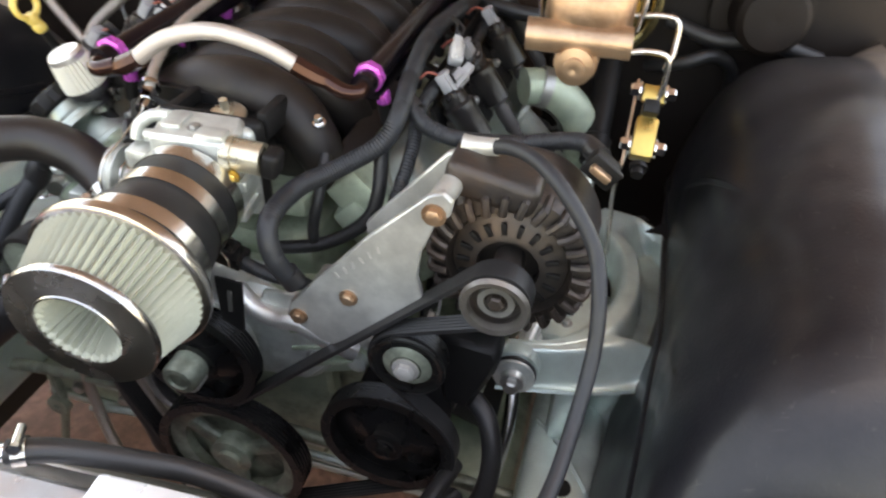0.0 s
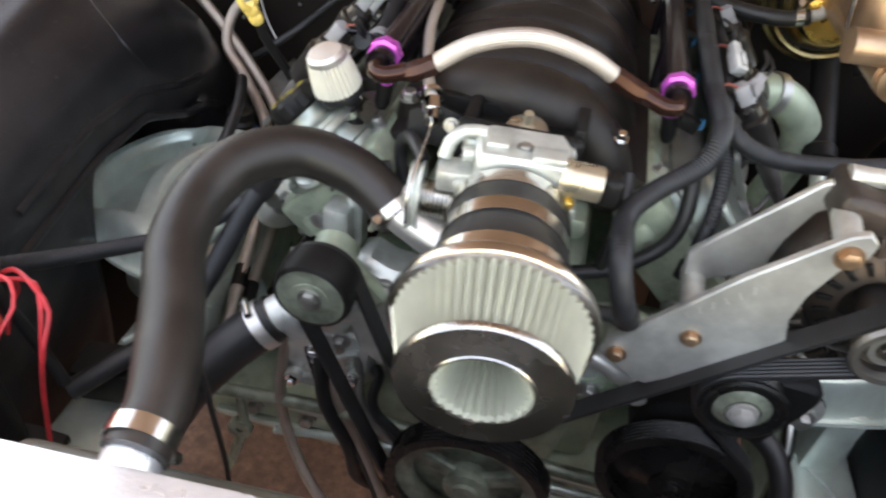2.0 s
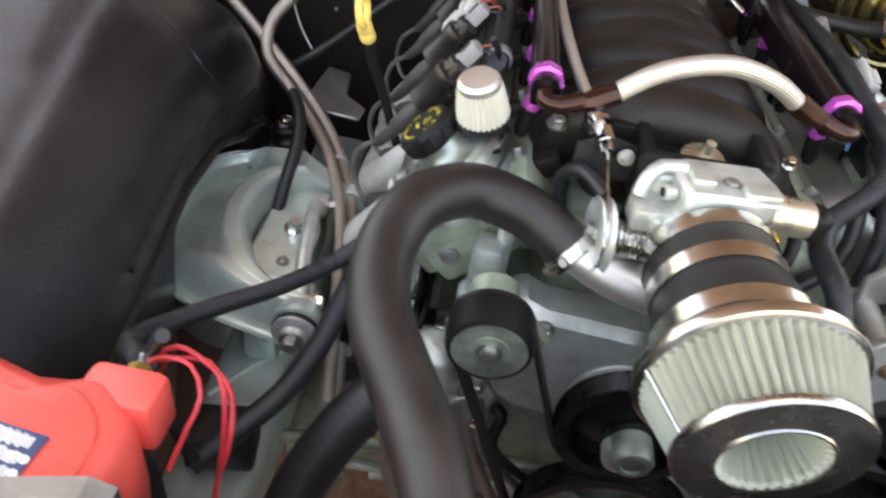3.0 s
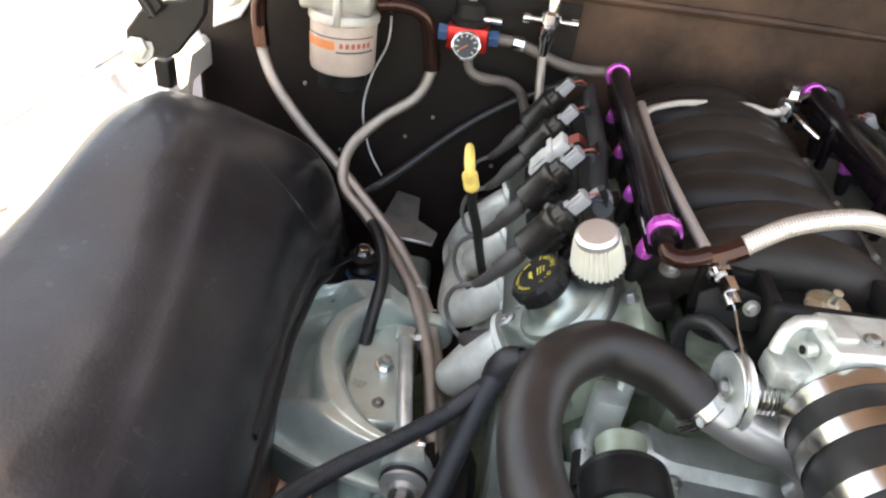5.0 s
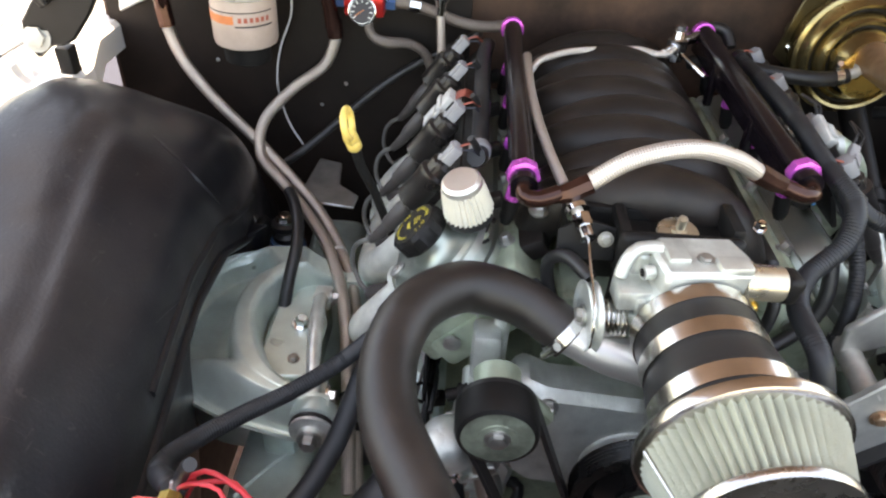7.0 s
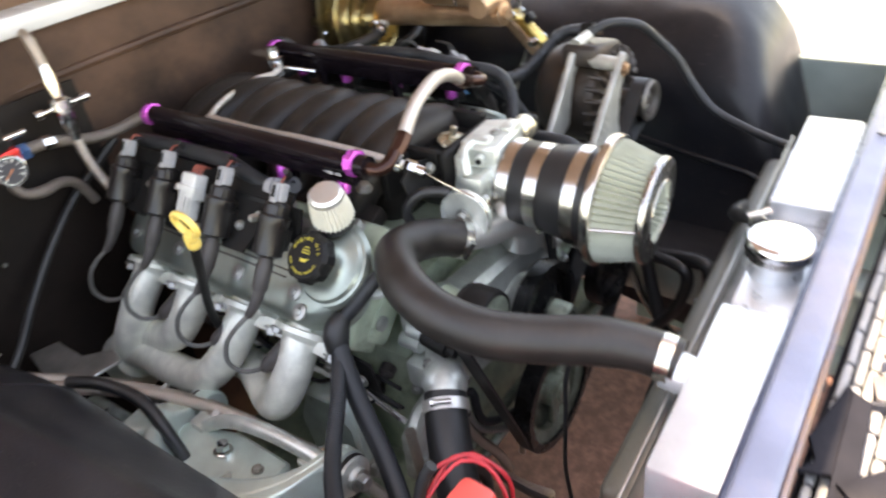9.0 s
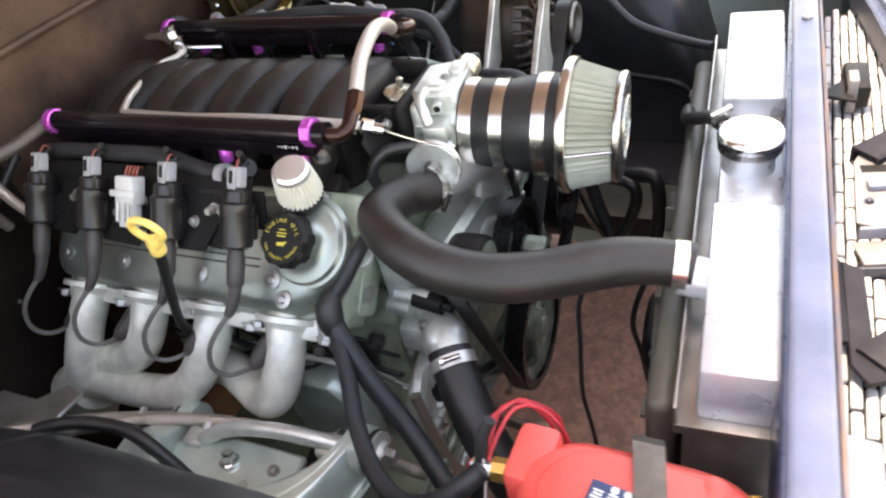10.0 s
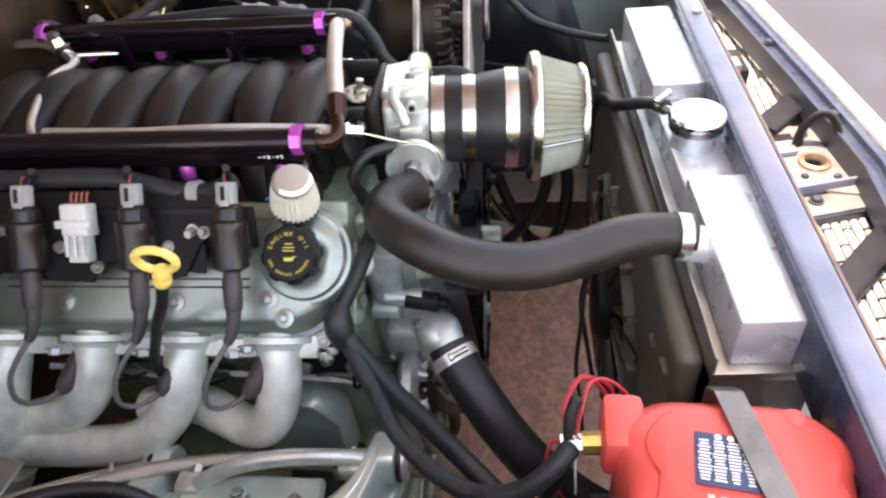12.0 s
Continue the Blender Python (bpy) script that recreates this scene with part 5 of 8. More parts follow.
part("neck", Geo().tube([(0.002, 0.03, 0.815), (0.004, -0.02, 0.812), (0.006, -0.055, 0.818)], [0.046, 0.044, 0.050], 36), NYLON, man)
part("neck_flange", Geo().box((0.118, 0.016, 0.112), pose(0.006, -0.058, 0.823), 0.014, 3), PLASTIC, man)
part("front_web", Geo().box((0.16, 0.012, 0.05), pose(-0.02, 0.002, 0.845), 0.003).box((0.012, 0.05, 0.03), pose(0.06, -0.025, 0.868), 0.003).box((0.012, 0.05, 0.03), pose(-0.045, -0.025, 0.86), 0.003), PLASTIC, man)
for x, y, z in ((0.10, 0.0, 0.855), (0.055, 0.02, 0.87)):
    part("manifold_bolt", Geo().bolt((x, y, z), (0, -0.3, 1), 0.005, 0.010), CHROME, man)
pv = thing("vacuum_port_plug", "gold zinc washer and stud on the manifold neck", "port plug", at=(0.009, -0.031, 0.862))
part("washer", Geo().lathe([(0.020, 0), (0.021, 0.002), (0.020, 0.004), (0.006, 0.006)], (0.009, -0.031, 0.862), (0, -0.2, 1), 32), IDLE, pv)
part("stud", Geo().lathe([(0.008, 0), (0.008, 0.005), (0.0045, 0.006), (0.0045, 0.018), (0, 0.019)], (0.009, -0.032, 0.866), (0, -0.2, 1), 14), IDLE, pv)
for y in (0.02,):
    part("rubber_seat", Geo().box((0.10, 0.05, 0.016), pose(0.009, -0.03, 0.852), 0.005), PLASTIC, pv)

# throttle body on its slightly turned axis
AX = Vector((0.075, -1.0, -0.050)).normalized()
TBC = Vector((0.010, -0.092, 0.823))
tbm = Matrix.Translation(TBC) @ pose(0, 0, 0, 0, 0, 5.7)
tb = thing("throttle_assembly", "cast aluminium throttle body with cable drum", "throttle body", at=tuple(TBC))
part("housing", Geo().tube([TBC - AX * 0.028, TBC + AX * 0.034], 0.052, 40, raw=True).box((0.104, 0.018, 0.104), tbm @ pose(0, 0.020, 0), 0.012, 3), ALU, tb)
part("top_block", Geo().slab([(-0.040, -0.028), (0.038, -0.028), (0.044, 0.0), (0.036, 0.028), (-0.034, 0.030), (-0.044, 0.008)], 0.030, tbm @ pose(0.004, 0.0, 0.030), 0.004), ALU, tb)
part("top_ledge", Geo().box((0.030, 0.020, 0.010), tbm @ pose(0.026, -0.016, 0.060), 0.003), ALU, tb)
part("top_pad", Geo().box((0.020, 0.030, 0.006), tbm @ pose(-0.020, 0.004, 0.061), 0.002), ALU, tb)
part("sensor_port", Geo().tube([tbm @ Vector((-0.040, -0.006, 0.046)), tbm @ Vector((-0.050, -0.008, 0.046))], 0.0065, 20, raw=True), ALU, tb)
part("port_bore", Geo().lathe([(0.0040, 0), (0.0040, 0.0006), (0, 0.0006)], tuple(tbm @ Vector((-0.0502, -0.008, 0.046))), tuple(tbm.to_3x3() @ Vector((-1, -0.1, 0))), 16), PLASTIC, tb, "dark bore")
for dx_, dz_ in ((-0.030, -0.030), (0.034, -0.028), (0.038, 0.010), (-0.036, 0.020)):
    part("housing_rib", Geo().box((0.008, 0.05, 0.012), tbm @ pose(dx_ * 1.4, 0.0, dz_), 0.002), ALU, tb)
part("sensor_screw", Geo().bolt(tuple(tbm @ Vector((0.004, -0.006, 0.0605))), (0, 0, 1), 0.005, 0.004), ZINC, tb)
part("vacuum_pipe", Geo().tube([tbm @ Vector((-0.03, 0.010, 0.060)), tbm @ Vector((-0.050, 0.012, 0.058)), tbm @ Vector((-0.062, 0.004, 0.050)), tbm @ Vector((-0.066, 0.0, 0.036))], 0.0065, 14), ALU, tb)
part("side_arm", Geo().box((0.034, 0.03, 0.022), tbm @ pose(-0.054, -0.006, 0.022), 0.004).box((0.03, 0.02, 0.012), tbm @ pose(-0.058, -0.01, 0.0), 0.003), ALU, tb)
iac = part("idle_valve", Geo().tube([tbm @ Vector((0.040, -0.014, 0.042)), tbm @ Vector((0.074, -0.014, 0.039))], 0.0165, 28, raw=True).tube([tbm @ Vector((0.036, -0.014, 0.042)), tbm @ Vector((0.046, -0.014, 0.0415))], 0.0185, 28, raw=True), IDLE, tb, "gold zinc idle air valve")
part("valve_connector", Geo().box((0.018, 0.026, 0.028), tbm @ pose(0.083, -0.014, 0.037, 0, 10, 0), 0.006, 3), PLASTIC, iac)
part("screw", Geo().bolt(tuple(tbm @ Vector((0.046, -0.028, 0.024))), (0.2, -1, 0), 0.005, 0.006), BRASS, tb)
DR = Vector((-0.078, -0.106, 0.815))
drum = part("cable_drum", Geo().ring([(0.006, -0.003), (0.030, -0.003), (0.033, -0.006), (0.034, -0.005), (0.030, 0.0), (0.034, 0.005), (0.033, 0.006), (0.006, 0.004)], tuple(DR), (1, 0.1, 0), 44), ALU, tb, "grooved throttle cable drum")
part("drum_nut", Geo().bolt(tuple(DR - Vector((0.005, 0, 0))), (-1, 0, 0), 0.007, 0.008), ZINC, drum)
part("return_spring", Geo().tube([(-0.072 + 0.0009 * k * 0.5, -0.106 + 0.017 * math.cos(k * 0.7), 0.815 + 0.017 * math.sin(k * 0.7)) for k in range(60)], 0.0014, 6, 0.005), STEEL, tb)
part("shaft", Geo().tube([(-0.085, -0.107, 0.815), (-0.03, -0.1, 0.818)], 0.0065, 14, raw=True), ALU, tb)

# coupler and cone filter
def ax(d):
    return TBC + AX * d


coup = thing("intake_coupler", "black silicone coupler with polished clamps", "coupler", at=tuple(ax(0.08)))
part("sleeve", Geo().lathe([(0.0535, 0.026), (0.0545, 0.028), (0.0545, 0.085), (0.057, 0.090), (0.0615, 0.118), (0.0625, 0.150), (0.060, 0.152)], tuple(TBC), tuple(AX), 56), RUBBER, coup)
for d, r in ((0.037, 0.0548), (0.075, 0.0552), (0.127, 0.0625)):
    c = worm(coup, tuple(ax(d)), tuple(AX), r, 0.016, "polished steel band clamp", turn=0.56, material=STEEL)
af = thing("air_filter", "cone air filter with pale pleats and chrome cap", "air filter", at=tuple(ax(0.2)))
NP = 56


def conepleat(j, i):
    return (0.0040 if j % 2 else -0.0036) if i in (1, 2) else 0.0


part("pleats", Geo().lathe([(0.074, 0.156), (0.0745, 0.158), (0.0580, 0.214), (0.058, 0.216)], tuple(TBC), tuple(AX), NP * 2, conepleat, False), CREAM, af, "pale cream pleated cotton", sharp=15)
part("base_ring", Geo().lathe([(0.058, 0.146), (0.076, 0.148), (0.081, 0.151), (0.0825, 0.156), (0.0815, 0.161), (0.078, 0.163)], tuple(TBC), tuple(AX), 60), STEEL, af)
part("seam_strip", Geo().tube([ax(0.162) + Vector((-0.079, 0, 0.006)), ax(0.216) + Vector((-0.0625, 0, 0.006))], 0.0016, 6, raw=True), STEEL, af)
part("end_cap", Geo().ring([(0.0362, 0.2150), (0.0600, 0.2110), (0.0648, 0.2110), (0.0658, 0.2130), (0.0655, 0.2170), (0.0640, 0.2188), (0.0625, 0.2185), (0.0395, 0.2205), (0.0385, 0.2218), (0.0368, 0.2215)], tuple(TBC), tuple(AX), 60), DARKCHROME, af, "chrome end cap with open centre")


def innerpleat(j, i):
    return -0.0045 if j % 2 and i in (1, 2) else 0.0


part("inner_cone", Geo().lathe([(0.0378, 0.221), (0.0355, 0.217), (0.020, 0.165), (0.014, 0.163), (0, 0.163)], tuple(TBC), tuple(AX), 56, innerpleat, False), CREAM, af, "recessed white pleated cone", sharp=15)

# ---- fuel rails ----
def fuel_rail(s, y0, y1, inj, label):
    ob = thing("fuel_rail", label, "fuel rail", "fuel rails", at=(s * 0.144, (y0 + y1) / 2, 0.86))
    part("rail_tube", Geo().tube([(s * 0.144, y0 - 0.022, 0.897), (s * 0.144, y1 + 0.006, 0.900)], 0.0135, 28, raw=True), ANODBLACK, ob)
    for y in (y0, y1):
        part("collar", Geo().lathe([(0.0145, 0), (0.0168, 0.001), (0.0168, 0.012), (0.0145, 0.013)], (s * 0.144, y - 0.0065, 0.8985), (0, 1, 0), 8 if y == y0 else 28), PURPLE, ob, "purple anodised collar")
    part("rail_body", Geo().box((0.022, y1 - y0 + 0.004, 0.026), pose(s * 0.1435, (y0 + y1) / 2, 0.8845), 0.003), ANODBLACK, ob)
    for y in inj:
        ij = part("injector", Geo().lathe([(0.0065, 0.002), (0.0085, 0.004), (0.0085, 0.016), (0.0075, 0.018), (0.0075, 0.026)], (s * 0.150, y, 0.852), (-s * 0.15, 0, 1), 20), PURPLE, ob, "purple anodised injector top")
        part("nozzle", Geo().lathe([(0.0055, -0.028), (0.0085, -0.020), (0.0088, 0.003)], (s * 0.150, y, 0.852), (-s * 0.15, 0, 1), 16), PLASTIC, ij)
        part("plug", Geo().box((0.024, 0.014, 0.016), pose(s * 0.170, y + 0.004, 0.848, 0, s * 20, 0), 0.003), PLASTIC, ij)
        part("clip", Geo().tube([(s * 0.182, y - 0.006, 0.848), (s * 0.185, y + 0.004, 0.854), (s * 0.182, y + 0.014, 0.848)], 0.0018, 6, 0.004), BLUECLIP, ij, "blue plastic clip")
    for y in (y0 + 0.13, y1 - 0.12):
        part("mount_leg", Geo().box((0.010, 0.014, 0.06), pose(s * 0.135, y, 0.868), 0.002), ANODBLACK, ob)
    part("front_elbow", Geo().tube([(s * 0.144, y0 - 0.020, 0.897), (s * 0.143, y0 - 0.034, 0.895), (s * 0.130, y0 - 0.040, 0.897), (s * 0.112, y0 - 0.036, 0.903)], 0.0085, 16), COPPERFIT, ob, "dark bronze elbow fitting")
    return ob


railL = fuel_rail(-1, 0.0, 0.421, [0.024, 0.136, 0.245, 0.355], "black anodised fuel rail with purple collars by the coils")
fuel_rail(1, 0.041, 0.455, [0.071, 0.183, 0.294, 0.405], "black anodised fuel rail with purple collars and pressure port")

for k in range(6):
    part("print_bar", Geo().box((0.0004, 0.0032 - 0.001 * (k % 2), 0.0012 + 0.0016 * (k % 3)), pose(-0.1549, 0.044 - 0.005 * k, 0.884, 12 * (-1) ** k, 0, 0), 0), PAPER, railL, "small white printed mark")
xo = thing("crossover_hose", "bright braided steel fuel hose arching between rails", "fuel hose", at=(0, -0.02, 0.9))
part("braided_hose", Geo().tube([(-0.088, -0.033, 0.912), (-0.05, -0.027, 0.938), (0.0, -0.021, 0.950), (0.047, -0.010, 0.938), (0.080, 0.0, 0.918)], 0.0088, 20, 0.006), BRAIDBRIGHT, xo)
part("hose_end", Geo().tube([(-0.118, -0.036, 0.899), (-0.103, -0.035, 0.904), (-0.084, -0.032, 0.914)], [0.0075, 0.0105, 0.0105], 8), COPPERFIT, xo, "dark bronze hose end")
part("hose_end", Geo().tube([(0.077, -0.001, 0.920), (0.098, 0.004, 0.908), (0.118, 0.006, 0.901)], [0.0105, 0.0105, 0.0075], 8), COPPERFIT, xo, "dark bronze hose end")

sp = thing("pressure_port", "polished fuel pressure port fitting with cap", "fitting", at=(0.095, 0.41, 0.89))
part("port_body", Geo().lathe([(0.008, -0.026), (0.012, -0.024), (0.012, -0.012), (0.015, -0.010), (0.015, 0.006), (0.009, 0.008), (0.007, 0.018), (0.009, 0.019), (0.009, 0.026), (0, 0.027)], (0.094, 0.402, 0.899), (0, 0.1, 1), 8), CHROME, sp)
part("branch", Geo().tube([(0.094, 0.402, 0.897), (0.080, 0.385, 0.895), (0.070, 0.372, 0.893)], 0.0075, 10, raw=True), CHROME, sp)
part("branch", Geo().tube([(0.094, 0.402, 0.902), (0.112, 0.44, 0.900), (0.118, 0.484, 0.897)], [0.008, 0.0095, 0.0075], 8, raw=True), CHROME, sp)
part("branch", Geo().tube([(0.094, 0.402, 0.899), (0.120, 0.425, 0.900), (0.140, 0.450, 0.901)], 0.0075, 10, raw=True), CHROME, sp)
part("lever", Geo().tube([(0.094, 0.400, 0.890), (0.112, 0.370, 0.882), (0.125, 0.343, 0.876)], 0.0032, 8, raw=True), CHROME, sp)
solo("vacuum_line", Geo().tube([(-0.122, 0.322, 0.868), (-0.108, 0.336, 0.885), (-0.087, 0.350, 0.889), (-0.060, 0.358, 0.894), (-0.010, 0.374, 0.894), (0.035, 0.384, 0.893), (0.060, 0.374, 0.892), (0.075, 0.372, 0.895), (0.088, 0.392, 0.897)], 0.0048, 12, 0.006), BRAIDBRIGHT, "thin silver braided line lying over the manifold", "braided line")
rr = solo("fuel_hose", Geo().tube([(0.144, 0.458, 0.901), (0.165, 0.475, 0.903), (0.185, 0.47, 0.897), (0.19, 0.455, 0.88)], 0.0085, 14), RUBBER, "short black rubber hose at the rail end", "fuel hose")

tc = thing("throttle_cable", "braided throttle cable with chrome end fitting", "throttle cable", at=(-0.1, 0, 0.87))
part("sheath", Geo().tube([(-0.128, 0.30, 0.905), (-0.128, 0.20, 0.902), (-0.122, 0.11, 0.900), (-0.112, 0.05, 0.893), (-0.098, 0.0, 0.882), (-0.086, -0.030, 0.872)], 0.0058, 14, 0.007), BRAIDBRIGHT, tc)
part("end_fitting", Geo().tube([(-0.087, -0.027, 0.873), (-0.083, -0.040, 0.868)], 0.0095, 6, raw=True).tube([(-0.083, -0.040, 0.868), (-0.080, -0.052, 0.864)], 0.0075, 14, raw=True), CHROME, tc)
part("inner_cable", Geo().tube([(-0.080, -0.050, 0.864), (-0.0795, -0.085, 0.853), (-0.079, -0.105, 0.848), (-0.079, -0.125, 0.843), (-0.079, -0.138, 0.828), (-0.079, -0.138, 0.805)], 0.0014, 8, 0.004), STEEL, tc)
part("cable_bracket", Geo().slab([(-0.045, -0.02), (0.012, -0.02), (0.012, 0.014), (-0.02, 0.022), (-0.045, 0.01)], 0.004, pose(-0.062, -0.036, 0.852, 70, 0, 0), 0.001), PLASTIC, tc, "black steel cable bracket")
part("lock_nut", Geo().tube([(-0.0905, -0.018, 0.8757), (-0.0885, -0.0235, 0.8740)], 0.012, 18, raw=True), CHROME, tc)
part("bolt", Geo().bolt((-0.062, -0.045, 0.860), (0, -1, 0.3), 0.005, 0.006), ZINC, tc)

# ---- cooling ----
wp = thing("water_pump", "cast aluminium water pump with thermostat housing", "water pump", at=(0, -0.1, 0.6))
part("pump_body", Geo().slab([(-0.135, 0.585), (-0.11, 0.565), (0.0, 0.55), (0.12, 0.565), (0.15, 0.60), (0.14, 0.66), (0.09, 0.70), (-0.10, 0.715), (-0.13, 0.73), (-0.145, 0.70), (-0.145, 0.63)], 0.055, pose(0, -0.062, 0, 90, 0, 0), 0.010), ALU, wp)
part("front_boss", Geo().lathe([(0.06, 0), (0.055, 0.03), (0.03, 0.05), (0.022, 0.055), (0.022, 0.10), (0, 0.10)], (0, -0.09, 0.612), (0, -1, 0), 40), ALU, wp)
part("thermostat_neck", Geo().tube([(-0.222, -0.150, 0.640), (-0.206, -0.140, 0.650), (-0.180, -0.118, 0.650), (-0.13, -0.09, 0.648)], [0.021, 0.023, 0.024, 0.026], 26), ALU, wp)
part("side_pipe", Geo().tube([(-0.178, -0.07, 0.692), (-0.178, -0.115, 0.692)], 0.010, 16, raw=True), ALU, wp)
part("sensor", Geo().tube([(-0.178, -0.095, 0.690), (-0.182, -0.134, 0.687)], 0.012, 14, raw=True).tube([(-0.182, -0.133, 0.687), (-0.183, -0.146, 0.686)], 0.007, 10, raw=True), PLASTIC, wp, "black plastic sensor")
part("outlet_neck", Geo().tube([(0.03, -0.115, 0.715), (0.022, -0.122, 0.750), (-0.012, -0.124, 0.772), (-0.055, -0.119, 0.780), (-0.098, -0.108, 0.796)], [0.030, 0.026, 0.021, 0.0195, 0.0195], 26), SATIN, wp, "polished coolant outlet neck")
part("crossover_pipe", Geo().tube([(0.02, -0.120, 0.730), (0.046, -0.130, 0.716), (0.067, -0.133, 0.694), (0.094, -0.134, 0.685), (0.121, -0.133, 0.686), (0.150, -0.130, 0.668), (0.18, -0.12, 0.645)], 0.0115, 20), SATIN, wp, "polished steel crossover pipe")
part("pipe_flange", Geo().slab([(-0.02, -0.012), (0.02, -0.012), (0.024, 0.0), (0.02, 0.012), (-0.02, 0.012), (-0.024, 0.0)], 0.007, pose(0.098, -0.118, 0.700, 80, 0, 10), 0.002), ALU, wp)
for x, z in ((-0.15, 0.60), (-0.165, 0.72), (-0.10, 0.70), (0.13, 0.62), (0.10, 0.68), (-0.05, 0.57)):
    part("pump_bolt", Geo().bolt((x, -0.118, z), (0, -1, 0), 0.007, 0.012), ZINC, wp)

part("side_plate", Geo().slab([(-0.045, 0.565), (-0.085, 0.565), (-0.085, 0.64), (-0.072, 0.68), (-0.072, 0.795), (-0.045, 0.80)], 0.016, pose(-0.160, 0, 0, 90, 0, 90), 0.004), ALU, wp)
part("cast_block", Geo().box((0.030, 0.034, 0.078), pose(-0.166, -0.074, 0.722), 0.006), ALU, wp)
part("stub_pipe", Geo().tube([(-0.172, -0.050, 0.664), (-0.172, -0.082, 0.664)], 0.012, 18, raw=True), ALU, wp)
part("web_rib", Geo().slab([(-0.06, 0.610), (-0.13, 0.640), (-0.06, 0.646)], 0.012, pose(-0.166, 0, 0, 90, 0, 90), 0.002), ALUBLOCK, wp)
part("neck_box", Geo().box((0.05, 0.052, 0.042), pose(-0.170, -0.090, 0.625), 0.007), ALU, wp)
part("elbow_dome", Geo().lathe([(0.028, -0.02), (0.028, 0.0), (0.025, 0.012), (0.017, 0.020), (0, 0.023)], (-0.200, -0.134, 0.652), (-0.3, -0.2, 1), 32), ALU, wp)
part("neck_flange", Geo().box((0.044, 0.012, 0.056), pose(-0.172, -0.112, 0.632), 0.004), ALU, wp)
for y, z in ((-0.062, 0.58), (-0.062, 0.775), (-0.110, 0.662), (-0.108, 0.604)):
    part("pump_bolt", Geo().bolt((-0.194 if y < -0.1 else -0.177, y, z), (-1, 0, 0), 0.006, 0.009), ZINC, wp)
part("cover_boss", Geo().lathe([(0.017, 0), (0.016, 0.006), (0.011, 0.008), (0, 0.008)], (-0.205, -0.055, 0.772), (-0.3, -0.3, 1), 24), ALU, wp)
UH = [(-0.090, -0.110, 0.788), (-0.118, -0.096, 0.803), (-0.150, -0.088, 0.816), (-0.196, -0.094, 0.829), (-0.237, -0.134, 0.834), (-0.254, -0.184, 0.823), (-0.248, -0.238, 0.811), (-0.224, -0.288, 0.803), (-0.198, -0.340, 0.802), (-0.184, -0.378, 0.797), (-0.181, -0.413, 0.792)]
uh = thing("radiator_hose", "thick black rubber upper radiator hose", "radiator hose", at=(-0.2, -0.2, 0.78))
part("hose", Geo().tube(UH, [0.0235] * 2 + [0.0245] * 7 + [0.0225, 0.0225], 28, 0.007), HOSE, uh)
worm(uh, (-0.1825, -0.401, 0.7940), (0.1, -1, -0.1), 0.0232, 0.013, turn=1.0)
worm(uh, (-0.097, -0.106, 0.791), (-0.75, 0.4, 0.5), 0.0243, 0.011, turn=0.5)
lh = thing("radiator_hose", "thick black rubber lower radiator hose", "radiator hose", at=(-0.28, -0.2, 0.5))
part("hose", Geo().tube([(-0.214, -0.146, 0.646), (-0.233, -0.159, 0.632), (-0.260, -0.182, 0.612), (-0.290, -0.214, 0.580), (-0.314, -0.258, 0.535), (-0.322, -0.315, 0.475), (-0.32, -0.385, 0.41)], 0.0265, 26, 0.007), RUBBER, lh)
worm(lh, (-0.226, -0.154, 0.637), (-0.70, -0.52, -0.50), 0.0275, 0.014, turn=2.2, material=SATIN)
ov = thing("overflow_hose", "black rubber radiator overflow hose from the filler neck", "overflow hose", at=(0.12, -0.38, 0.76))
part("hose", Geo().tube([(0.050, -0.417, 0.805), (0.064, -0.410, 0.803), (0.081, -0.400, 0.796), (0.114, -0.383, 0.775), (0.150, -0.366, 0.752), (0.195, -0.361, 0.735), (0.26, -0.356, 0.70), (0.318, -0.352, 0.64), (0.33, -0.350, 0.55)], 0.0088, 16), RUBBER, ov)
worm(ov, (0.058, -0.4135, 0.804), (0.8, 0.5, -0.1), 0.0092, 0.009, turn=0.6)
hh = thing("heater_hose", "black hose from throttle body to the head", "heater hose", at=(-0.12, -0.05, 0.78))
part("hose", Geo().tube([(-0.078, -0.085, 0.842), (-0.098, -0.058, 0.846), (-0.112, -0.040, 0.825), (-0.108, -0.045, 0.795), (-0.095, -0.06, 0.77)], 0.0068, 14), RUBBER, hh)

# ---- belt drive ----
BY = -0.158
WHEELS = [("crankshaft_pulley", (0.022, 0.446), 0.102, 1), ("power_steering_pulley", (0.232, 0.560), 0.080, 1), ("idler_pulley", (0.257, 0.700), 0.040, -1), ("alternator_pulley", (0.337, 0.808), 0.030, 1), ("water_pump_pulley", (0.004, 0.622), 0.076, -1), ("tensioner_pulley", (-0.155, 0.728), 0.038, 1)]


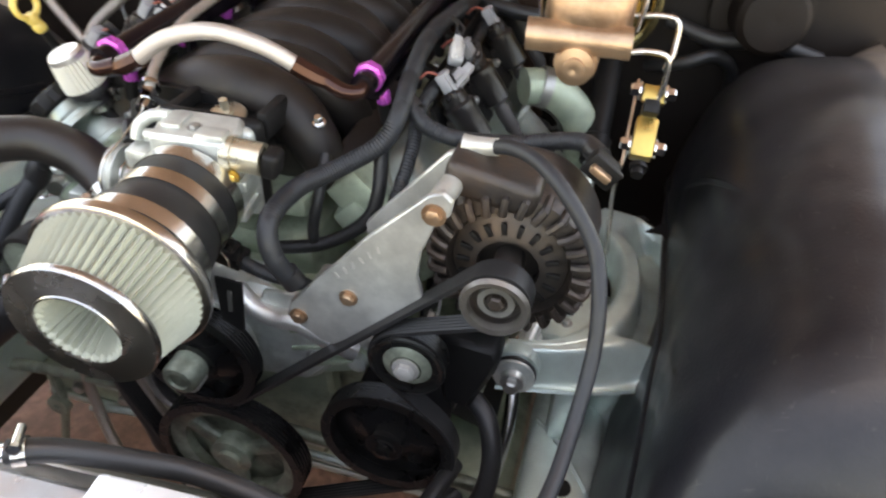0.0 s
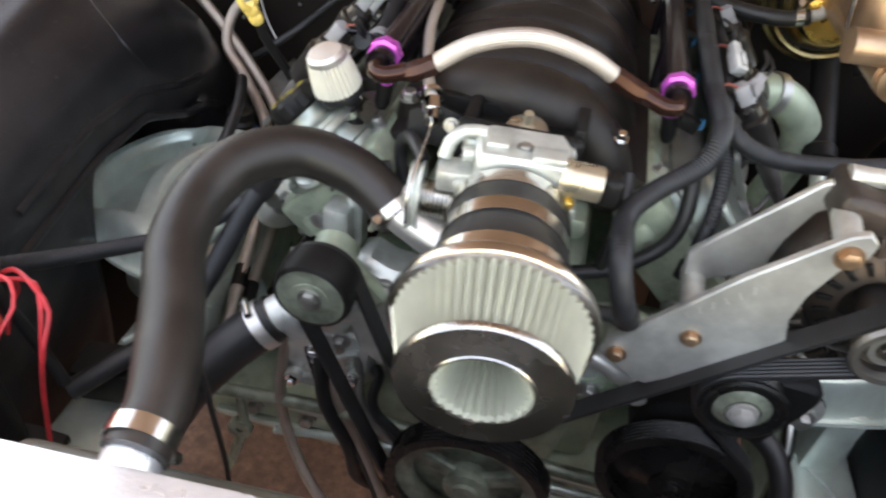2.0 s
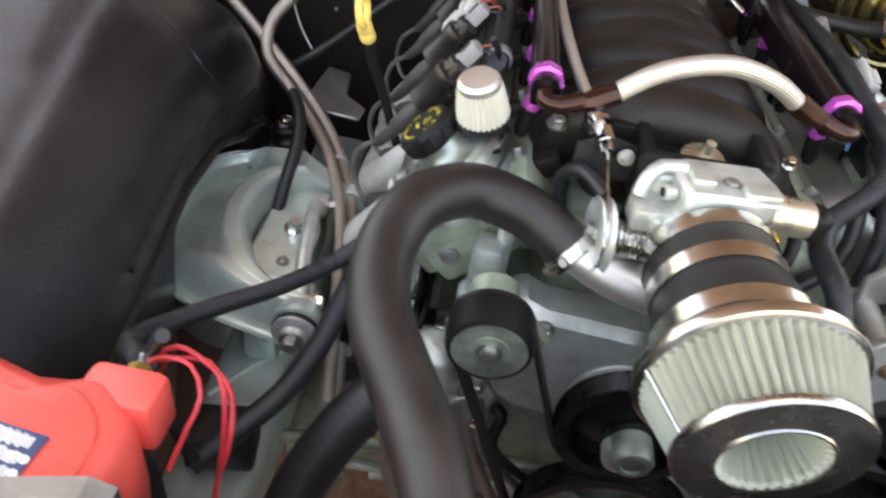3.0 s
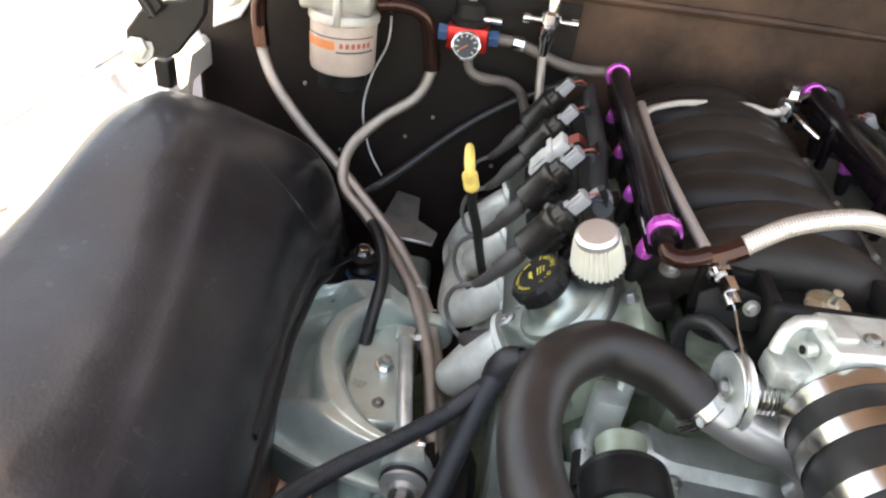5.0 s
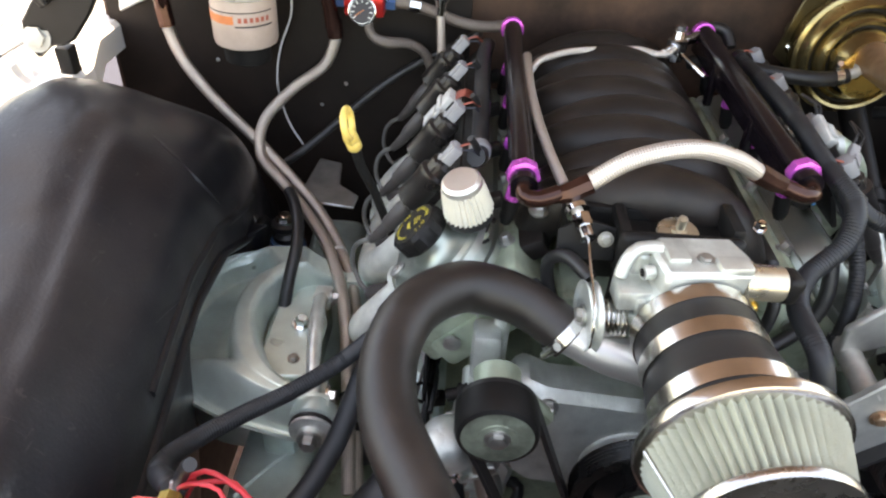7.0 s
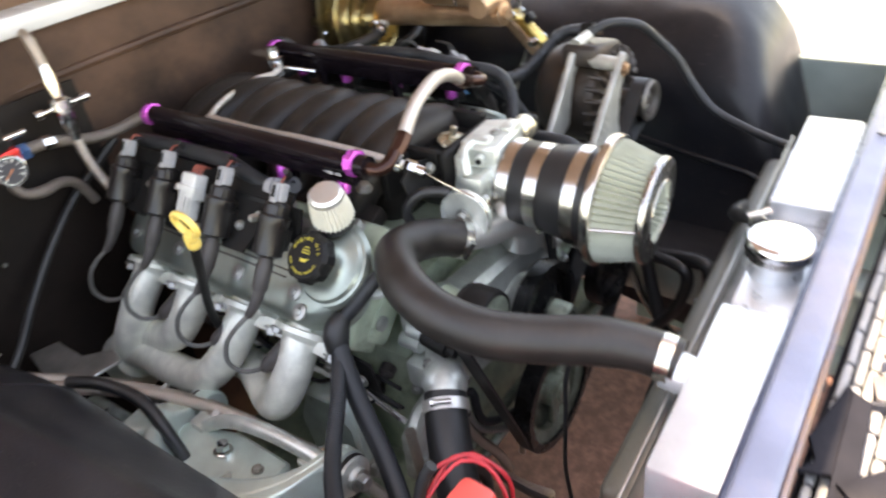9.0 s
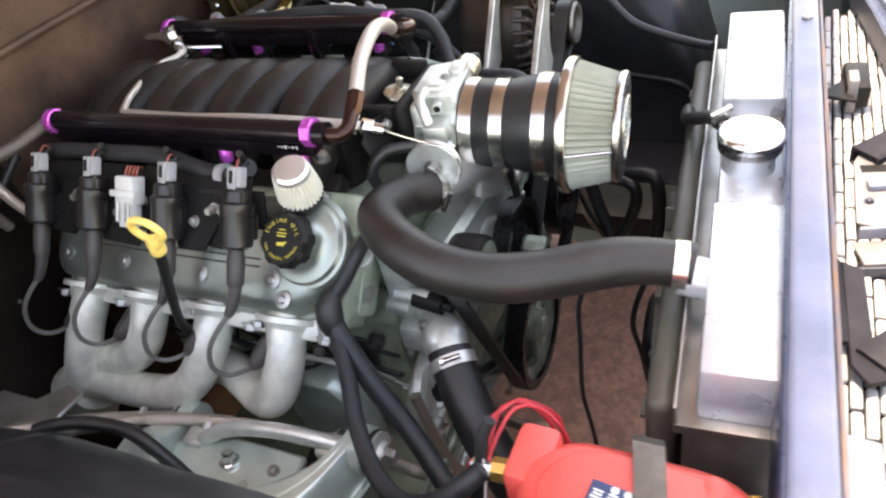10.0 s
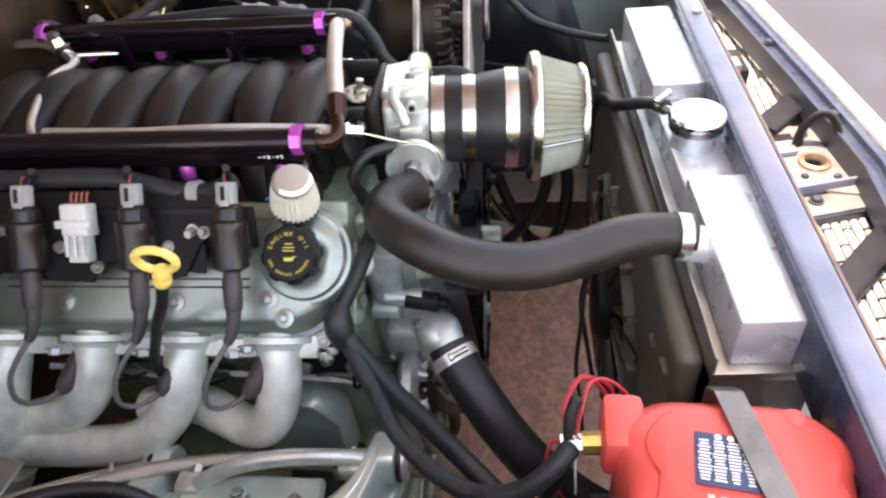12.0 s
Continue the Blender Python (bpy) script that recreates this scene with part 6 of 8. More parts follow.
def belt_line():
    segs, n = [], len(WHEELS)
    for i in range(n):
        _, c0, r0, d0 = WHEELS[i]
        _, c1, r1, d1 = WHEELS[(i + 1) % n]
        D = Vector(c1) - Vector(c0)
        phi = math.atan2(D.y, D.x) - math.asin((d1 * r1 - d0 * r0) / D.length)
        nl = Vector((-math.sin(phi), math.cos(phi)))
        segs.append((Vector(c0) - nl * d0 * r0, Vector(c1) - nl * d1 * r1))
    pts = []
    for i in range(n):
        _, c, r, d = WHEELS[i]
        a = segs[i - 1][1] - Vector(c)
        b = segs[i][0] - Vector(c)
        w0, w1 = math.atan2(a.y, a.x), math.atan2(b.y, b.x)
        turn = (w1 - w0) * d % (2 * math.pi)
        if turn > 5.2:
            turn = 0.0
        k = max(2, int(turn / 0.15))
        for j in range(k + 1):
            w = w0 + d * turn * j / k
            pts.append(Vector(c) + Vector((math.cos(w), math.sin(w))) * r)
    return pts


bl = belt_line()
g = Geo()
vs, fs, m_ = [], [], len(bl)
for i, q in enumerate(bl):
    t = (bl[(i + 1) % m_] - bl[i - 1]).normalized()
    nn = Vector((-t.y, t.x))
    for dn, dy in ((-0.002, -0.011), (0.002, -0.011), (0.002, 0.011), (-0.002, 0.011)):
        vs.append((q.x + nn.x * dn, BY + dy, q.y + nn.y * dn))
for i in range(m_):
    for j in range(4):
        a, b = i * 4 + j, i * 4 + (j + 1) % 4
        i2 = (i + 1) % m_
        fs.append((a, b, i2 * 4 + (j + 1) % 4, i2 * 4 + j))
belt = thing("serpentine_belt", "black ribbed serpentine belt over the pulleys", "belt", at=(0.1, BY, 0.6))
part("belt_back", g.add(vs, fs), RUBBER, belt, sharp=50)
for row in range(5):
    vs2, fs2 = [], []
    for i, q in enumerate(bl):
        t = (bl[(i + 1) % m_] - bl[i - 1]).normalized()
        nn = Vector((-t.y, t.x))
        y0 = BY - 0.0088 + 0.0044 * row
        for dn, dy in ((0.0015, -0.0017), (0.0034, 0.0), (0.0015, 0.0017)):
            vs2.append((q.x + nn.x * dn, y0 + dy, q.y + nn.y * dn))
    for i in range(m_):
        for j in range(3):
            a, b = i * 3 + j, i * 3 + (j + 1) % 3
            i2 = (i + 1) % m_
            fs2.append((a, b, i2 * 3 + (j + 1) % 3, i2 * 3 + j))
    part("belt_rib", Geo().add(vs2, fs2), RUBBER, belt, sharp=20)


def grooved(r, w=0.024, wall=0.014):
    prof = [(r - wall, -w / 2), (r - 0.002, -w / 2)]
    for k in range(6):
        y = -w / 2 + 0.002 + (w - 0.004) * k / 5
        prof += [(r - 0.0022, y), (r - 0.0042, y + 0.0018)]
    return prof + [(r - 0.002, w / 2), (r - wall, w / 2)]


def pulley(name, c, r, label, hub, face, group="pulleys", bolt=None):
    ob = thing(name, label, "pulley", group, at=(c[0], BY, c[1]))
    part("rim", Geo().ring(grooved(r), (c[0], BY, c[1]), (0, -1, 0), 48), face, ob)
    part("dish", Geo().lathe([(r - 0.012, -0.004), (r - 0.018, -0.002), (hub + 0.012, 0.002), (hub, 0.010), (hub, 0.016), (0, 0.016)], (c[0], BY, c[1]), (0, -1, 0), 40), face, ob)
    part("center_bolt", Geo().bolt((c[0], BY - 0.016, c[1]), (0, -1, 0), 0.009, 0.010), bolt or ZINC, ob)
    return ob


GLOSSBLACK = mat("gloss_black_pulley", (0.008, 0.008, 0.008), 0.28, second=(0.016, 0.015, 0.014), cover=0.3, spec=0.35)
GRIMYGREEN = mat("oily_grey_green_iron", (0.33, 0.38, 0.30), 0.42, 0.4, bump=0.4, second=(0.05, 0.048, 0.038), cover=0.45)
pulley("power_steering_pulley", (0.232, 0.560), 0.080, "large black power steering pulley", 0.022, GLOSSBLACK, bolt=GLOSSBLACK)
ip = pulley("idler_pulley", (0.257, 0.700), 0.040, "black idler pulley with a silver bolt", 0.016, GLOSSBLACK, bolt=PALEBOLT)
part("bearing_ring", Geo().ring([(0.010, 0.010), (0.017, 0.012), (0.027, 0.0065), (0.0285, 0.0095), (0.0265, 0.0105), (0.017, 0.0155), (0.010, 0.017)], (0.257, BY, 0.700), (0, -1, 0), 36), GRIMYGREEN, ip, "grey-green recessed pulley face")
part("rim_lip", Geo().ring([(0.0275, 0.004), (0.0395, 0.010), (0.0395, 0.013), (0.037, 0.0145), (0.0285, 0.010)], (0.257, BY, 0.700), (0, -1, 0), 40), GLOSSBLACK, ip)
wpp = pulley("water_pump_pulley", (0.004, 0.622), 0.076, "black water pump pulley behind the filter", 0.03, GLOSSBLACK)
part("hub_cap", Geo().lathe([(0.021, 0), (0.021, 0.028), (0.018, 0.032), (0.012, 0.033), (0.011, 0.030), (0, 0.030)], (0.004, BY - 0.012, 0.622), (0, -1, 0), 28), GRIMYGREEN, wpp, "worn steel hub nose")
cp = thing("crankshaft_pulley", "grimy crankshaft balancer pulley with open spokes", "pulley", "pulleys", at=(0.022, BY, 0.446))
part("rim", Geo().ring(grooved(0.102, 0.03), (0.022, BY, 0.446), (0, -1, 0), 56), GLOSSBLACK, cp)
part("inner_ring", Geo().ring([(0.070, -0.01), (0.088, -0.01), (0.088, 0.008), (0.070, 0.004)], (0.022, BY, 0.446), (0, -1, 0), 48), GRIMYGREEN, cp)
for k in range(3):
    w = 2 * math.pi * k / 3 + 0.5
    part("spoke", Geo().box((0.06, 0.012, 0.022), pose(0.022 + 0.048 * math.cos(w), BY + 0.002, 0.446 + 0.048 * math.sin(w), 0, -math.degrees(w), 0), 0.004), GRIMYGREEN, cp)
part("hub", Geo().lathe([(0.028, -0.01), (0.028, 0.012), (0.016, 0.014), (0.016, 0.02), (0, 0.02)], (0.022, BY, 0.446), (0, -1, 0), 32), GRIMYGREEN, cp)
part("back_plate", Geo().lathe([(0.088, -0.020), (0.088, -0.014), (0.030, -0.012), (0, -0.012)], (0.022, BY, 0.446), (0, -1, 0), 44), GRIMYGREEN, cp)
tp = thing("belt_tensioner", "black ribbed tensioner pulley on an arm", "belt tensioner", at=(-0.155, BY, 0.73))
part("pulley", Geo().ring([(0.033, -0.012), (0.040, -0.010), (0.040, 0.016), (0.038, 0.022), (0.034, 0.024)], (-0.155, BY - 0.006, 0.730), (0, -1, 0), 44), PLASTIC, tp)
part("pulley_face", Geo().lathe([(0.034, 0.023), (0.031, 0.018), (0.020, 0.016), (0.018, 0.024), (0.012, 0.024), (0.011, 0.020), (0, 0.020)], (-0.155, BY - 0.006, 0.730), (0, -1, 0), 40), GRIMYGREEN, tp, "oily grey-green pulley face")
for k in range(18):
    w = 2 * math.pi * k / 18
    part("face_rib", Geo().box((0.014, 0.006, 0.003), pose(-0.155 + 0.0265 * math.cos(w), BY - 0.026, 0.730 + 0.0265 * math.sin(w), 0, -math.degrees(w), 0), 0.001), GRIMYGREEN, tp)
part("bolt", Geo().bolt((-0.155, BY - 0.030, 0.730), (0, -1, 0), 0.008, 0.007), ZINC, tp)
part("housing", Geo().tube([(-0.155, BY + 0.012, 0.730), (-0.155, -0.112, 0.735)], [0.020, 0.024], 32, raw=True), ALUBLOCK, tp)
part("arm", Geo().slab([(-0.016, -0.012), (0.05, -0.05), (0.062, -0.03), (0.012, 0.022), (-0.012, 0.016)], 0.016, pose(-0.155, -0.122, 0.730, 90, 0, 0), 0.004), ALUBLOCK, tp)

MOUNT = [(0.28, 0.705), (0.345, 0.7), (0.352, 0.685), (0.346, 0.661), (0.322, 0.599), (0.29, 0.603)]
ps = thing("power_steering_pump", "black power steering pump behind its pulley", "steering pump", at=(0.25, -0.08, 0.55))
part("pump_body", Geo().lathe([(0.05, 0), (0.058, 0.01), (0.058, 0.06), (0.04, 0.07), (0.02, 0.075)], (0.245, -0.06, 0.58), (0, -1, 0), 32), PLASTIC, ps)
part("mount", Geo().slab(MOUNT, 0.04, pose(0, -0.085, 0, 90, 0, 0), 0.006), PLASTIC, ps, "black angular pump bracket")
part("pump_hose", Geo().tube([(0.30, -0.09, 0.60), (0.345, -0.12, 0.585), (0.36, -0.16, 0.53), (0.33, -0.20, 0.44), (0.30, -0.24, 0.36)], 0.012, 16), RUBBER, ps)
solo("steering_line", Geo().tube([(0.365, -0.06, 0.60), (0.368, -0.10, 0.55), (0.36, -0.14, 0.48), (0.35, -0.18, 0.40), (0.33, -0.26, 0.33)], 0.0085, 14), STEEL, "silver metal steering line beside the frame", "steering line")

# ---- alternator ----
AC = (0.337, 0.806)
alt = thing("alternator", "large weathered alternator with rusty cooling fins", "alternator", at=(AC[0], -0.06, AC[1]))
part("case", Geo().lathe([(0.058, 0.02), (0.072, 0.03), (0.078, 0.045), (0.078, 0.115), (0.074, 0.118)], (AC[0], 0.02, AC[1]), (0, -1, 0), 56), ALTCASE, alt)
part("front_ring", Geo().ring([(0.056, 0.0), (0.078, -0.004), (0.080, 0.004), (0.076, 0.014), (0.060, 0.018), (0.056, 0.012)], (AC[0], -0.095, AC[1]), (0, -1, 0), 56), ALTCASE, alt)
for k in range(26):
    w = 2 * math.pi * k / 26
    part("rim_fin", Geo().tube([(AC[0] + 0.079 * math.cos(w), -0.098, AC[1] + 0.079 * math.sin(w)), (AC[0] + 0.075 * math.cos(w), -0.116, AC[1] + 0.075 * math.sin(w)), (AC[0] + 0.060 * math.cos(w + 0.05), -0.118, AC[1] + 0.060 * math.sin(w + 0.05))], 0.0042, 8, 0.006), ALTCASE, alt)
part("front_disc", Geo().ring([(0.030, 0.0), (0.054, -0.002), (0.055, 0.004), (0.040, 0.012), (0.030, 0.014)], (AC[0], -0.102, AC[1]), (0, -1, 0), 48), ALTCASE, alt, "rust-brown front plate")
for k in range(18):
    w = 2 * math.pi * k / 18
    part("disc_slot", Geo().box((0.013, 0.004, 0.005), pose(AC[0] + 0.043 * math.cos(w), -0.1145, AC[1] + 0.043 * math.sin(w), 0, -math.degrees(w), 0), 0.001), PLASTIC, alt, "dark vent slot")
part("shaft", Geo().tube([(AC[0], -0.10, AC[1]), (AC[0], BY + 0.008, AC[1])], 0.015, 20, raw=True), ALTCASE, alt)
apu = part("pulley", Geo().ring(grooved(0.030, 0.026, 0.0055), (AC[0], BY, AC[1]), (0, -1, 0), 40), GRIMYSTEEL, alt, "worn steel ribbed pulley")
part("pulley_lip", Geo().ring([(0.0235, 0.000), (0.031, 0.002), (0.0325, 0.005), (0.030, 0.009), (0.0245, 0.008)], (AC[0], BY - 0.010, AC[1]), (0, -1, 0), 40), GRIMYSTEEL, apu, "worn steel pulley lip")
part("pulley_recess", Geo().lathe([(0.0250, 0.006), (0.0240, -0.008), (0.018, -0.010), (0.017, -0.007), (0, -0.007)], (AC[0], BY - 0.010, AC[1]), (0, -1, 0), 36, None, False), ALTCASE, apu)
part("hub_ring", Geo().ring([(0.011, -0.008), (0.0175, -0.008), (0.0168, -0.001), (0.011, -0.001)], (AC[0], BY - 0.010, AC[1]), (0, -1, 0), 32), ZINC, apu)
part("shaft_nut", Geo().bolt((AC[0], BY - 0.002, AC[1]), (0, -1, 0), 0.0075, 0.011), ALTCASE, apu)
part("top_lug", Geo().box((0.088, 0.062, 0.034), pose(0.313, -0.084, 0.884, 0, 10, 0), 0.009, 3), ALTCASE, alt)
part("output_post", Geo().box((0.030, 0.022, 0.020), pose(0.404, -0.036, 0.884, 0, 34, 0), 0.003).box((0.034, 0.006, 0.024), pose(0.404, -0.046, 0.884, 0, 34, 0), 0.002), PLASTIC, alt)
part("copper_winding", Geo().box((0.022, 0.012, 0.008), pose(0.403, -0.050, 0.885, 0, 34, 0), 0.002), RUSTY, alt, "copper-orange winding")

ab = thing("alternator_bracket", "raw aluminium two-plate alternator bracket", "bracket", at=(0.2, -0.12, 0.75))
PL = [(0.2687, 0.896), (0.2814, 0.902), (0.2902, 0.894), (0.2882, 0.880), (0.2745, 0.864), (0.2628, 0.832), (0.2599, 0.803), (0.2657, 0.782), (0.2618, 0.760), (0.171, 0.687), (0.1593, 0.689), (0.1211, 0.715), (0.127, 0.735), (0.212, 0.838)]
part("front_plate", Geo().slab(PL, 0.009, pose(0, -0.146, 0, 90, 0, 0), 0.0015), PLATE, ab)
PR = [(0.2638, 0.893), (0.2794, 0.902), (0.3048, 0.897), (0.298, 0.888), (0.2687, 0.864), (0.256, 0.830), (0.2491, 0.79), (0.1856, 0.758), (0.1817, 0.795)]
part("rear_plate", Geo().slab(PR, 0.009, pose(0, -0.070, 0, 90, 0, 0), 0.0015), PLATE, ab)
for x, z, r in ((0.2745, 0.879, 0.0072), (0.192, 0.761, 0.0062), (0.136, 0.720, 0.0062)):
    bo = part("bolt", Geo().bolt((x, -0.1465 - 0.009, z), (0, -1, 0), r, 0.007), RUSTY, ab, "rusty hex bolt")
part("spacer", Geo().tube([(0.2745, -0.146, 0.884), (0.282, -0.079, 0.884)], 0.011, 18, raw=True), PLATE, ab)
part("spacer", Geo().tube([(0.192, -0.146, 0.762), (0.198, -0.05, 0.762)], 0.012, 18, raw=True), PLATE, ab)
part("spacer", Geo().tube([(0.136, -0.146, 0.718), (0.140, -0.08, 0.718)], 0.012, 18, raw=True), PLATE, ab)
for k in range(6):
    part("scribed_bar", Geo().box((0.0022, 0.0004, 0.0075), pose(0.181 + 0.0085 * k, -0.1553, 0.786 + 0.0083 * k, 0, -40 + 14 * (k % 3), 0), 0), SATIN, ab, "scratched marking")

# ---- wiring ----
def loom(pts, r, label, cat="wiring loom", name="wiring_loom"):
    ob = thing(name, label, cat, at=tuple(pts[len(pts) // 2]))
    part("sleeve", Geo().tube(pts, r, 14, ribs=(0.0036, 0.0007)), LOOM, ob)
    for a, b in ((pts[0], pts[1]), (pts[-1], pts[-2])):
        a, b = Vector(a), Vector(b)
        d = (b - a).normalized()
        part("tape_wrap", Geo().tube([tuple(a - d * 0.002), tuple(a + d * 0.016)], r + 0.0012, 14, raw=True), RUBBER, ob, "black tape wrapped round the end")
    return ob


loom([(0.185, 0.40, 0.885), (0.180, 0.28, 0.897), (0.176, 0.16, 0.905), (0.182, 0.067, 0.893), (0.190, 0.011, 0.884), (0.180, -0.018, 0.857), (0.140, -0.046, 0.833), (0.115, -0.093, 0.832), (0.113, -0.150, 0.830), (0.122, -0.165, 0.80), (0.135, -0.155, 0.765)], 0.0105, "grey corrugated wiring loom along the fuel rail")
loom([(0.190, 0.03, 0.885), (0.215, 0.014, 0.868), (0.253, 0.010, 0.860), (0.314, 0.010, 0.866), (0.363, 0.008, 0.880), (0.386, -0.002, 0.886), (0.40, -0.022, 0.886)], 0.0095, "grey corrugated wiring loom to the alternator")
loom([(0.205, 0.36, 0.865), (0.212, 0.24, 0.868), (0.205, 0.12, 0.872), (0.20, 0.05, 0.868), (0.205, 0.0, 0.84), (0.20, -0.04, 0.80), (0.19, -0.06, 0.75)], 0.008, "grey corrugated loom beside the coils")
cl = thing("wiring_loom", "thick black wiring loom between rail and coils", "wiring loom", at=(-0.185, 0.2, 0.88))
part("sleeve", Geo().tube([(-0.178, 0.42, 0.872), (-0.183, 0.363, 0.880), (-0.185, 0.30, 0.882), (-0.185, 0.24, 0.883), (-0.185, 0.192, 0.881), (-0.185, 0.152, 0.868), (-0.185, 0.118, 0.860), (-0.186, 0.090, 0.864), (-0.190, 0.066, 0.878)], 0.0105, 18), LOOM, cl)
part("clip", Geo().tube([(-0.185, 0.118, 0.860), (-0.1855, 0.106, 0.8615)], 0.0135, 20, raw=True), GREYCLIP, cl, "grey plastic loom clip")
for k in range(3):
    part("branch", Geo().tube([(-0.187, 0.075 + 0.108 * k, 0.876), (-0.192, 0.066 + 0.108 * k, 0.893), (-0.198, 0.062 + 0.108 * k, 0.902)], 0.004, 10), RUBBER, cl)
solo("black_hose", Geo().tube([(0.175, -0.01, 0.845), (0.178, -0.03, 0.80), (0.165, -0.04, 0.765), (0.12, -0.055, 0.735), (0.06, -0.07, 0.725)], 0.008, 12), RUBBER, "black rubber hose below the loom", "hose")
solo("vacuum_hose", Geo().tube([(0.115, -0.02, 0.83), (0.118, -0.05, 0.80), (0.112, -0.06, 0.76), (0.11, -0.055, 0.73)], 0.0065, 12), RUBBER, "thin black vacuum hose", "vacuum hose")
al = thing("alternator_cable", "thick black alternator charging cable", "cable", at=(0.42, -0.2, 0.75))
part("cable", Geo().tube([(0.305, -0.078, 0.905), (0.330, -0.090, 0.918), (0.358, -0.108, 0.920), (0.390, -0.135, 0.908), (0.420, -0.155, 0.876), (0.432, -0.182, 0.845), (0.436, -0.206, 0.807), (0.432, -0.244, 0.768), (0.424, -0.295, 0.748), (0.408, -0.345, 0.740), (0.385, -0.375, 0.745)], 0.0068, 14), LOOM, al)
part("cable_lug", Geo().tube([(0.285, -0.076, 0.905), (0.300, -0.077, 0.9065), (0.318, -0.083, 0.912)], [0.010, 0.009, 0.008], 12), PLATE, al, "silver foil-wrapped cable end")

CJ = (-0.268, -0.038, 0.737)
c1 = thing("battery_cable", "grey corrugated battery cable across the frame", "battery cable", "battery cables", at=(-0.3, -0.12, 0.62))
part("sleeve", Geo().tube([CJ, (-0.283, -0.060, 0.712), (-0.300, -0.092, 0.672), (-0.318, -0.132, 0.632), (-0.345, -0.175, 0.60), (-0.378, -0.215, 0.585), (-0.41, -0.25, 0.57)], 0.0120, 16), LOOM, c1)
c2 = thing("battery_cable", "grey corrugated battery cable rising to the terminal", "battery cable", "battery cables", at=(-0.4, -0.18, 0.68))
part("sleeve", Geo().tube([(-0.275, -0.046, 0.725), (-0.318, -0.078, 0.700), (-0.362, -0.108, 0.685), (-0.405, -0.150, 0.690), (-0.435, -0.195, 0.705), (-0.443, -0.235, 0.728), (-0.432, -0.264, 0.750), (-0.415, -0.279, 0.758)], 0.0095, 14, ribs=(0.0032, 0.0006)), LOOM, c2)
cg = thing("cable_tape", "black taped cable joint at the cylinder head", "cable joint", at=CJ)
part("tape", Geo().tube([(-0.250, -0.040, 0.757), (-0.262, -0.038, 0.747), (-0.270, -0.040, 0.735), (-0.276, -0.046, 0.722)], [0.010, 0.0155, 0.016, 0.0125], 12, 0.005), RUBBER, cg)
solo("straight_hose", Geo().tube([(-0.258, -0.036, 0.748), (-0.238, -0.052, 0.768), (-0.210, -0.066, 0.793), (-0.160, -0.070, 0.802), (-0.12, -0.05, 0.80)], 0.0085, 16), LOOM, "smooth dark grey hose behind the radiator hose", "hose")

# ---- battery ----
bat = thing("battery", "bright red topped car battery with side terminal", "battery", at=(-0.50, -0.40, 0.59))
part("case", Geo().box((0.235, 0.172, 0.13), pose(-0.503, -0.402, 0.655, 0, 0, -2), 0.022, 4), PLASTIC, bat, "black battery case")
SC = []
for k in range(96):
    w = 2 * math.pi * k / 96
    c, q = math.cos(w), math.sin(w)
    x = 0.120 * abs(c) ** 0.32 * (1 if c >= 0 else -1)
    y = 0.090 * abs(q) ** 0.32 * (1 if q >= 0 else -1)
    pinch = 0.017 * (0.5 - 0.5 * math.cos(2 * math.pi * (x + 0.12) / 0.08)) ** 0.7
    SC.append((x, y * (1.02 - (0.017 - pinch) / 0.09)))
part("lid", Geo().slab(SC, -0.112, pose(-0.503, -0.403, 0.7905, 0, 0, -2), 0.012), RED, bat, "bright red scalloped lid", sharp=70)
part("raised_deck", Geo().slab([(a * 0.90, b * 0.80) for a, b in SC], 0.0045, pose(-0.505, -0.405, 0.790, 0, 0, -2), 0.002), RED, bat, "raised scalloped deck of the lid", sharp=70)
part("vent_knob", Geo().lathe([(0.009, 0), (0.009, 0.004), (0.006, 0.006), (0, 0.006)], (-0.405, -0.455, 0.7895), (0, 0, 1), 20), RED, bat)
part("terminal_block", Geo().box((0.055, 0.036, 0.05), pose(-0.405, -0.322, 0.762, 0, 0, -2), 0.008), RED, bat)
te = part("terminal", Geo().tube([(-0.411, -0.305, 0.758), (-0.4115, -0.288, 0.757)], 0.0105, 8, raw=True), BRASS, bat, "brass side terminal")
part("terminal_nut", Geo().tube([(-0.4115, -0.288, 0.757), (-0.412, -0.270, 0.756)], 0.0082, 6, raw=True), CHROME, te)
LBM = pose(-0.4475, -0.394, 0.7962, 0, 0, -8)
lb = part("label", Geo().box((0.046, 0.047, 0.0010), LBM, 0.0002), NAVY, bat, "navy and white printed label")
rnd = random.Random(4)
for k in range(13):
    for r in range(4):
        ln = rnd.uniform(0.0065, 0.0104) * (1.0 if k < 9 or r < 2 else 0.6)
        part("print_bar", Geo().box((0.0015, ln, 0.0005), LBM @ pose(0.0155 - 0.0028 * k, 0.0165 - 0.0110 * r, 0.0006), 0), PAPER, lb)
for k in range(3):
    part("print_symbol", Geo().lathe([(0.0028, 0), (0.0028, 0.0004), (0, 0.0004)], tuple(LBM @ Vector((0.0197, 0.006 - 0.0095 * k, 0.0006))), (0, 0, 1), 18), PAPER, lb)
for k in range(3):
    part("print_bar", Geo().box((0.020 - 0.004 * k, 0.005, 0.0006), LBM @ pose(-0.040 + 0.001 * k, 0.012 - 0.009 * k, 0.0002, 0, 0, 6), 0), mat("pale_print", (0.85, 0.45, 0.35), 0.45), bat, "pale printed lettering bar")
st = thing("battery_strap", "grey steel strap clamped over the battery", "strap", at=(-0.5, -0.42, 0.79))
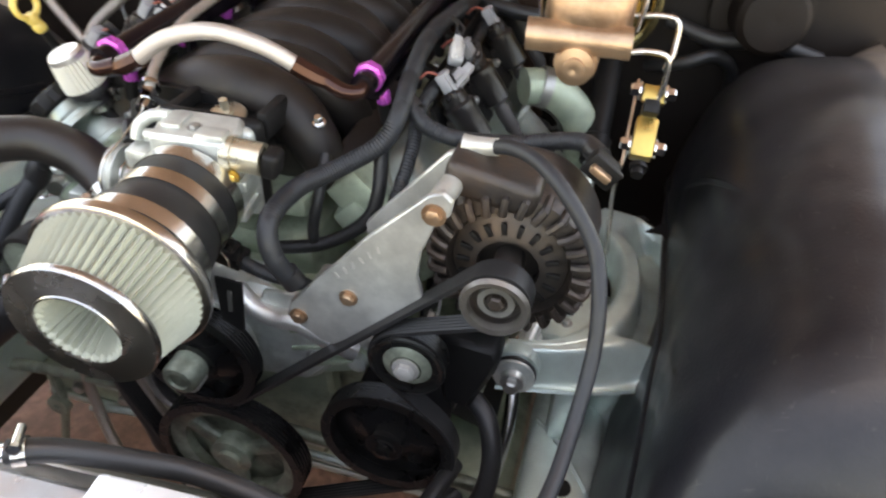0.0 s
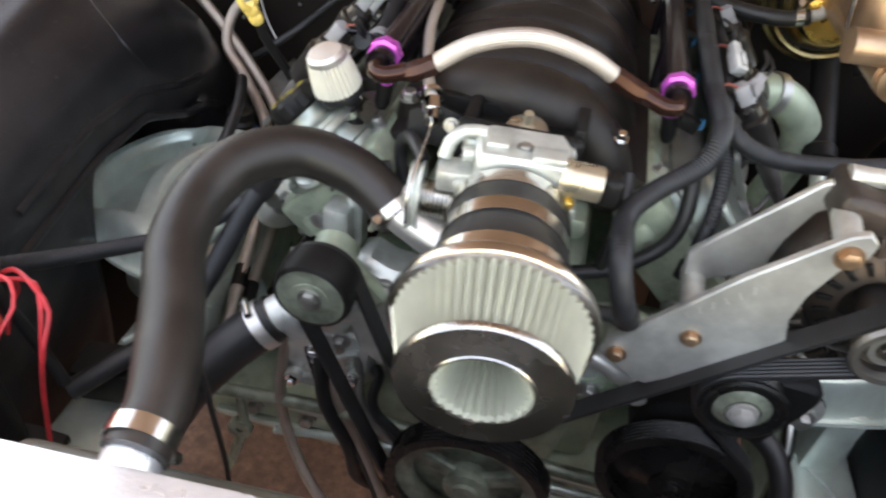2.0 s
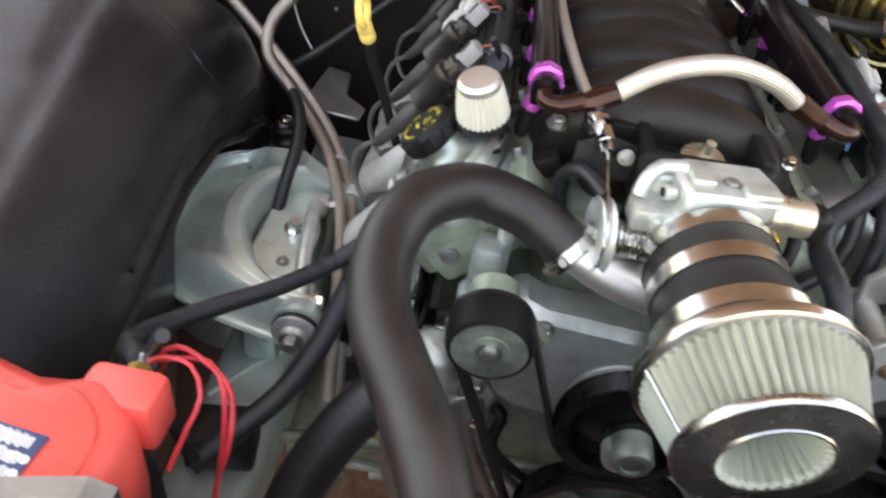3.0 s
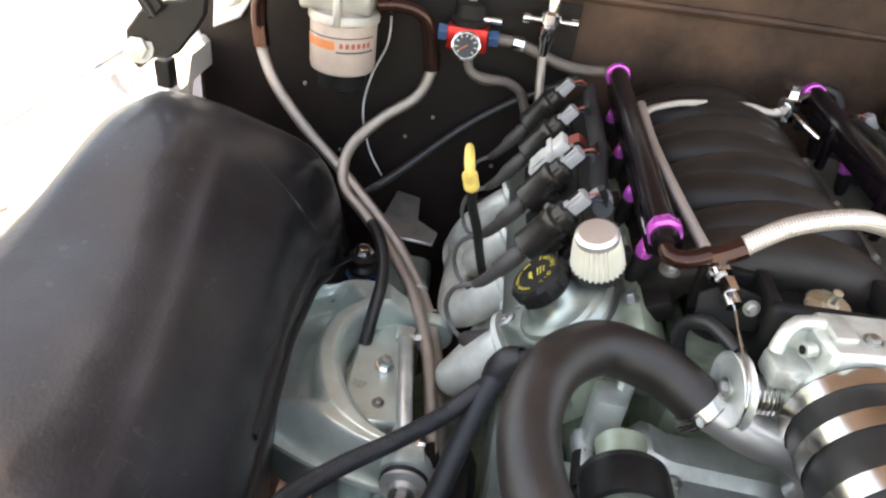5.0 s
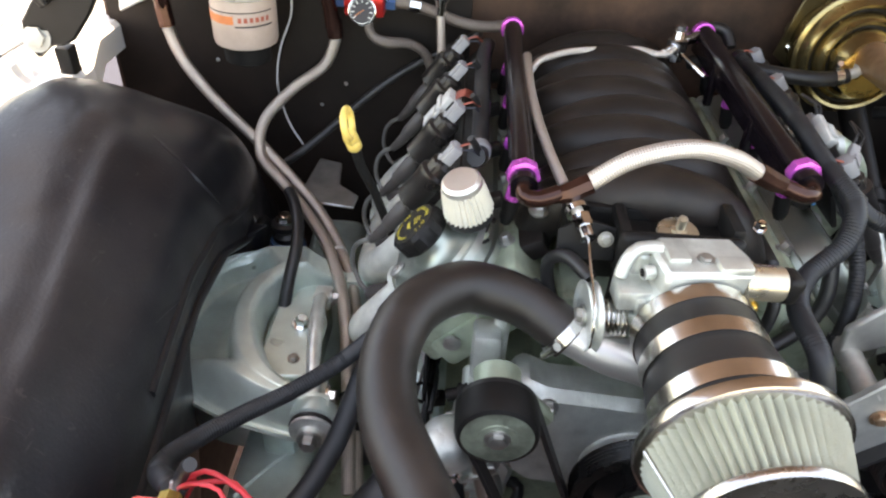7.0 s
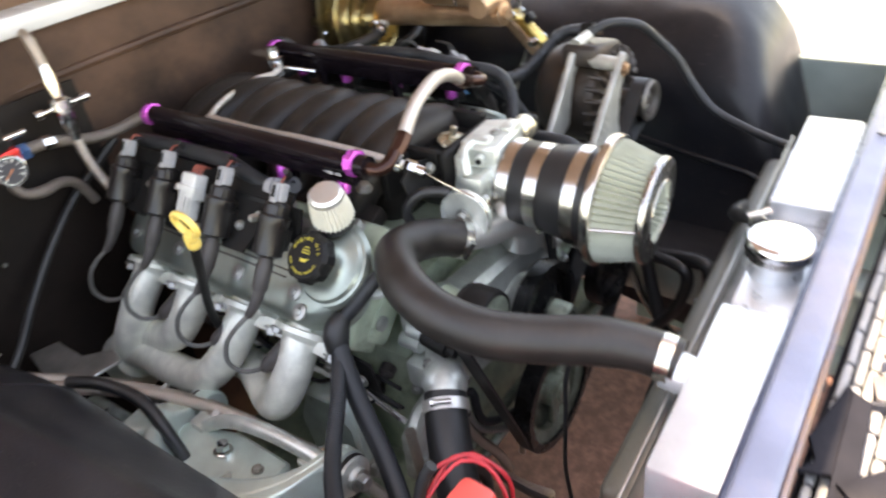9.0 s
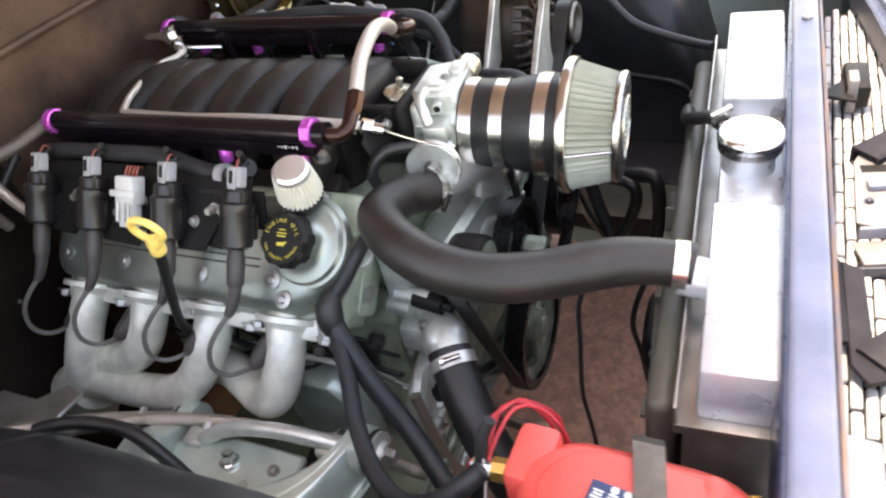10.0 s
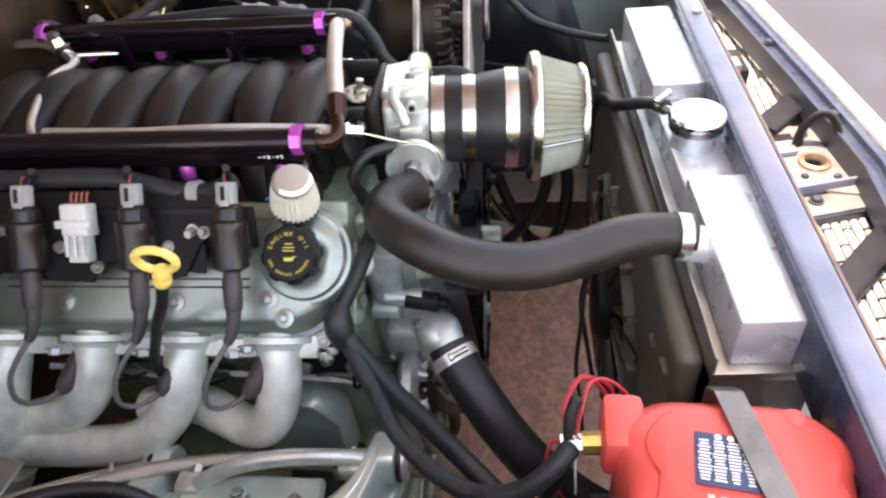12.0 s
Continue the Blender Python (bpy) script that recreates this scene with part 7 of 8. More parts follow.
part("band", Geo().sheet(lambda u, v: (lambda w: (-0.374 - w[0], -0.4045 - 0.20 * w[0] + 0.023 * (v - 0.5), w[1]))((0.0 + 0.012 * max(0, (u - 0.15) / 0.05) if u < 0.2 else 0.012 + 0.24 * (u - 0.2) / 0.8, 0.70 + 0.088 * u / 0.15 if u < 0.15 else (0.788 + 0.010 * (u - 0.15) / 0.05 if u < 0.2 else 0.7985))), 40, 4, 0.002), STRAP, st)
part("hook_bolt", Geo().bolt((-0.374, -0.4045, 0.698), (1, 0, 0), 0.006, 0.010), ZINC, st)
part("end_tab", Geo().box((0.026, 0.030, 0.003), pose(-0.626, -0.4545, 0.798, 0, 0, 11), 0.001), STRAP, st)
rw = thing("red_wires", "thin red and black wires at the battery terminal", "wiring", at=(-0.4, -0.28, 0.76))
for k, o in enumerate((0.0, 0.006)):
    part("red_wire", Geo().tube([(-0.412, -0.280, 0.757), (-0.388, -0.279 + o, 0.767 + o), (-0.362 + o, -0.281 - o, 0.772), (-0.347 + o, -0.296, 0.764 - o), (-0.342 + o, -0.314 - o, 0.735), (-0.346, -0.326, 0.69), (-0.352, -0.333, 0.64), (-0.36, -0.34, 0.58)], 0.0022, 8), REDWIRE, rw)
part("red_wire", Geo().tube([(-0.412, -0.281, 0.757), (-0.392, -0.288, 0.778), (-0.368, -0.296, 0.784), (-0.356, -0.312, 0.774), (-0.360, -0.330, 0.760), (-0.37, -0.345, 0.73)], 0.0018, 8), REDWIRE, rw)
part("red_wire", Geo().tube([(-0.414, -0.276, 0.755), (-0.404, -0.264, 0.748), (-0.412, -0.258, 0.725), (-0.422, -0.266, 0.705), (-0.425, -0.275, 0.68)], 0.0018, 8), REDWIRE, rw)
part("pale_wire", Geo().tube([(-0.412, -0.281, 0.768), (-0.418, -0.282, 0.752), (-0.432, -0.283, 0.725), (-0.428, -0.284, 0.70)], 0.0012, 8), WHITECLIP, rw, "thin pale wire")
part("black_sleeve", Geo().tube([(-0.410, -0.277, 0.760), (-0.400, -0.278, 0.782), (-0.392, -0.284, 0.796)], 0.0055, 10), RUBBER, rw)
part("black_sleeve", Geo().tube([(-0.414, -0.277, 0.752), (-0.420, -0.270, 0.72), (-0.415, -0.262, 0.67), (-0.40, -0.26, 0.60)], 0.0065, 10), RUBBER, rw)
solo("battery_tray", Geo().box((0.27, 0.20, 0.012), pose(-0.503, -0.402, 0.582, 0, 0, -2), 0.003), PLASTIC, "black steel battery tray on the frame rail", "battery tray")
solo("yellow_connector", Geo().lathe([(0.006, 0), (0.008, 0.004), (0.008, 0.014), (0.004, 0.018), (0, 0.018)], (-0.385, -0.49, 0.735), (0.3, 0.6, 0.6), 14), YELLOW, "small yellow plastic connector by the radiator", "connector")
solo("relay_box", Geo().box((0.07, 0.05, 0.05), pose(-0.40, -0.20, 0.545, 0, 0, 8), 0.006), PLASTIC, "small black relay box on the frame rail", "relay box")

# ---- brakes ----
bo = thing("brake_booster", "gold zinc-plated round brake booster", "brake booster", at=(0.372, 0.40, 0.78))
BOC = (0.368, 0.492, 0.888)
BAX_ = (0, -1, 0.06)
part("rear_shell", Geo().lathe([(0.066, 0), (0.080, 0.02), (0.085, 0.055), (0.089, 0.058), (0.089, 0.064), (0.084, 0.067)], BOC, BAX_, 64), GOLD, bo)
part("front_shell", Geo().lathe([(0.084, 0.064), (0.081, 0.080), (0.076, 0.087), (0.072, 0.085), (0.069, 0.074), (0.065, 0.074), (0.062, 0.088), (0.056, 0.096), (0.051, 0.094), (0.049, 0.086), (0.046, 0.087), (0.044, 0.100), (0.038, 0.108), (0.034, 0.116), (0, 0.116)], BOC, BAX_, 64), GOLD, bo)
for r_, d_ in ((0.067, 0.0755), (0.0475, 0.0875)):
    part("dark_groove", Geo().ring([(r_ - 0.002, 0), (r_ + 0.002, 0), (r_ + 0.0016, 0.0012), (r_ - 0.0016, 0.0012)], tuple(Vector(BOC) + Vector(BAX_).normalized() * d_), BAX_, 48), PLASTIC, bo, "dark grime in the groove")
part("centre_flange", Geo().lathe([(0.036, 0), (0.038, 0.003), (0.038, 0.010), (0.030, 0.013)], (0.368, 0.386, 0.884), BAX_, 40), COPPERGOLD, bo, "orange-gold inner flange")
part("check_valve", Geo().tube([(0.352, 0.400, 0.896), (0.352, 0.372, 0.894), (0.342, 0.358, 0.890), (0.322, 0.354, 0.886)], 0.0075, 12), WHITECLIP, bo)
bp_ = part("mount_bracket", Geo().slab([(0.270, 0.868), (0.300, 0.848), (0.334, 0.930), (0.331, 0.950), (0.316, 0.966), (0.300, 0.966), (0.288, 0.950)], 0.005, pose(0, 0.474, 0, 90, 0, 0), 0.0015), DARKGOLD, bo, "dark gold-plated bracket plate")
part("bolt", Geo().bolt((0.292, 0.468, 0.882), (0, -1, 0), 0.006, 0.006), CHROME, bp_)
part("bolt", Geo().bolt((0.308, 0.468, 0.925), (0, -1, 0), 0.006, 0.006), CHROME, bp_)
part("standoff", Geo().tube([(0.30, 0.474, 0.90), (0.30, 0.505, 0.90)], 0.010, 14, raw=True), DARKGOLD, bp_)
bh = thing("booster_hose", "black vacuum hose clamped to the brake booster", "vacuum hose", at=(0.30, 0.35, 0.88))
part("hose", Geo().tube([(0.330, 0.353, 0.887), (0.300, 0.352, 0.880), (0.256, 0.360, 0.878), (0.205, 0.378, 0.878), (0.165, 0.400, 0.874), (0.13, 0.43, 0.862)], 0.0105, 16), RUBBER, bh)
worm(bh, (0.318, 0.353, 0.884), (1, 0, 0.2), 0.0106, 0.010)
mc = thing("master_cylinder", "rust-tinted cast iron brake master cylinder", "master cylinder", at=(0.365, 0.22, 0.89))
part("bore", Geo().tube([(0.363, 0.105, 0.922), (0.368, 0.38, 0.905)], 0.024, 28, raw=True), RUSTY, mc)
part("cross_casting", Geo().tube([(0.305, 0.112, 0.944), (0.418, 0.120, 0.945)], 0.0175, 24, raw=True), RUSTY, mc)
def oval(hx, hy, k=3.2, n=56):
    pw = lambda c: abs(c) ** (2 / k) * (1 if c >= 0 else -1)
    return [(hx * pw(math.cos(2 * math.pi * i / n)), hy * pw(math.sin(2 * math.pi * i / n))) for i in range(n)]


part("reservoir", Geo().slab(oval(0.050, 0.076), -0.060, pose(0.366, 0.185, 1.000), 0.006), RUSTY, mc, sharp=50)
part("lid", Geo().slab(oval(0.053, 0.079), -0.010, pose(0.367, 0.187, 1.012), 0.003).slab(oval(0.044, 0.068), -0.006, pose(0.367, 0.187, 1.017), 0.002), GOLD, mc, "gold-tinted steel lid", sharp=50)
part("bail_wire", Geo().tube([(0.313, 0.16, 0.945), (0.310, 0.16, 0.985), (0.330, 0.16, 1.018), (0.400, 0.16, 1.019), (0.424, 0.16, 0.986), (0.421, 0.16, 0.945)], 0.0026, 8, 0.008), STEEL, mc)
part("front_plug", Geo().lathe([(0.021, 0), (0.021, 0.010), (0.012, 0.012), (0.012, 0.019), (0.006, 0.020), (0, 0.018)], (0.363, 0.106, 0.920), (0, -1, 0), 28), RUSTY, mc)
pvv = thing("proportioning_valve", "brass brake proportioning valve with line fittings", "brake valve", at=(0.453, 0.11, 0.85))
vm = Matrix.Translation((0.453, 0.108, 0.868)) @ pose(0, 0, 0, -44, 0, 0)
part("valve_body", Geo().box((0.024, 0.024, 0.044), vm @ pose(0, 0, -0.022), 0.002).box((0.017, 0.018, 0.022), vm @ pose(0, 0, 0.008), 0.003).box((0.026, 0.010, 0.020), vm @ pose(0.002, 0.002, 0.030), 0.002), BRASS, pvv)
part("bracket", Geo().box((0.003, 0.018, 0.10), vm @ pose(-0.018, 0.008, -0.005), 0.001), RUSTY, pvv)
part("lower_port", Geo().lathe([(0.010, 0), (0.010, 0.006), (0.007, 0.007), (0.007, 0.014), (0, 0.014)], tuple(vm @ Vector((0, -0.002, -0.052))), tuple(vm.to_3x3() @ Vector((0, -0.4, -1))), 20), PLASTIC, pvv)
for dz in (-0.030, 0.032):
    for sx in (-1, 1):
        part("fitting_nut", Geo().bolt(tuple(vm @ Vector((sx * 0.013, 0, dz))), (sx, 0, 0), 0.007, 0.012), CHROME, pvv)
part("switch", Geo().box((0.018, 0.018, 0.016), vm @ pose(0, -0.018, 0.008), 0.003), PLASTIC, pvv)
solo("brake_line", Geo().tube([(0.418, 0.122, 0.935), (0.438, 0.124, 0.938), (0.458, 0.126, 0.934), (0.462, 0.126, 0.915), (0.460, 0.124, 0.888), (0.455, 0.118, 0.870)], 0.0034, 10, 0.005), STEEL, "bent silver steel brake line", "brake line")
solo("brake_line", Geo().tube([(0.416, 0.20, 0.948), (0.445, 0.20, 0.952), (0.466, 0.198, 0.948), (0.468, 0.19, 0.92), (0.462, 0.165, 0.905)], 0.0034, 10, 0.005), STEEL, "bent silver steel brake line behind", "brake line")
solo("brake_line", Geo().tube([(0.44, 0.10, 0.835), (0.435, 0.12, 0.78), (0.44, 0.15, 0.70), (0.45, 0.2, 0.6)], 0.0034, 10, 0.008), STEEL, "steel brake line down to the frame", "brake line")
ssh = thing("steering_shaft", "steering shaft with a dark upper joint and bare steel rod", "steering shaft", at=(0.40, 0.30, 0.74))
part("upper_shaft", Geo().tube([(0.395, 0.490, 0.850), (0.400, 0.300, 0.735)], 0.019, 20, raw=True), PLASTIC, ssh)
part("joint", Geo().lathe([(0.019, 0), (0.023, 0.004), (0.023, 0.022), (0.018, 0.026), (0.018, 0.040), (0.012, 0.044)], (0.400, 0.300, 0.735), (0, -0.85, -0.515), 24), PLASTIC, ssh)
part("lower_rod", Geo().tube([(0.400, 0.270, 0.717), (0.402, 0.090, 0.608)], 0.0105, 18, raw=True), SUBFRAME, ssh, "silver-green bare rod")
part("rag_joint", Geo().lathe([(0.026, 0), (0.026, 0.010), (0.020, 0.012), (0.020, 0.030), (0, 0.030)], (0.402, 0.092, 0.609), (0, -0.85, -0.515), 28), RUBBER, ssh)
hp_ = thing("header_pipe", "silver-green exhaust pipe dropping behind the head", "exhaust pipe", at=(0.34, 0.32, 0.72))
part("pipe", Geo().tube([(0.285, 0.290, 0.800), (0.312, 0.305, 0.797), (0.345, 0.312, 0.780), (0.372, 0.318, 0.745), (0.380, 0.330, 0.69), (0.375, 0.36, 0.60)], 0.026, 26), ALUBLOCK, hp_)
part("band", Geo().ring([(0.026, -0.008), (0.029, -0.007), (0.029, 0.007), (0.026, 0.008)], (0.312, 0.305, 0.797), (1, 0.35, -0.25), 32), ZINC, hp_)
solo("firewall_hose", Geo().tube([(0.47, 0.47, 0.86), (0.54, 0.455, 0.845), (0.62, 0.455, 0.850), (0.70, 0.470, 0.83)], 0.012, 14), RUBBER, "black heater hose across the firewall", "heater hose", "heater hoses")
solo("firewall_hose", Geo().tube([(0.455, 0.455, 0.79), (0.50, 0.42, 0.815), (0.545, 0.43, 0.83), (0.58, 0.46, 0.80), (0.59, 0.48, 0.74)], 0.010, 14), RUBBER, "black heater hose looping down the firewall", "heater hose", "heater hoses")
wm2 = thing("heater_box", "dark heater blower housing on the firewall", "heater box", at=(0.58, 0.45, 0.8))
part("housing", Geo().lathe([(0.075, 0), (0.075, 0.010), (0.050, 0.014), (0.050, 0.075), (0.042, 0.085), (0.018, 0.088), (0, 0.086)], (0.60, 0.49, 0.885), (0.1, -1, 0.15), 36), BLACKPANEL, wm2)
part("bracket", Geo().box((0.08, 0.04, 0.05), pose(0.62, 0.47, 0.97, 10, 0, 12), 0.008), FIREWALL, wm2)
solo("firewall_wire", Geo().tube([(0.50, 0.49, 0.99), (0.58, 0.47, 0.965), (0.66, 0.47, 0.975), (0.72, 0.48, 0.955)], 0.0028, 8), RUBBER, "thin dark wire on the firewall", "wire")

# ---- firewall fuel system ----
ff = thing("fuel_filter", "beige spin-on fuel filter with orange printed band", "fuel filter", at=(-0.55, 0.43, 0.86))
FC = Vector((-0.559, 0.418, 0.006))
part("canister", Geo().lathe([(0.040, 0.848), (0.046, 0.851), (0.0475, 0.858), (0.0475, 0.920), (0.044, 0.926)], tuple(FC), (0.02, 0, 1), 44), BEIGE, ff, "beige painted canister")
part("dark_bowl", Geo().lathe([(0.020, 0.815), (0.034, 0.822), (0.036, 0.848), (0, 0.849)], tuple(FC), (0.02, 0, 1), 36), PLASTIC, ff)
def band(a0, a1, z0, z1, r=0.0482):
    """A printed strip round part of the canister, between two angles."""
    return Geo().sheet(lambda u, v: (FC.x + 0.02 * (z0 + (z1 - z0) * v) + r * math.cos(radians(a0 + (a1 - a0) * u)), FC.y + r * math.sin(radians(a0 + (a1 - a0) * u)), FC.z + z0 + (z1 - z0) * v), 16, 2, 0.0004)


part("orange_band", band(-165, -92, 0.888, 0.900), ORANGE, ff, "orange printed band")
part("printed_line", band(-90, -20, 0.884, 0.8862), INK, ff)
part("printed_line", band(-165, -20, 0.904, 0.9056), INK, ff)
for k in range(6):
    part("printed_bar", band(-84 + 10 * k, -78 + 10 * k, 0.891, 0.898), ORANGEWIRE, ff, "faded printed bar")
part("lid", Geo().lathe([(0.046, 0.920), (0.0505, 0.922), (0.0505, 0.928), (0.047, 0.934), (0.030, 0.938), (0, 0.938)], tuple(FC), (0.02, 0, 1), 44), HEADALU, ff, "cast filter lid")
part("filter_head", Geo().box((0.100, 0.078, 0.034), pose(-0.548, 0.425, 0.958), 0.006, 3).box((0.010, 0.030, 0.046), pose(-0.540, 0.378, 0.950), 0.003), HEADALU, ff, "cast filter head")
ga = part("vacuum_gauge", Geo().lathe([(0.019, 0), (0.020, 0.002), (0.020, 0.0155), (0.018, 0.0160), (0.0168, 0.0145), (0, 0.0140)], (-0.505, 0.395, 0.985), (0.1, -0.8, 0.6), 32), CHROME, ff, "round chrome gauge")
part("dial", Geo().lathe([(0.0165, 0.0146), (0.0165, 0.0150), (0, 0.0151)], (-0.505, 0.395, 0.985), (0.1, -0.8, 0.6), 32), PAPER, ga)
part("elbow", Geo().tube([(-0.600, 0.428, 0.950), (-0.635, 0.432, 0.951), (-0.662, 0.436, 0.944), (-0.672, 0.440, 0.920), (-0.673, 0.442, 0.880)], [0.0095, 0.010, 0.010, 0.0115, 0.0125], 12), COPPERFIT, ff, "dark bronze elbow")
part("elbow", Geo().tube([(-0.495, 0.428, 0.948), (-0.462, 0.432, 0.950), (-0.432, 0.438, 0.940), (-0.420, 0.443, 0.915), (-0.415, 0.447, 0.872)], [0.0095, 0.010, 0.010, 0.0115, 0.0125], 12), COPPERFIT, ff, "dark bronze elbow")
part("mount", Geo().box((0.09, 0.05, 0.05), pose(-0.548, 0.478, 0.955), 0.005), PLASTIC, ff)

h1 = thing("fuel_line", "braided steel fuel line descending beside the header", "fuel line", "braided fuel lines", at=(-0.45, 0.3, 0.65))
part("braided_hose", Geo().tube([(-0.673, 0.442, 0.885), (-0.668, 0.437, 0.855), (-0.645, 0.418, 0.815), (-0.600, 0.400, 0.765), (-0.542, 0.385, 0.712), (-0.484, 0.355, 0.668), (-0.425, 0.308, 0.630), (-0.380, 0.245, 0.602), (-0.348, 0.168, 0.582), (-0.328, 0.074, 0.560), (-0.315, -0.03, 0.535), (-0.30, -0.12, 0.50)], 0.0088, 18, 0.008), BRAID, h1)
part("hose_end", Geo().tube([(-0.673, 0.442, 0.892), (-0.669, 0.438, 0.862)], 0.0128, 8, raw=True), COPPERFIT, h1, "dark bronze hose end")
part("line_clip", Geo().tube([(-0.318, -0.01, 0.541), (-0.312, -0.04, 0.532)], 0.0100, 12, raw=True), PLASTIC, h1)
h2 = thing("fuel_line", "braided steel fuel line looping from the filter", "fuel line", "braided fuel lines", at=(-0.45, 0.3, 0.7))
part("braided_hose", Geo().tube([(-0.414, 0.449, 0.880), (-0.413, 0.450, 0.855), (-0.432, 0.448, 0.812), (-0.482, 0.428, 0.776), (-0.523, 0.396, 0.733), (-0.522, 0.358, 0.690), (-0.480, 0.322, 0.665), (-0.425, 0.268, 0.636), (-0.385, 0.205, 0.618), (-0.356, 0.13, 0.602), (-0.338, 0.05, 0.585), (-0.322, -0.04, 0.56), (-0.31, -0.12, 0.52)], 0.0088, 18, 0.008), BRAID, h2)
part("hose_end", Geo().tube([(-0.4140, 0.449, 0.884), (-0.4130, 0.450, 0.858)], 0.0128, 8, raw=True), COPPERFIT, h2, "dark bronze hose end")
part("line_clip", Geo().tube([(-0.328, -0.01, 0.569), (-0.322, -0.04, 0.560)], 0.0100, 12, raw=True), PLASTIC, h2)
solo("cable_tie", Geo().ring([(0.0165, -0.002), (0.0178, -0.002), (0.0178, 0.002), (0.0165, 0.002)], (-0.384, 0.228, 0.606), (0.4, -0.8, -0.3), 20), WHITECLIP, "white cable tie round both fuel lines", "cable tie")

rg = thing("pressure_regulator", "red and black fuel pressure regulator with gauge", "fuel regulator", at=(-0.365, 0.45, 0.9))
part("body", Geo().box((0.060, 0.045, 0.036), pose(-0.365, 0.452, 0.915), 0.005), REDFIT, rg, "red anodised body")
part("diaphragm_housing", Geo().lathe([(0.026, 0), (0.029, 0.003), (0.029, 0.008), (0.024, 0.012), (0.022, 0.030), (0.016, 0.034), (0, 0.035)], (-0.364, 0.452, 0.933), (0, 0, 1), 32), PLASTIC, rg, "black diaphragm housing")
part("adjuster_screw", Geo().lathe([(0.008, 0), (0.008, 0.006), (0.0045, 0.007), (0.0045, 0.022), (0, 0.023)], (-0.364, 0.452, 0.967), (0, 0, 1), 12), CHROME, rg)
for x in (-0.402, -0.328):
    part("port_fitting", Geo().tube([(x - 0.006, 0.452, 0.916), (x + 0.008, 0.452, 0.916)], 0.0125, 6, raw=True), BLUEFIT, rg, "blue anodised port fitting")
part("side_screw", Geo().tube([(-0.344, 0.44, 0.945), (-0.318, 0.435, 0.946)], 0.0045, 10, raw=True), CHROME, rg)
gg = part("gauge", Geo().lathe([(0.017, 0), (0.0205, 0.003), (0.0205, 0.0165), (0.0190, 0.0172), (0.0176, 0.0150), (0, 0.0148)], (-0.364, 0.424, 0.910), (0, -1, 0.25), 36), CHROME, rg, "chrome rimmed pressure gauge")
part("dial", Geo().lathe([(0.0172, 0.0151), (0.0172, 0.0157), (0, 0.0158)], (-0.364, 0.424, 0.910), (0, -1, 0.25), 36), INK, gg)
dm = Matrix.Translation((-0.364, 0.4078, 0.9142)) @ pose(0, 0, 0, 76, 0, 0)
for k in range(9):
    w = radians(-40 + 32.5 * k)
    part("tick", Geo().box((0.0045, 0.0012, 0.0003), dm @ pose(0.0135 * math.cos(w), 0.0135 * math.sin(w), 0.0003, 0, 0, math.degrees(w)), 0), PAPER, gg)
part("needle", Geo().box((0.016, 0.0012, 0.0003), dm @ pose(-0.004, -0.003, 0.0006, 0, 0, 35), 0), ORANGE, gg)
solo("fuel_feed_hose", Geo().tube([(-0.320, 0.452, 0.916), (-0.292, 0.455, 0.913), (-0.262, 0.462, 0.902), (-0.225, 0.468, 0.888), (-0.19, 0.462, 0.885), (-0.160, 0.445, 0.893), (-0.148, 0.432, 0.899)], 0.0085, 16), BRAIDDARK, "braided hose from the regulator to the rail", "fuel hose")
solo("hose_end_fitting", Geo().tube([(-0.300, 0.454, 0.914), (-0.284, 0.457, 0.911)], 0.0115, 8, raw=True), CHROME, "chrome hose end fitting", "fitting")
solo("return_hose", Geo().tube([(-0.362, 0.448, 0.893), (-0.355, 0.440, 0.868), (-0.330, 0.44, 0.858), (-0.300, 0.45, 0.855), (-0.275, 0.46, 0.838), (-0.26, 0.465, 0.80)], [0.007, 0.007, 0.009, 0.0075, 0.0075, 0.0075], 14), BRAIDDARK, "short braided return hose under the regulator", "fuel hose")
sf = thing("line_coupling", "polished fuel line coupling with wing screws", "fitting", at=(-0.252, 0.455, 0.93))
part("coupling", Geo().lathe([(0.006, -0.05), (0.010, -0.03), (0.013, -0.026), (0.013, -0.006), (0.016, -0.004), (0.016, 0.010), (0.010, 0.014), (0.010, 0.04), (0.006, 0.06)], (-0.250, 0.458, 0.950), (0.05, 0.1, 1), 12), CHROME, sf)
part("wing_screw", Geo().tube([(-0.285, 0.456, 0.951), (-0.215, 0.456, 0.951)], 0.004, 10, raw=True).tube([(-0.289, 0.456, 0.951), (-0.279, 0.456, 0.951)], 0.0075, 10, raw=True).tube([(-0.221, 0.456, 0.951), (-0.211, 0.456, 0.951)], 0.0075, 10, raw=True), CHROME, sf)
part("line", Geo().tube([(-0.252, 0.455, 0.905), (-0.25, 0.452, 0.87), (-0.245, 0.44, 0.83), (-0.235, 0.42, 0.79)], 0.007, 12), BRAID, sf)
part("line", Geo().tube([(-0.247, 0.464, 1.005), (-0.245, 0.475, 1.04), (-0.243, 0.49, 1.05)], 0.007, 12), BRAID, sf)
solo("firewall_cable", Geo().tube([(-0.190, 0.47, 0.872), (-0.220, 0.478, 0.850), (-0.286, 0.472, 0.815), (-0.351, 0.455, 0.772), (-0.416, 0.440, 0.715), (-0.470, 0.41, 0.675), (-0.52, 0.40, 0.64)], 0.0065, 12), RUBBER, "black cable sloping across the firewall", "cable")
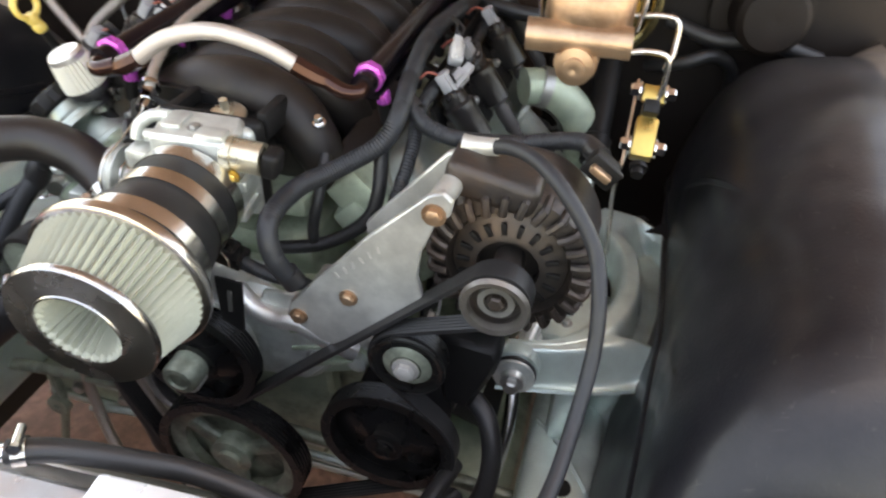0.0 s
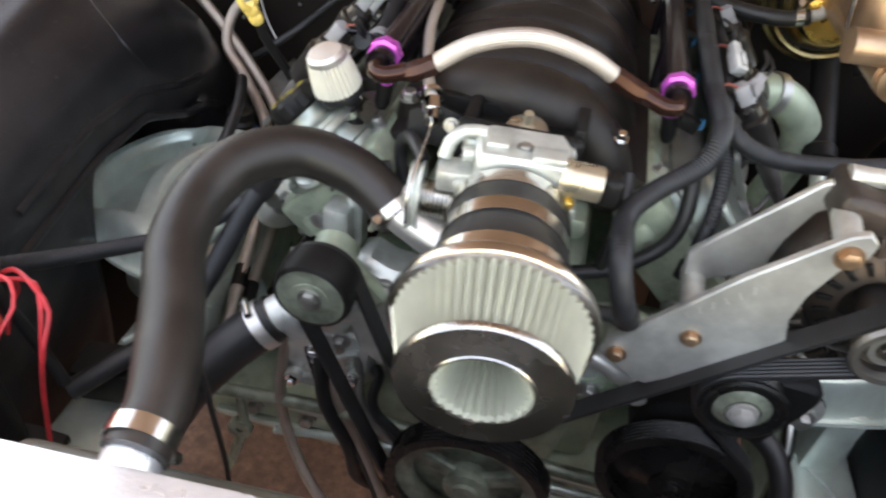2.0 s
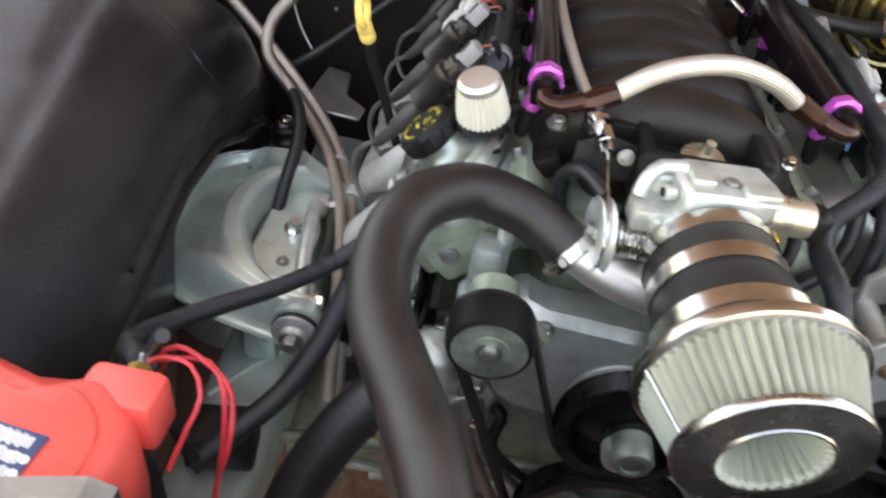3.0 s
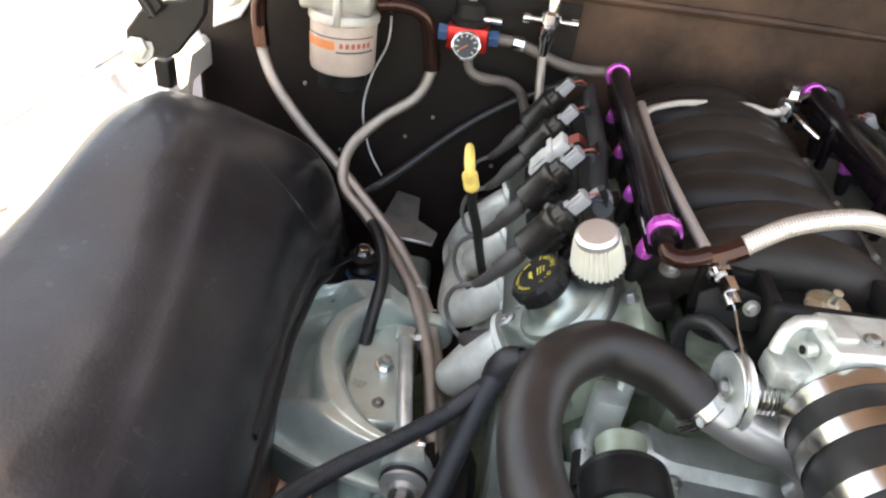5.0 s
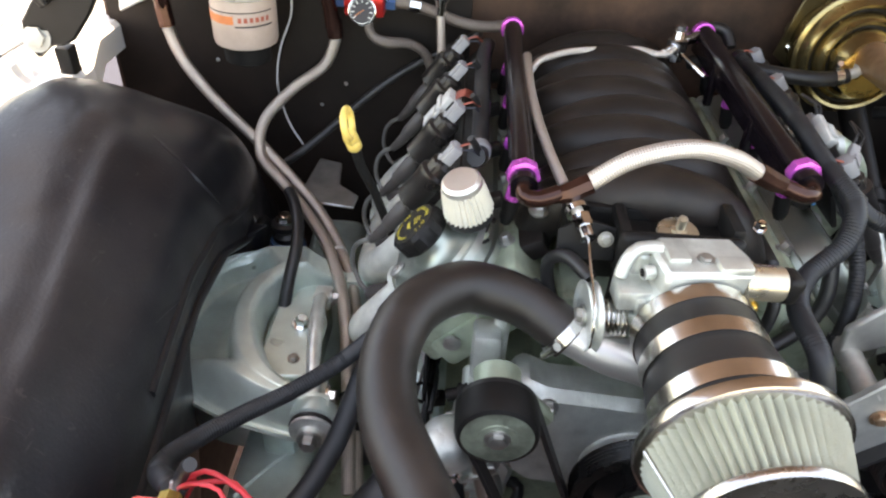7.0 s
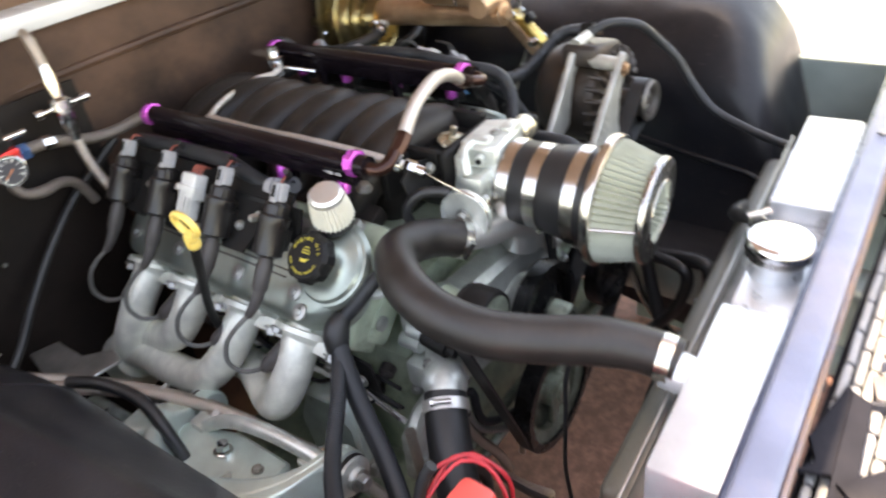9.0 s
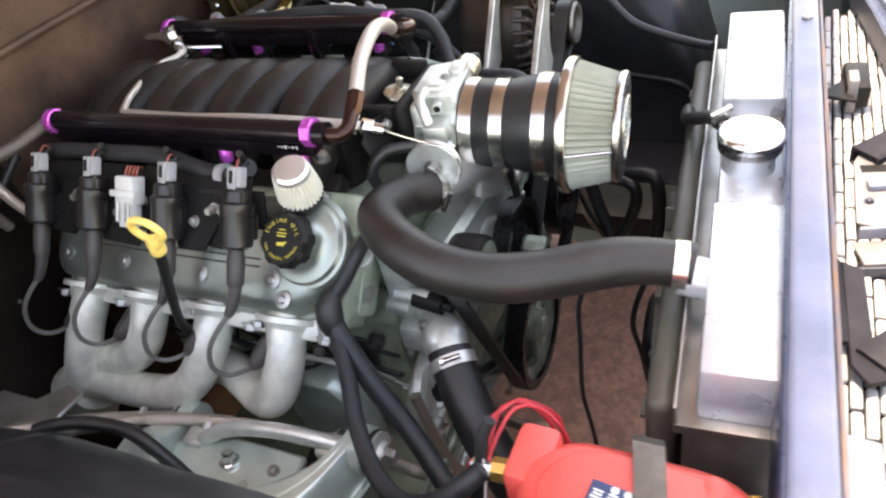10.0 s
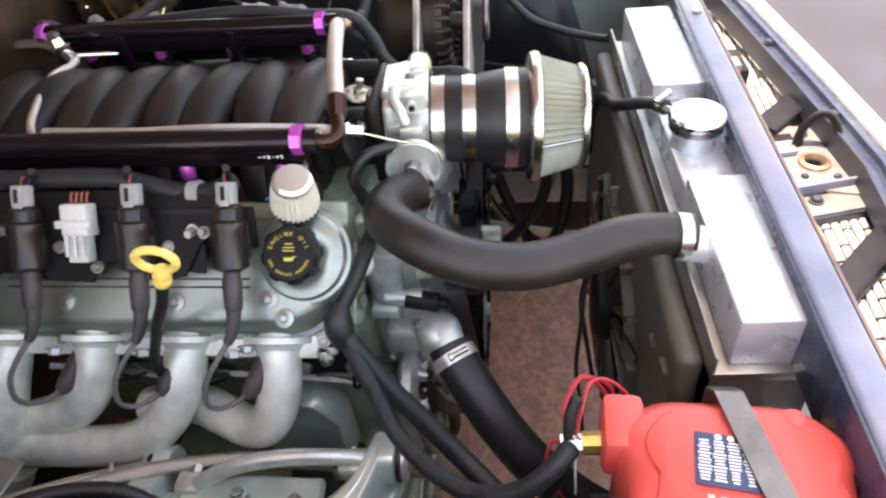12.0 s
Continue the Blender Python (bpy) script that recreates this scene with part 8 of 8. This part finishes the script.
solo("thin_wire", Geo().tube([(-0.480, 0.46, 0.925), (-0.485, 0.47, 0.88), (-0.51, 0.48, 0.82), (-0.52, 0.48, 0.76), (-0.505, 0.47, 0.70), (-0.48, 0.46, 0.66)], 0.0018, 6), WHITECLIP, "thin pale wire hanging on the firewall", "wire")
solo("shock_tower_bracket", Geo().slab([(-0.05, -0.05), (0.045, -0.06), (0.05, -0.03), (0.015, -0.005), (0.01, 0.05), (-0.03, 0.06)], 0.006, pose(-0.42, 0.395, 0.625, 10, 0, 0), 0.002), ZINC, "grey steel bracket at the firewall foot", "bracket")
solo("brake_hose", Geo().tube([(-0.462, 0.285, 0.675), (-0.446, 0.25, 0.678), (-0.432, 0.21, 0.672), (-0.426, 0.172, 0.660), (-0.430, 0.135, 0.632), (-0.434, 0.11, 0.60)], 0.0085, 14), RUBBER, "black rubber hose into the control arm", "hose")

# ---- low in the bay ----
for k, (x0, x1, mt, rr_, lb_) in enumerate(((-0.135, -0.10, BRAID, 0.0075, "braided line curving below the tensioner"), (-0.115, -0.055, ZINC, 0.0055, "bare steel line curving below the tensioner"), (-0.165, -0.16, RUBBER, 0.0095, "black hose curving below the tensioner"), (-0.09, -0.02, RUBBER, 0.007, "thin black hose below the pump"))):
    solo("lower_line", Geo().tube([(x0 - 0.03, -0.085, 0.58 - 0.02 * k), (x0 - 0.02, -0.100, 0.53), (x0 - 0.005 * k, -0.115, 0.47), (x1 + 0.01 * k, -0.125, 0.40), (x1 + 0.03, -0.12, 0.33), (x1 + 0.07, -0.09, 0.26)], rr_, 12), mt, lb_, "line", "lower lines")
for s_, lab in ((-1, "green-grey motor mount below the header"), (1, "green-grey motor mount beside the steering pump")):
    mm = thing("motor_mount", lab, "motor mount", "motor mounts", at=(s_ * 0.26, 0.0, 0.42))
    part("mount_bracket", Geo().slab([(-0.06, -0.07), (0.05, -0.07), (0.06, 0.0), (0.03, 0.07), (-0.03, 0.075), (-0.06, 0.03)], 0.05, pose(s_ * 0.255, 0.06, 0.50, 90, 0, 90), 0.006), SUBFRAME, mm)
    part("rubber_block", Geo().box((0.07, 0.09, 0.04), pose(s_ * 0.30, 0.03, 0.45, 0, s_ * 20, 0), 0.008), RUBBER, mm)
    part("through_bolt", Geo().bolt((s_ * 0.27, -0.04, 0.50), (0, -1, 0), 0.010, 0.016), ZINC, mm)
    part("ear", Geo().box((0.012, 0.03, 0.05), pose(s_ * 0.31, -0.01, 0.515, 0, s_ * 10, 0), 0.004), SUBFRAME, mm)
tr = thing("steering_link", "greenish steel steering link bolted to the frame rails", "steering link", at=(0, -0.11, 0.44))
part("rod", Geo().tube([(-0.375, -0.115, 0.432), (-0.299, -0.11, 0.438), (-0.138, -0.11, 0.452), (0.20, -0.115, 0.452), (0.385, -0.115, 0.44)], 0.009, 14), GRIMYGREEN, tr)
part("lower_rod", Geo().tube([(-0.253, -0.11, 0.372), (-0.096, -0.112, 0.405), (0.2, -0.112, 0.41)], 0.006, 12), SUBFRAME, tr)
part("drop_link", Geo().tube([(-0.299, -0.112, 0.435), (-0.299, -0.116, 0.368), (-0.335, -0.118, 0.25)], [0.010, 0.012, 0.007], 12, flat=0.6), GRIMYGREEN, tr)
part("link_eye", Geo().ring([(0.006, -0.006), (0.017, -0.006), (0.017, 0.006), (0.006, 0.006)], (-0.299, -0.122, 0.375), (0, -1, 0), 24), GRIMYGREEN, tr)
xm = thing("engine_crossmember", "silver-green crossmember under the engine", "crossmember", at=(0, 0.03, 0.33))
part("beam", Geo().box((0.76, 0.38, 0.085), pose(0, 0.115, 0.345), 0.02), ALUBLOCK, xm)
for z in (0.392, 0.340):
    part("pressed_lip", Geo().box((0.72, 0.012, 0.014), pose(0, -0.079, z), 0.004), SUBFRAME, xm)
for x in (-0.30, -0.22, -0.12, 0.14, 0.24):
    part("bolt", Geo().bolt((x, -0.076, 0.366), (0, -1, 0), 0.009, 0.012), ZINC, xm)
ab2 = thing("accessory_bracket", "cast aluminium accessory bracket below the tensioner", "bracket", at=(-0.18, -0.07, 0.52))
part("casting", Geo().slab([(-0.245, 0.470), (-0.200, 0.462), (-0.125, 0.495), (-0.118, 0.560), (-0.140, 0.590), (-0.205, 0.575), (-0.240, 0.545)], 0.026, pose(0, -0.070, 0, 90, 0, 0), 0.007), ALU, ab2)
for x, z, r in ((-0.222, 0.490, 0.013), (-0.140, 0.520, 0.012), (-0.190, 0.555, 0.010)):
    bs_ = part("boss", Geo().lathe([(r, 0), (r * 0.9, 0.012), (r * 0.6, 0.014), (0, 0.014)], (x, -0.094, z), (0, -1, 0), 20), ALU, ab2)
    part("bolt", Geo().bolt((x, -0.107, z), (0, -1, 0), 0.006, 0.008), CHROME, bs_)
for k in range(3):
    part("rib", Geo().box((0.070, 0.012, 0.006), pose(-0.183 + 0.008 * k, -0.098, 0.500 + 0.022 * k, 0, -18 - 6 * k, 0), 0.0025), ALU, ab2)
for k, (x, d) in enumerate(((-0.19, 0.03), (-0.165, 0.02), (-0.21, -0.01))):
    solo("coolant_pipe", Geo().tube([(x - 0.02, -0.085, 0.56), (x - 0.02 + d, -0.105, 0.48), (x + 2 * d, -0.12, 0.40), (x + 2 * d + 0.05, -0.15, 0.31), (x + d + 0.12, -0.17, 0.24)], 0.0075, 12), BRAID if k else RUBBER, "thin hose running down before the engine", "hose", "lower hoses")
for k, pts in enumerate(([(0.31, -0.15, 0.53), (0.29, -0.24, 0.545), (0.28, -0.272, 0.527), (0.28, -0.254, 0.452), (0.28, -0.202, 0.38), (0.28, -0.14, 0.34)], [(0.32, -0.19, 0.53), (0.29, -0.285, 0.56), (0.28, -0.308, 0.539), (0.28, -0.307, 0.451), (0.28, -0.282, 0.367), (0.28, -0.22, 0.31)])):
    solo("power_steering_hose", Geo().tube(pts, 0.0105 + 0.001 * k, 14), RUBBER, "black steering hose looping ahead of the pulleys", "steering hose", "steering hoses")
solo("terminal_wire", Geo().tube([(-0.20, -0.318, 0.785), (-0.20, -0.305, 0.738), (-0.20, -0.303, 0.685), (-0.20, -0.301, 0.643), (-0.20, -0.300, 0.588), (-0.20, -0.307, 0.529), (-0.20, -0.314, 0.45)], 0.0026, 8), RUBBER, "thin black wire hanging beside the fan shroud", "wire")
solo("fan_wire", Geo().tube([(0.20, -0.385, 0.50), (0.17, -0.36, 0.47), (0.16, -0.34, 0.40), (0.18, -0.35, 0.33)], 0.004, 8), RUBBER, "black wire hanging by the fan", "wire")
solo("fan_wire", Geo().tube([(0.02, -0.37, 0.62), (0.0, -0.34, 0.60), (-0.01, -0.32, 0.52), (0.01, -0.33, 0.42), (0.0, -0.35, 0.3)], 0.004, 8), RUBBER, "black wire hanging by the shroud", "wire")

# loose connectors on the far bank
for x, y, z, rz, mt, lb_ in ((0.212, 0.150, 0.892, 20, WHITECLIP, "white plastic wiring connector by the loom"), (0.226, 0.105, 0.880, -15, GREYCLIP, "grey plastic wiring connector by the loom")):
    ct = thing("wiring_connector", lb_, "connector", at=(x, y, z))
    cm_ = pose(x, y, z, 25, 20, rz)
    part("housing", Geo().box((0.016, 0.028, 0.014), cm_, 0.002).box((0.011, 0.014, 0.010), cm_ @ pose(0, 0.020, 0), 0.002), mt, ct)
    part("locking_tab", Geo().box((0.006, 0.018, 0.004), cm_ @ pose(0, -0.002, 0.009), 0.001), mt, ct)
    for k in range(2):
        part("lead", Geo().tube([cm_ @ Vector((0.003 - 0.006 * k, 0.026, 0)), cm_ @ Vector((0.004 - 0.008 * k, 0.040, 0.006)), cm_ @ Vector((-0.012, 0.058, 0.0))], 0.0018, 6), RUBBER, ct)

pk = thing("sensor_plug", "black sensor plug with a short corrugated lead", "sensor plug", at=(0.05, -0.14, 0.765))
part("plug_body", Geo().box((0.036, 0.022, 0.024), pose(0.046, -0.136, 0.768, 0, 12, 0), 0.005).box((0.014, 0.026, 0.014), pose(0.066, -0.138, 0.764, 0, 12, 0), 0.003), GLOSSBLACK, pk)
part("lead", Geo().tube([(0.064, -0.140, 0.764), (0.085, -0.142, 0.758), (0.105, -0.140, 0.752), (0.125, -0.134, 0.746), (0.140, -0.128, 0.735)], 0.0078, 14, ribs=(0.0036, 0.0007)), LOOM, pk)
part("spring_clip", Geo().tube([(0.052, -0.148, 0.776), (0.062, -0.152, 0.770), (0.060, -0.150, 0.760)], 0.0012, 6), STEEL, pk)
dg = thing("engine_bracket", "black steel bracket beside the pump pulley", "bracket", at=(0.05, -0.13, 0.70))
part("plate", Geo().slab([(-0.012, -0.04), (0.012, -0.035), (0.016, 0.03), (-0.014, 0.035)], 0.004, pose(0.052, -0.146, 0.705, 85, 0, 8), 0.001), PLASTIC, dg)
part("slot", Geo().box((0.005, 0.002, 0.03), pose(0.054, -0.1515, 0.712, 0, 6, 0), 0.0008), ZINC, dg, "bright slot in the bracket")
cc = thing("engine_casting", "ribbed green-tinted aluminium front casting", "engine casting", at=(0.15, -0.08, 0.62))
part("casting", Geo().slab([(0.06, 0.60), (0.10, 0.56), (0.19, 0.60), (0.215, 0.66), (0.20, 0.70), (0.14, 0.72), (0.07, 0.70)], 0.03, pose(0, -0.078, 0, 90, 0, 0), 0.006), ALUBLOCK, cc)
for k in range(4):
    part("casting_rib", Geo().box((0.085, 0.016, 0.007), pose(0.140, -0.112, 0.610 + 0.026 * k, 0, -24 + 4 * k, 0), 0.003), ALUBLOCK, cc)
for x, z in ((0.085, 0.685), (0.195, 0.66), (0.105, 0.590), (0.18, 0.62)):
    part("boss", Geo().lathe([(0.012, 0), (0.011, 0.012), (0.006, 0.014), (0, 0.014)], (x, -0.106, z), (0, -1, 0), 18), ALU, cc)

# the far side of the bay is a little narrower than the battery's side
NARROW = {"wheel_well", "front_fender", "side_panel", "frame_rail", "splash_shield", "control_arm", "shock_absorber", "steering_shaft", "header_pipe", "master_cylinder", "proportioning_valve", "brake_line", "brake_booster", "booster_hose", "power_steering_pump", "steering_line", "alternator_cable", "firewall_hose", "heater_box", "firewall_wire"}
for ob in list(scene.objects):
    if not ob.parent and ob.name.split(".")[0] in NARROW:
        xs = [c[0] for o in (ob, *ob.children_recursive) if o.type == "MESH" for c in o.bound_box]
        if xs and sum(xs) / len(xs) > 0.1:
            ob.location.x, ob.scale.x = 0.977 * ob.location.x, 0.977
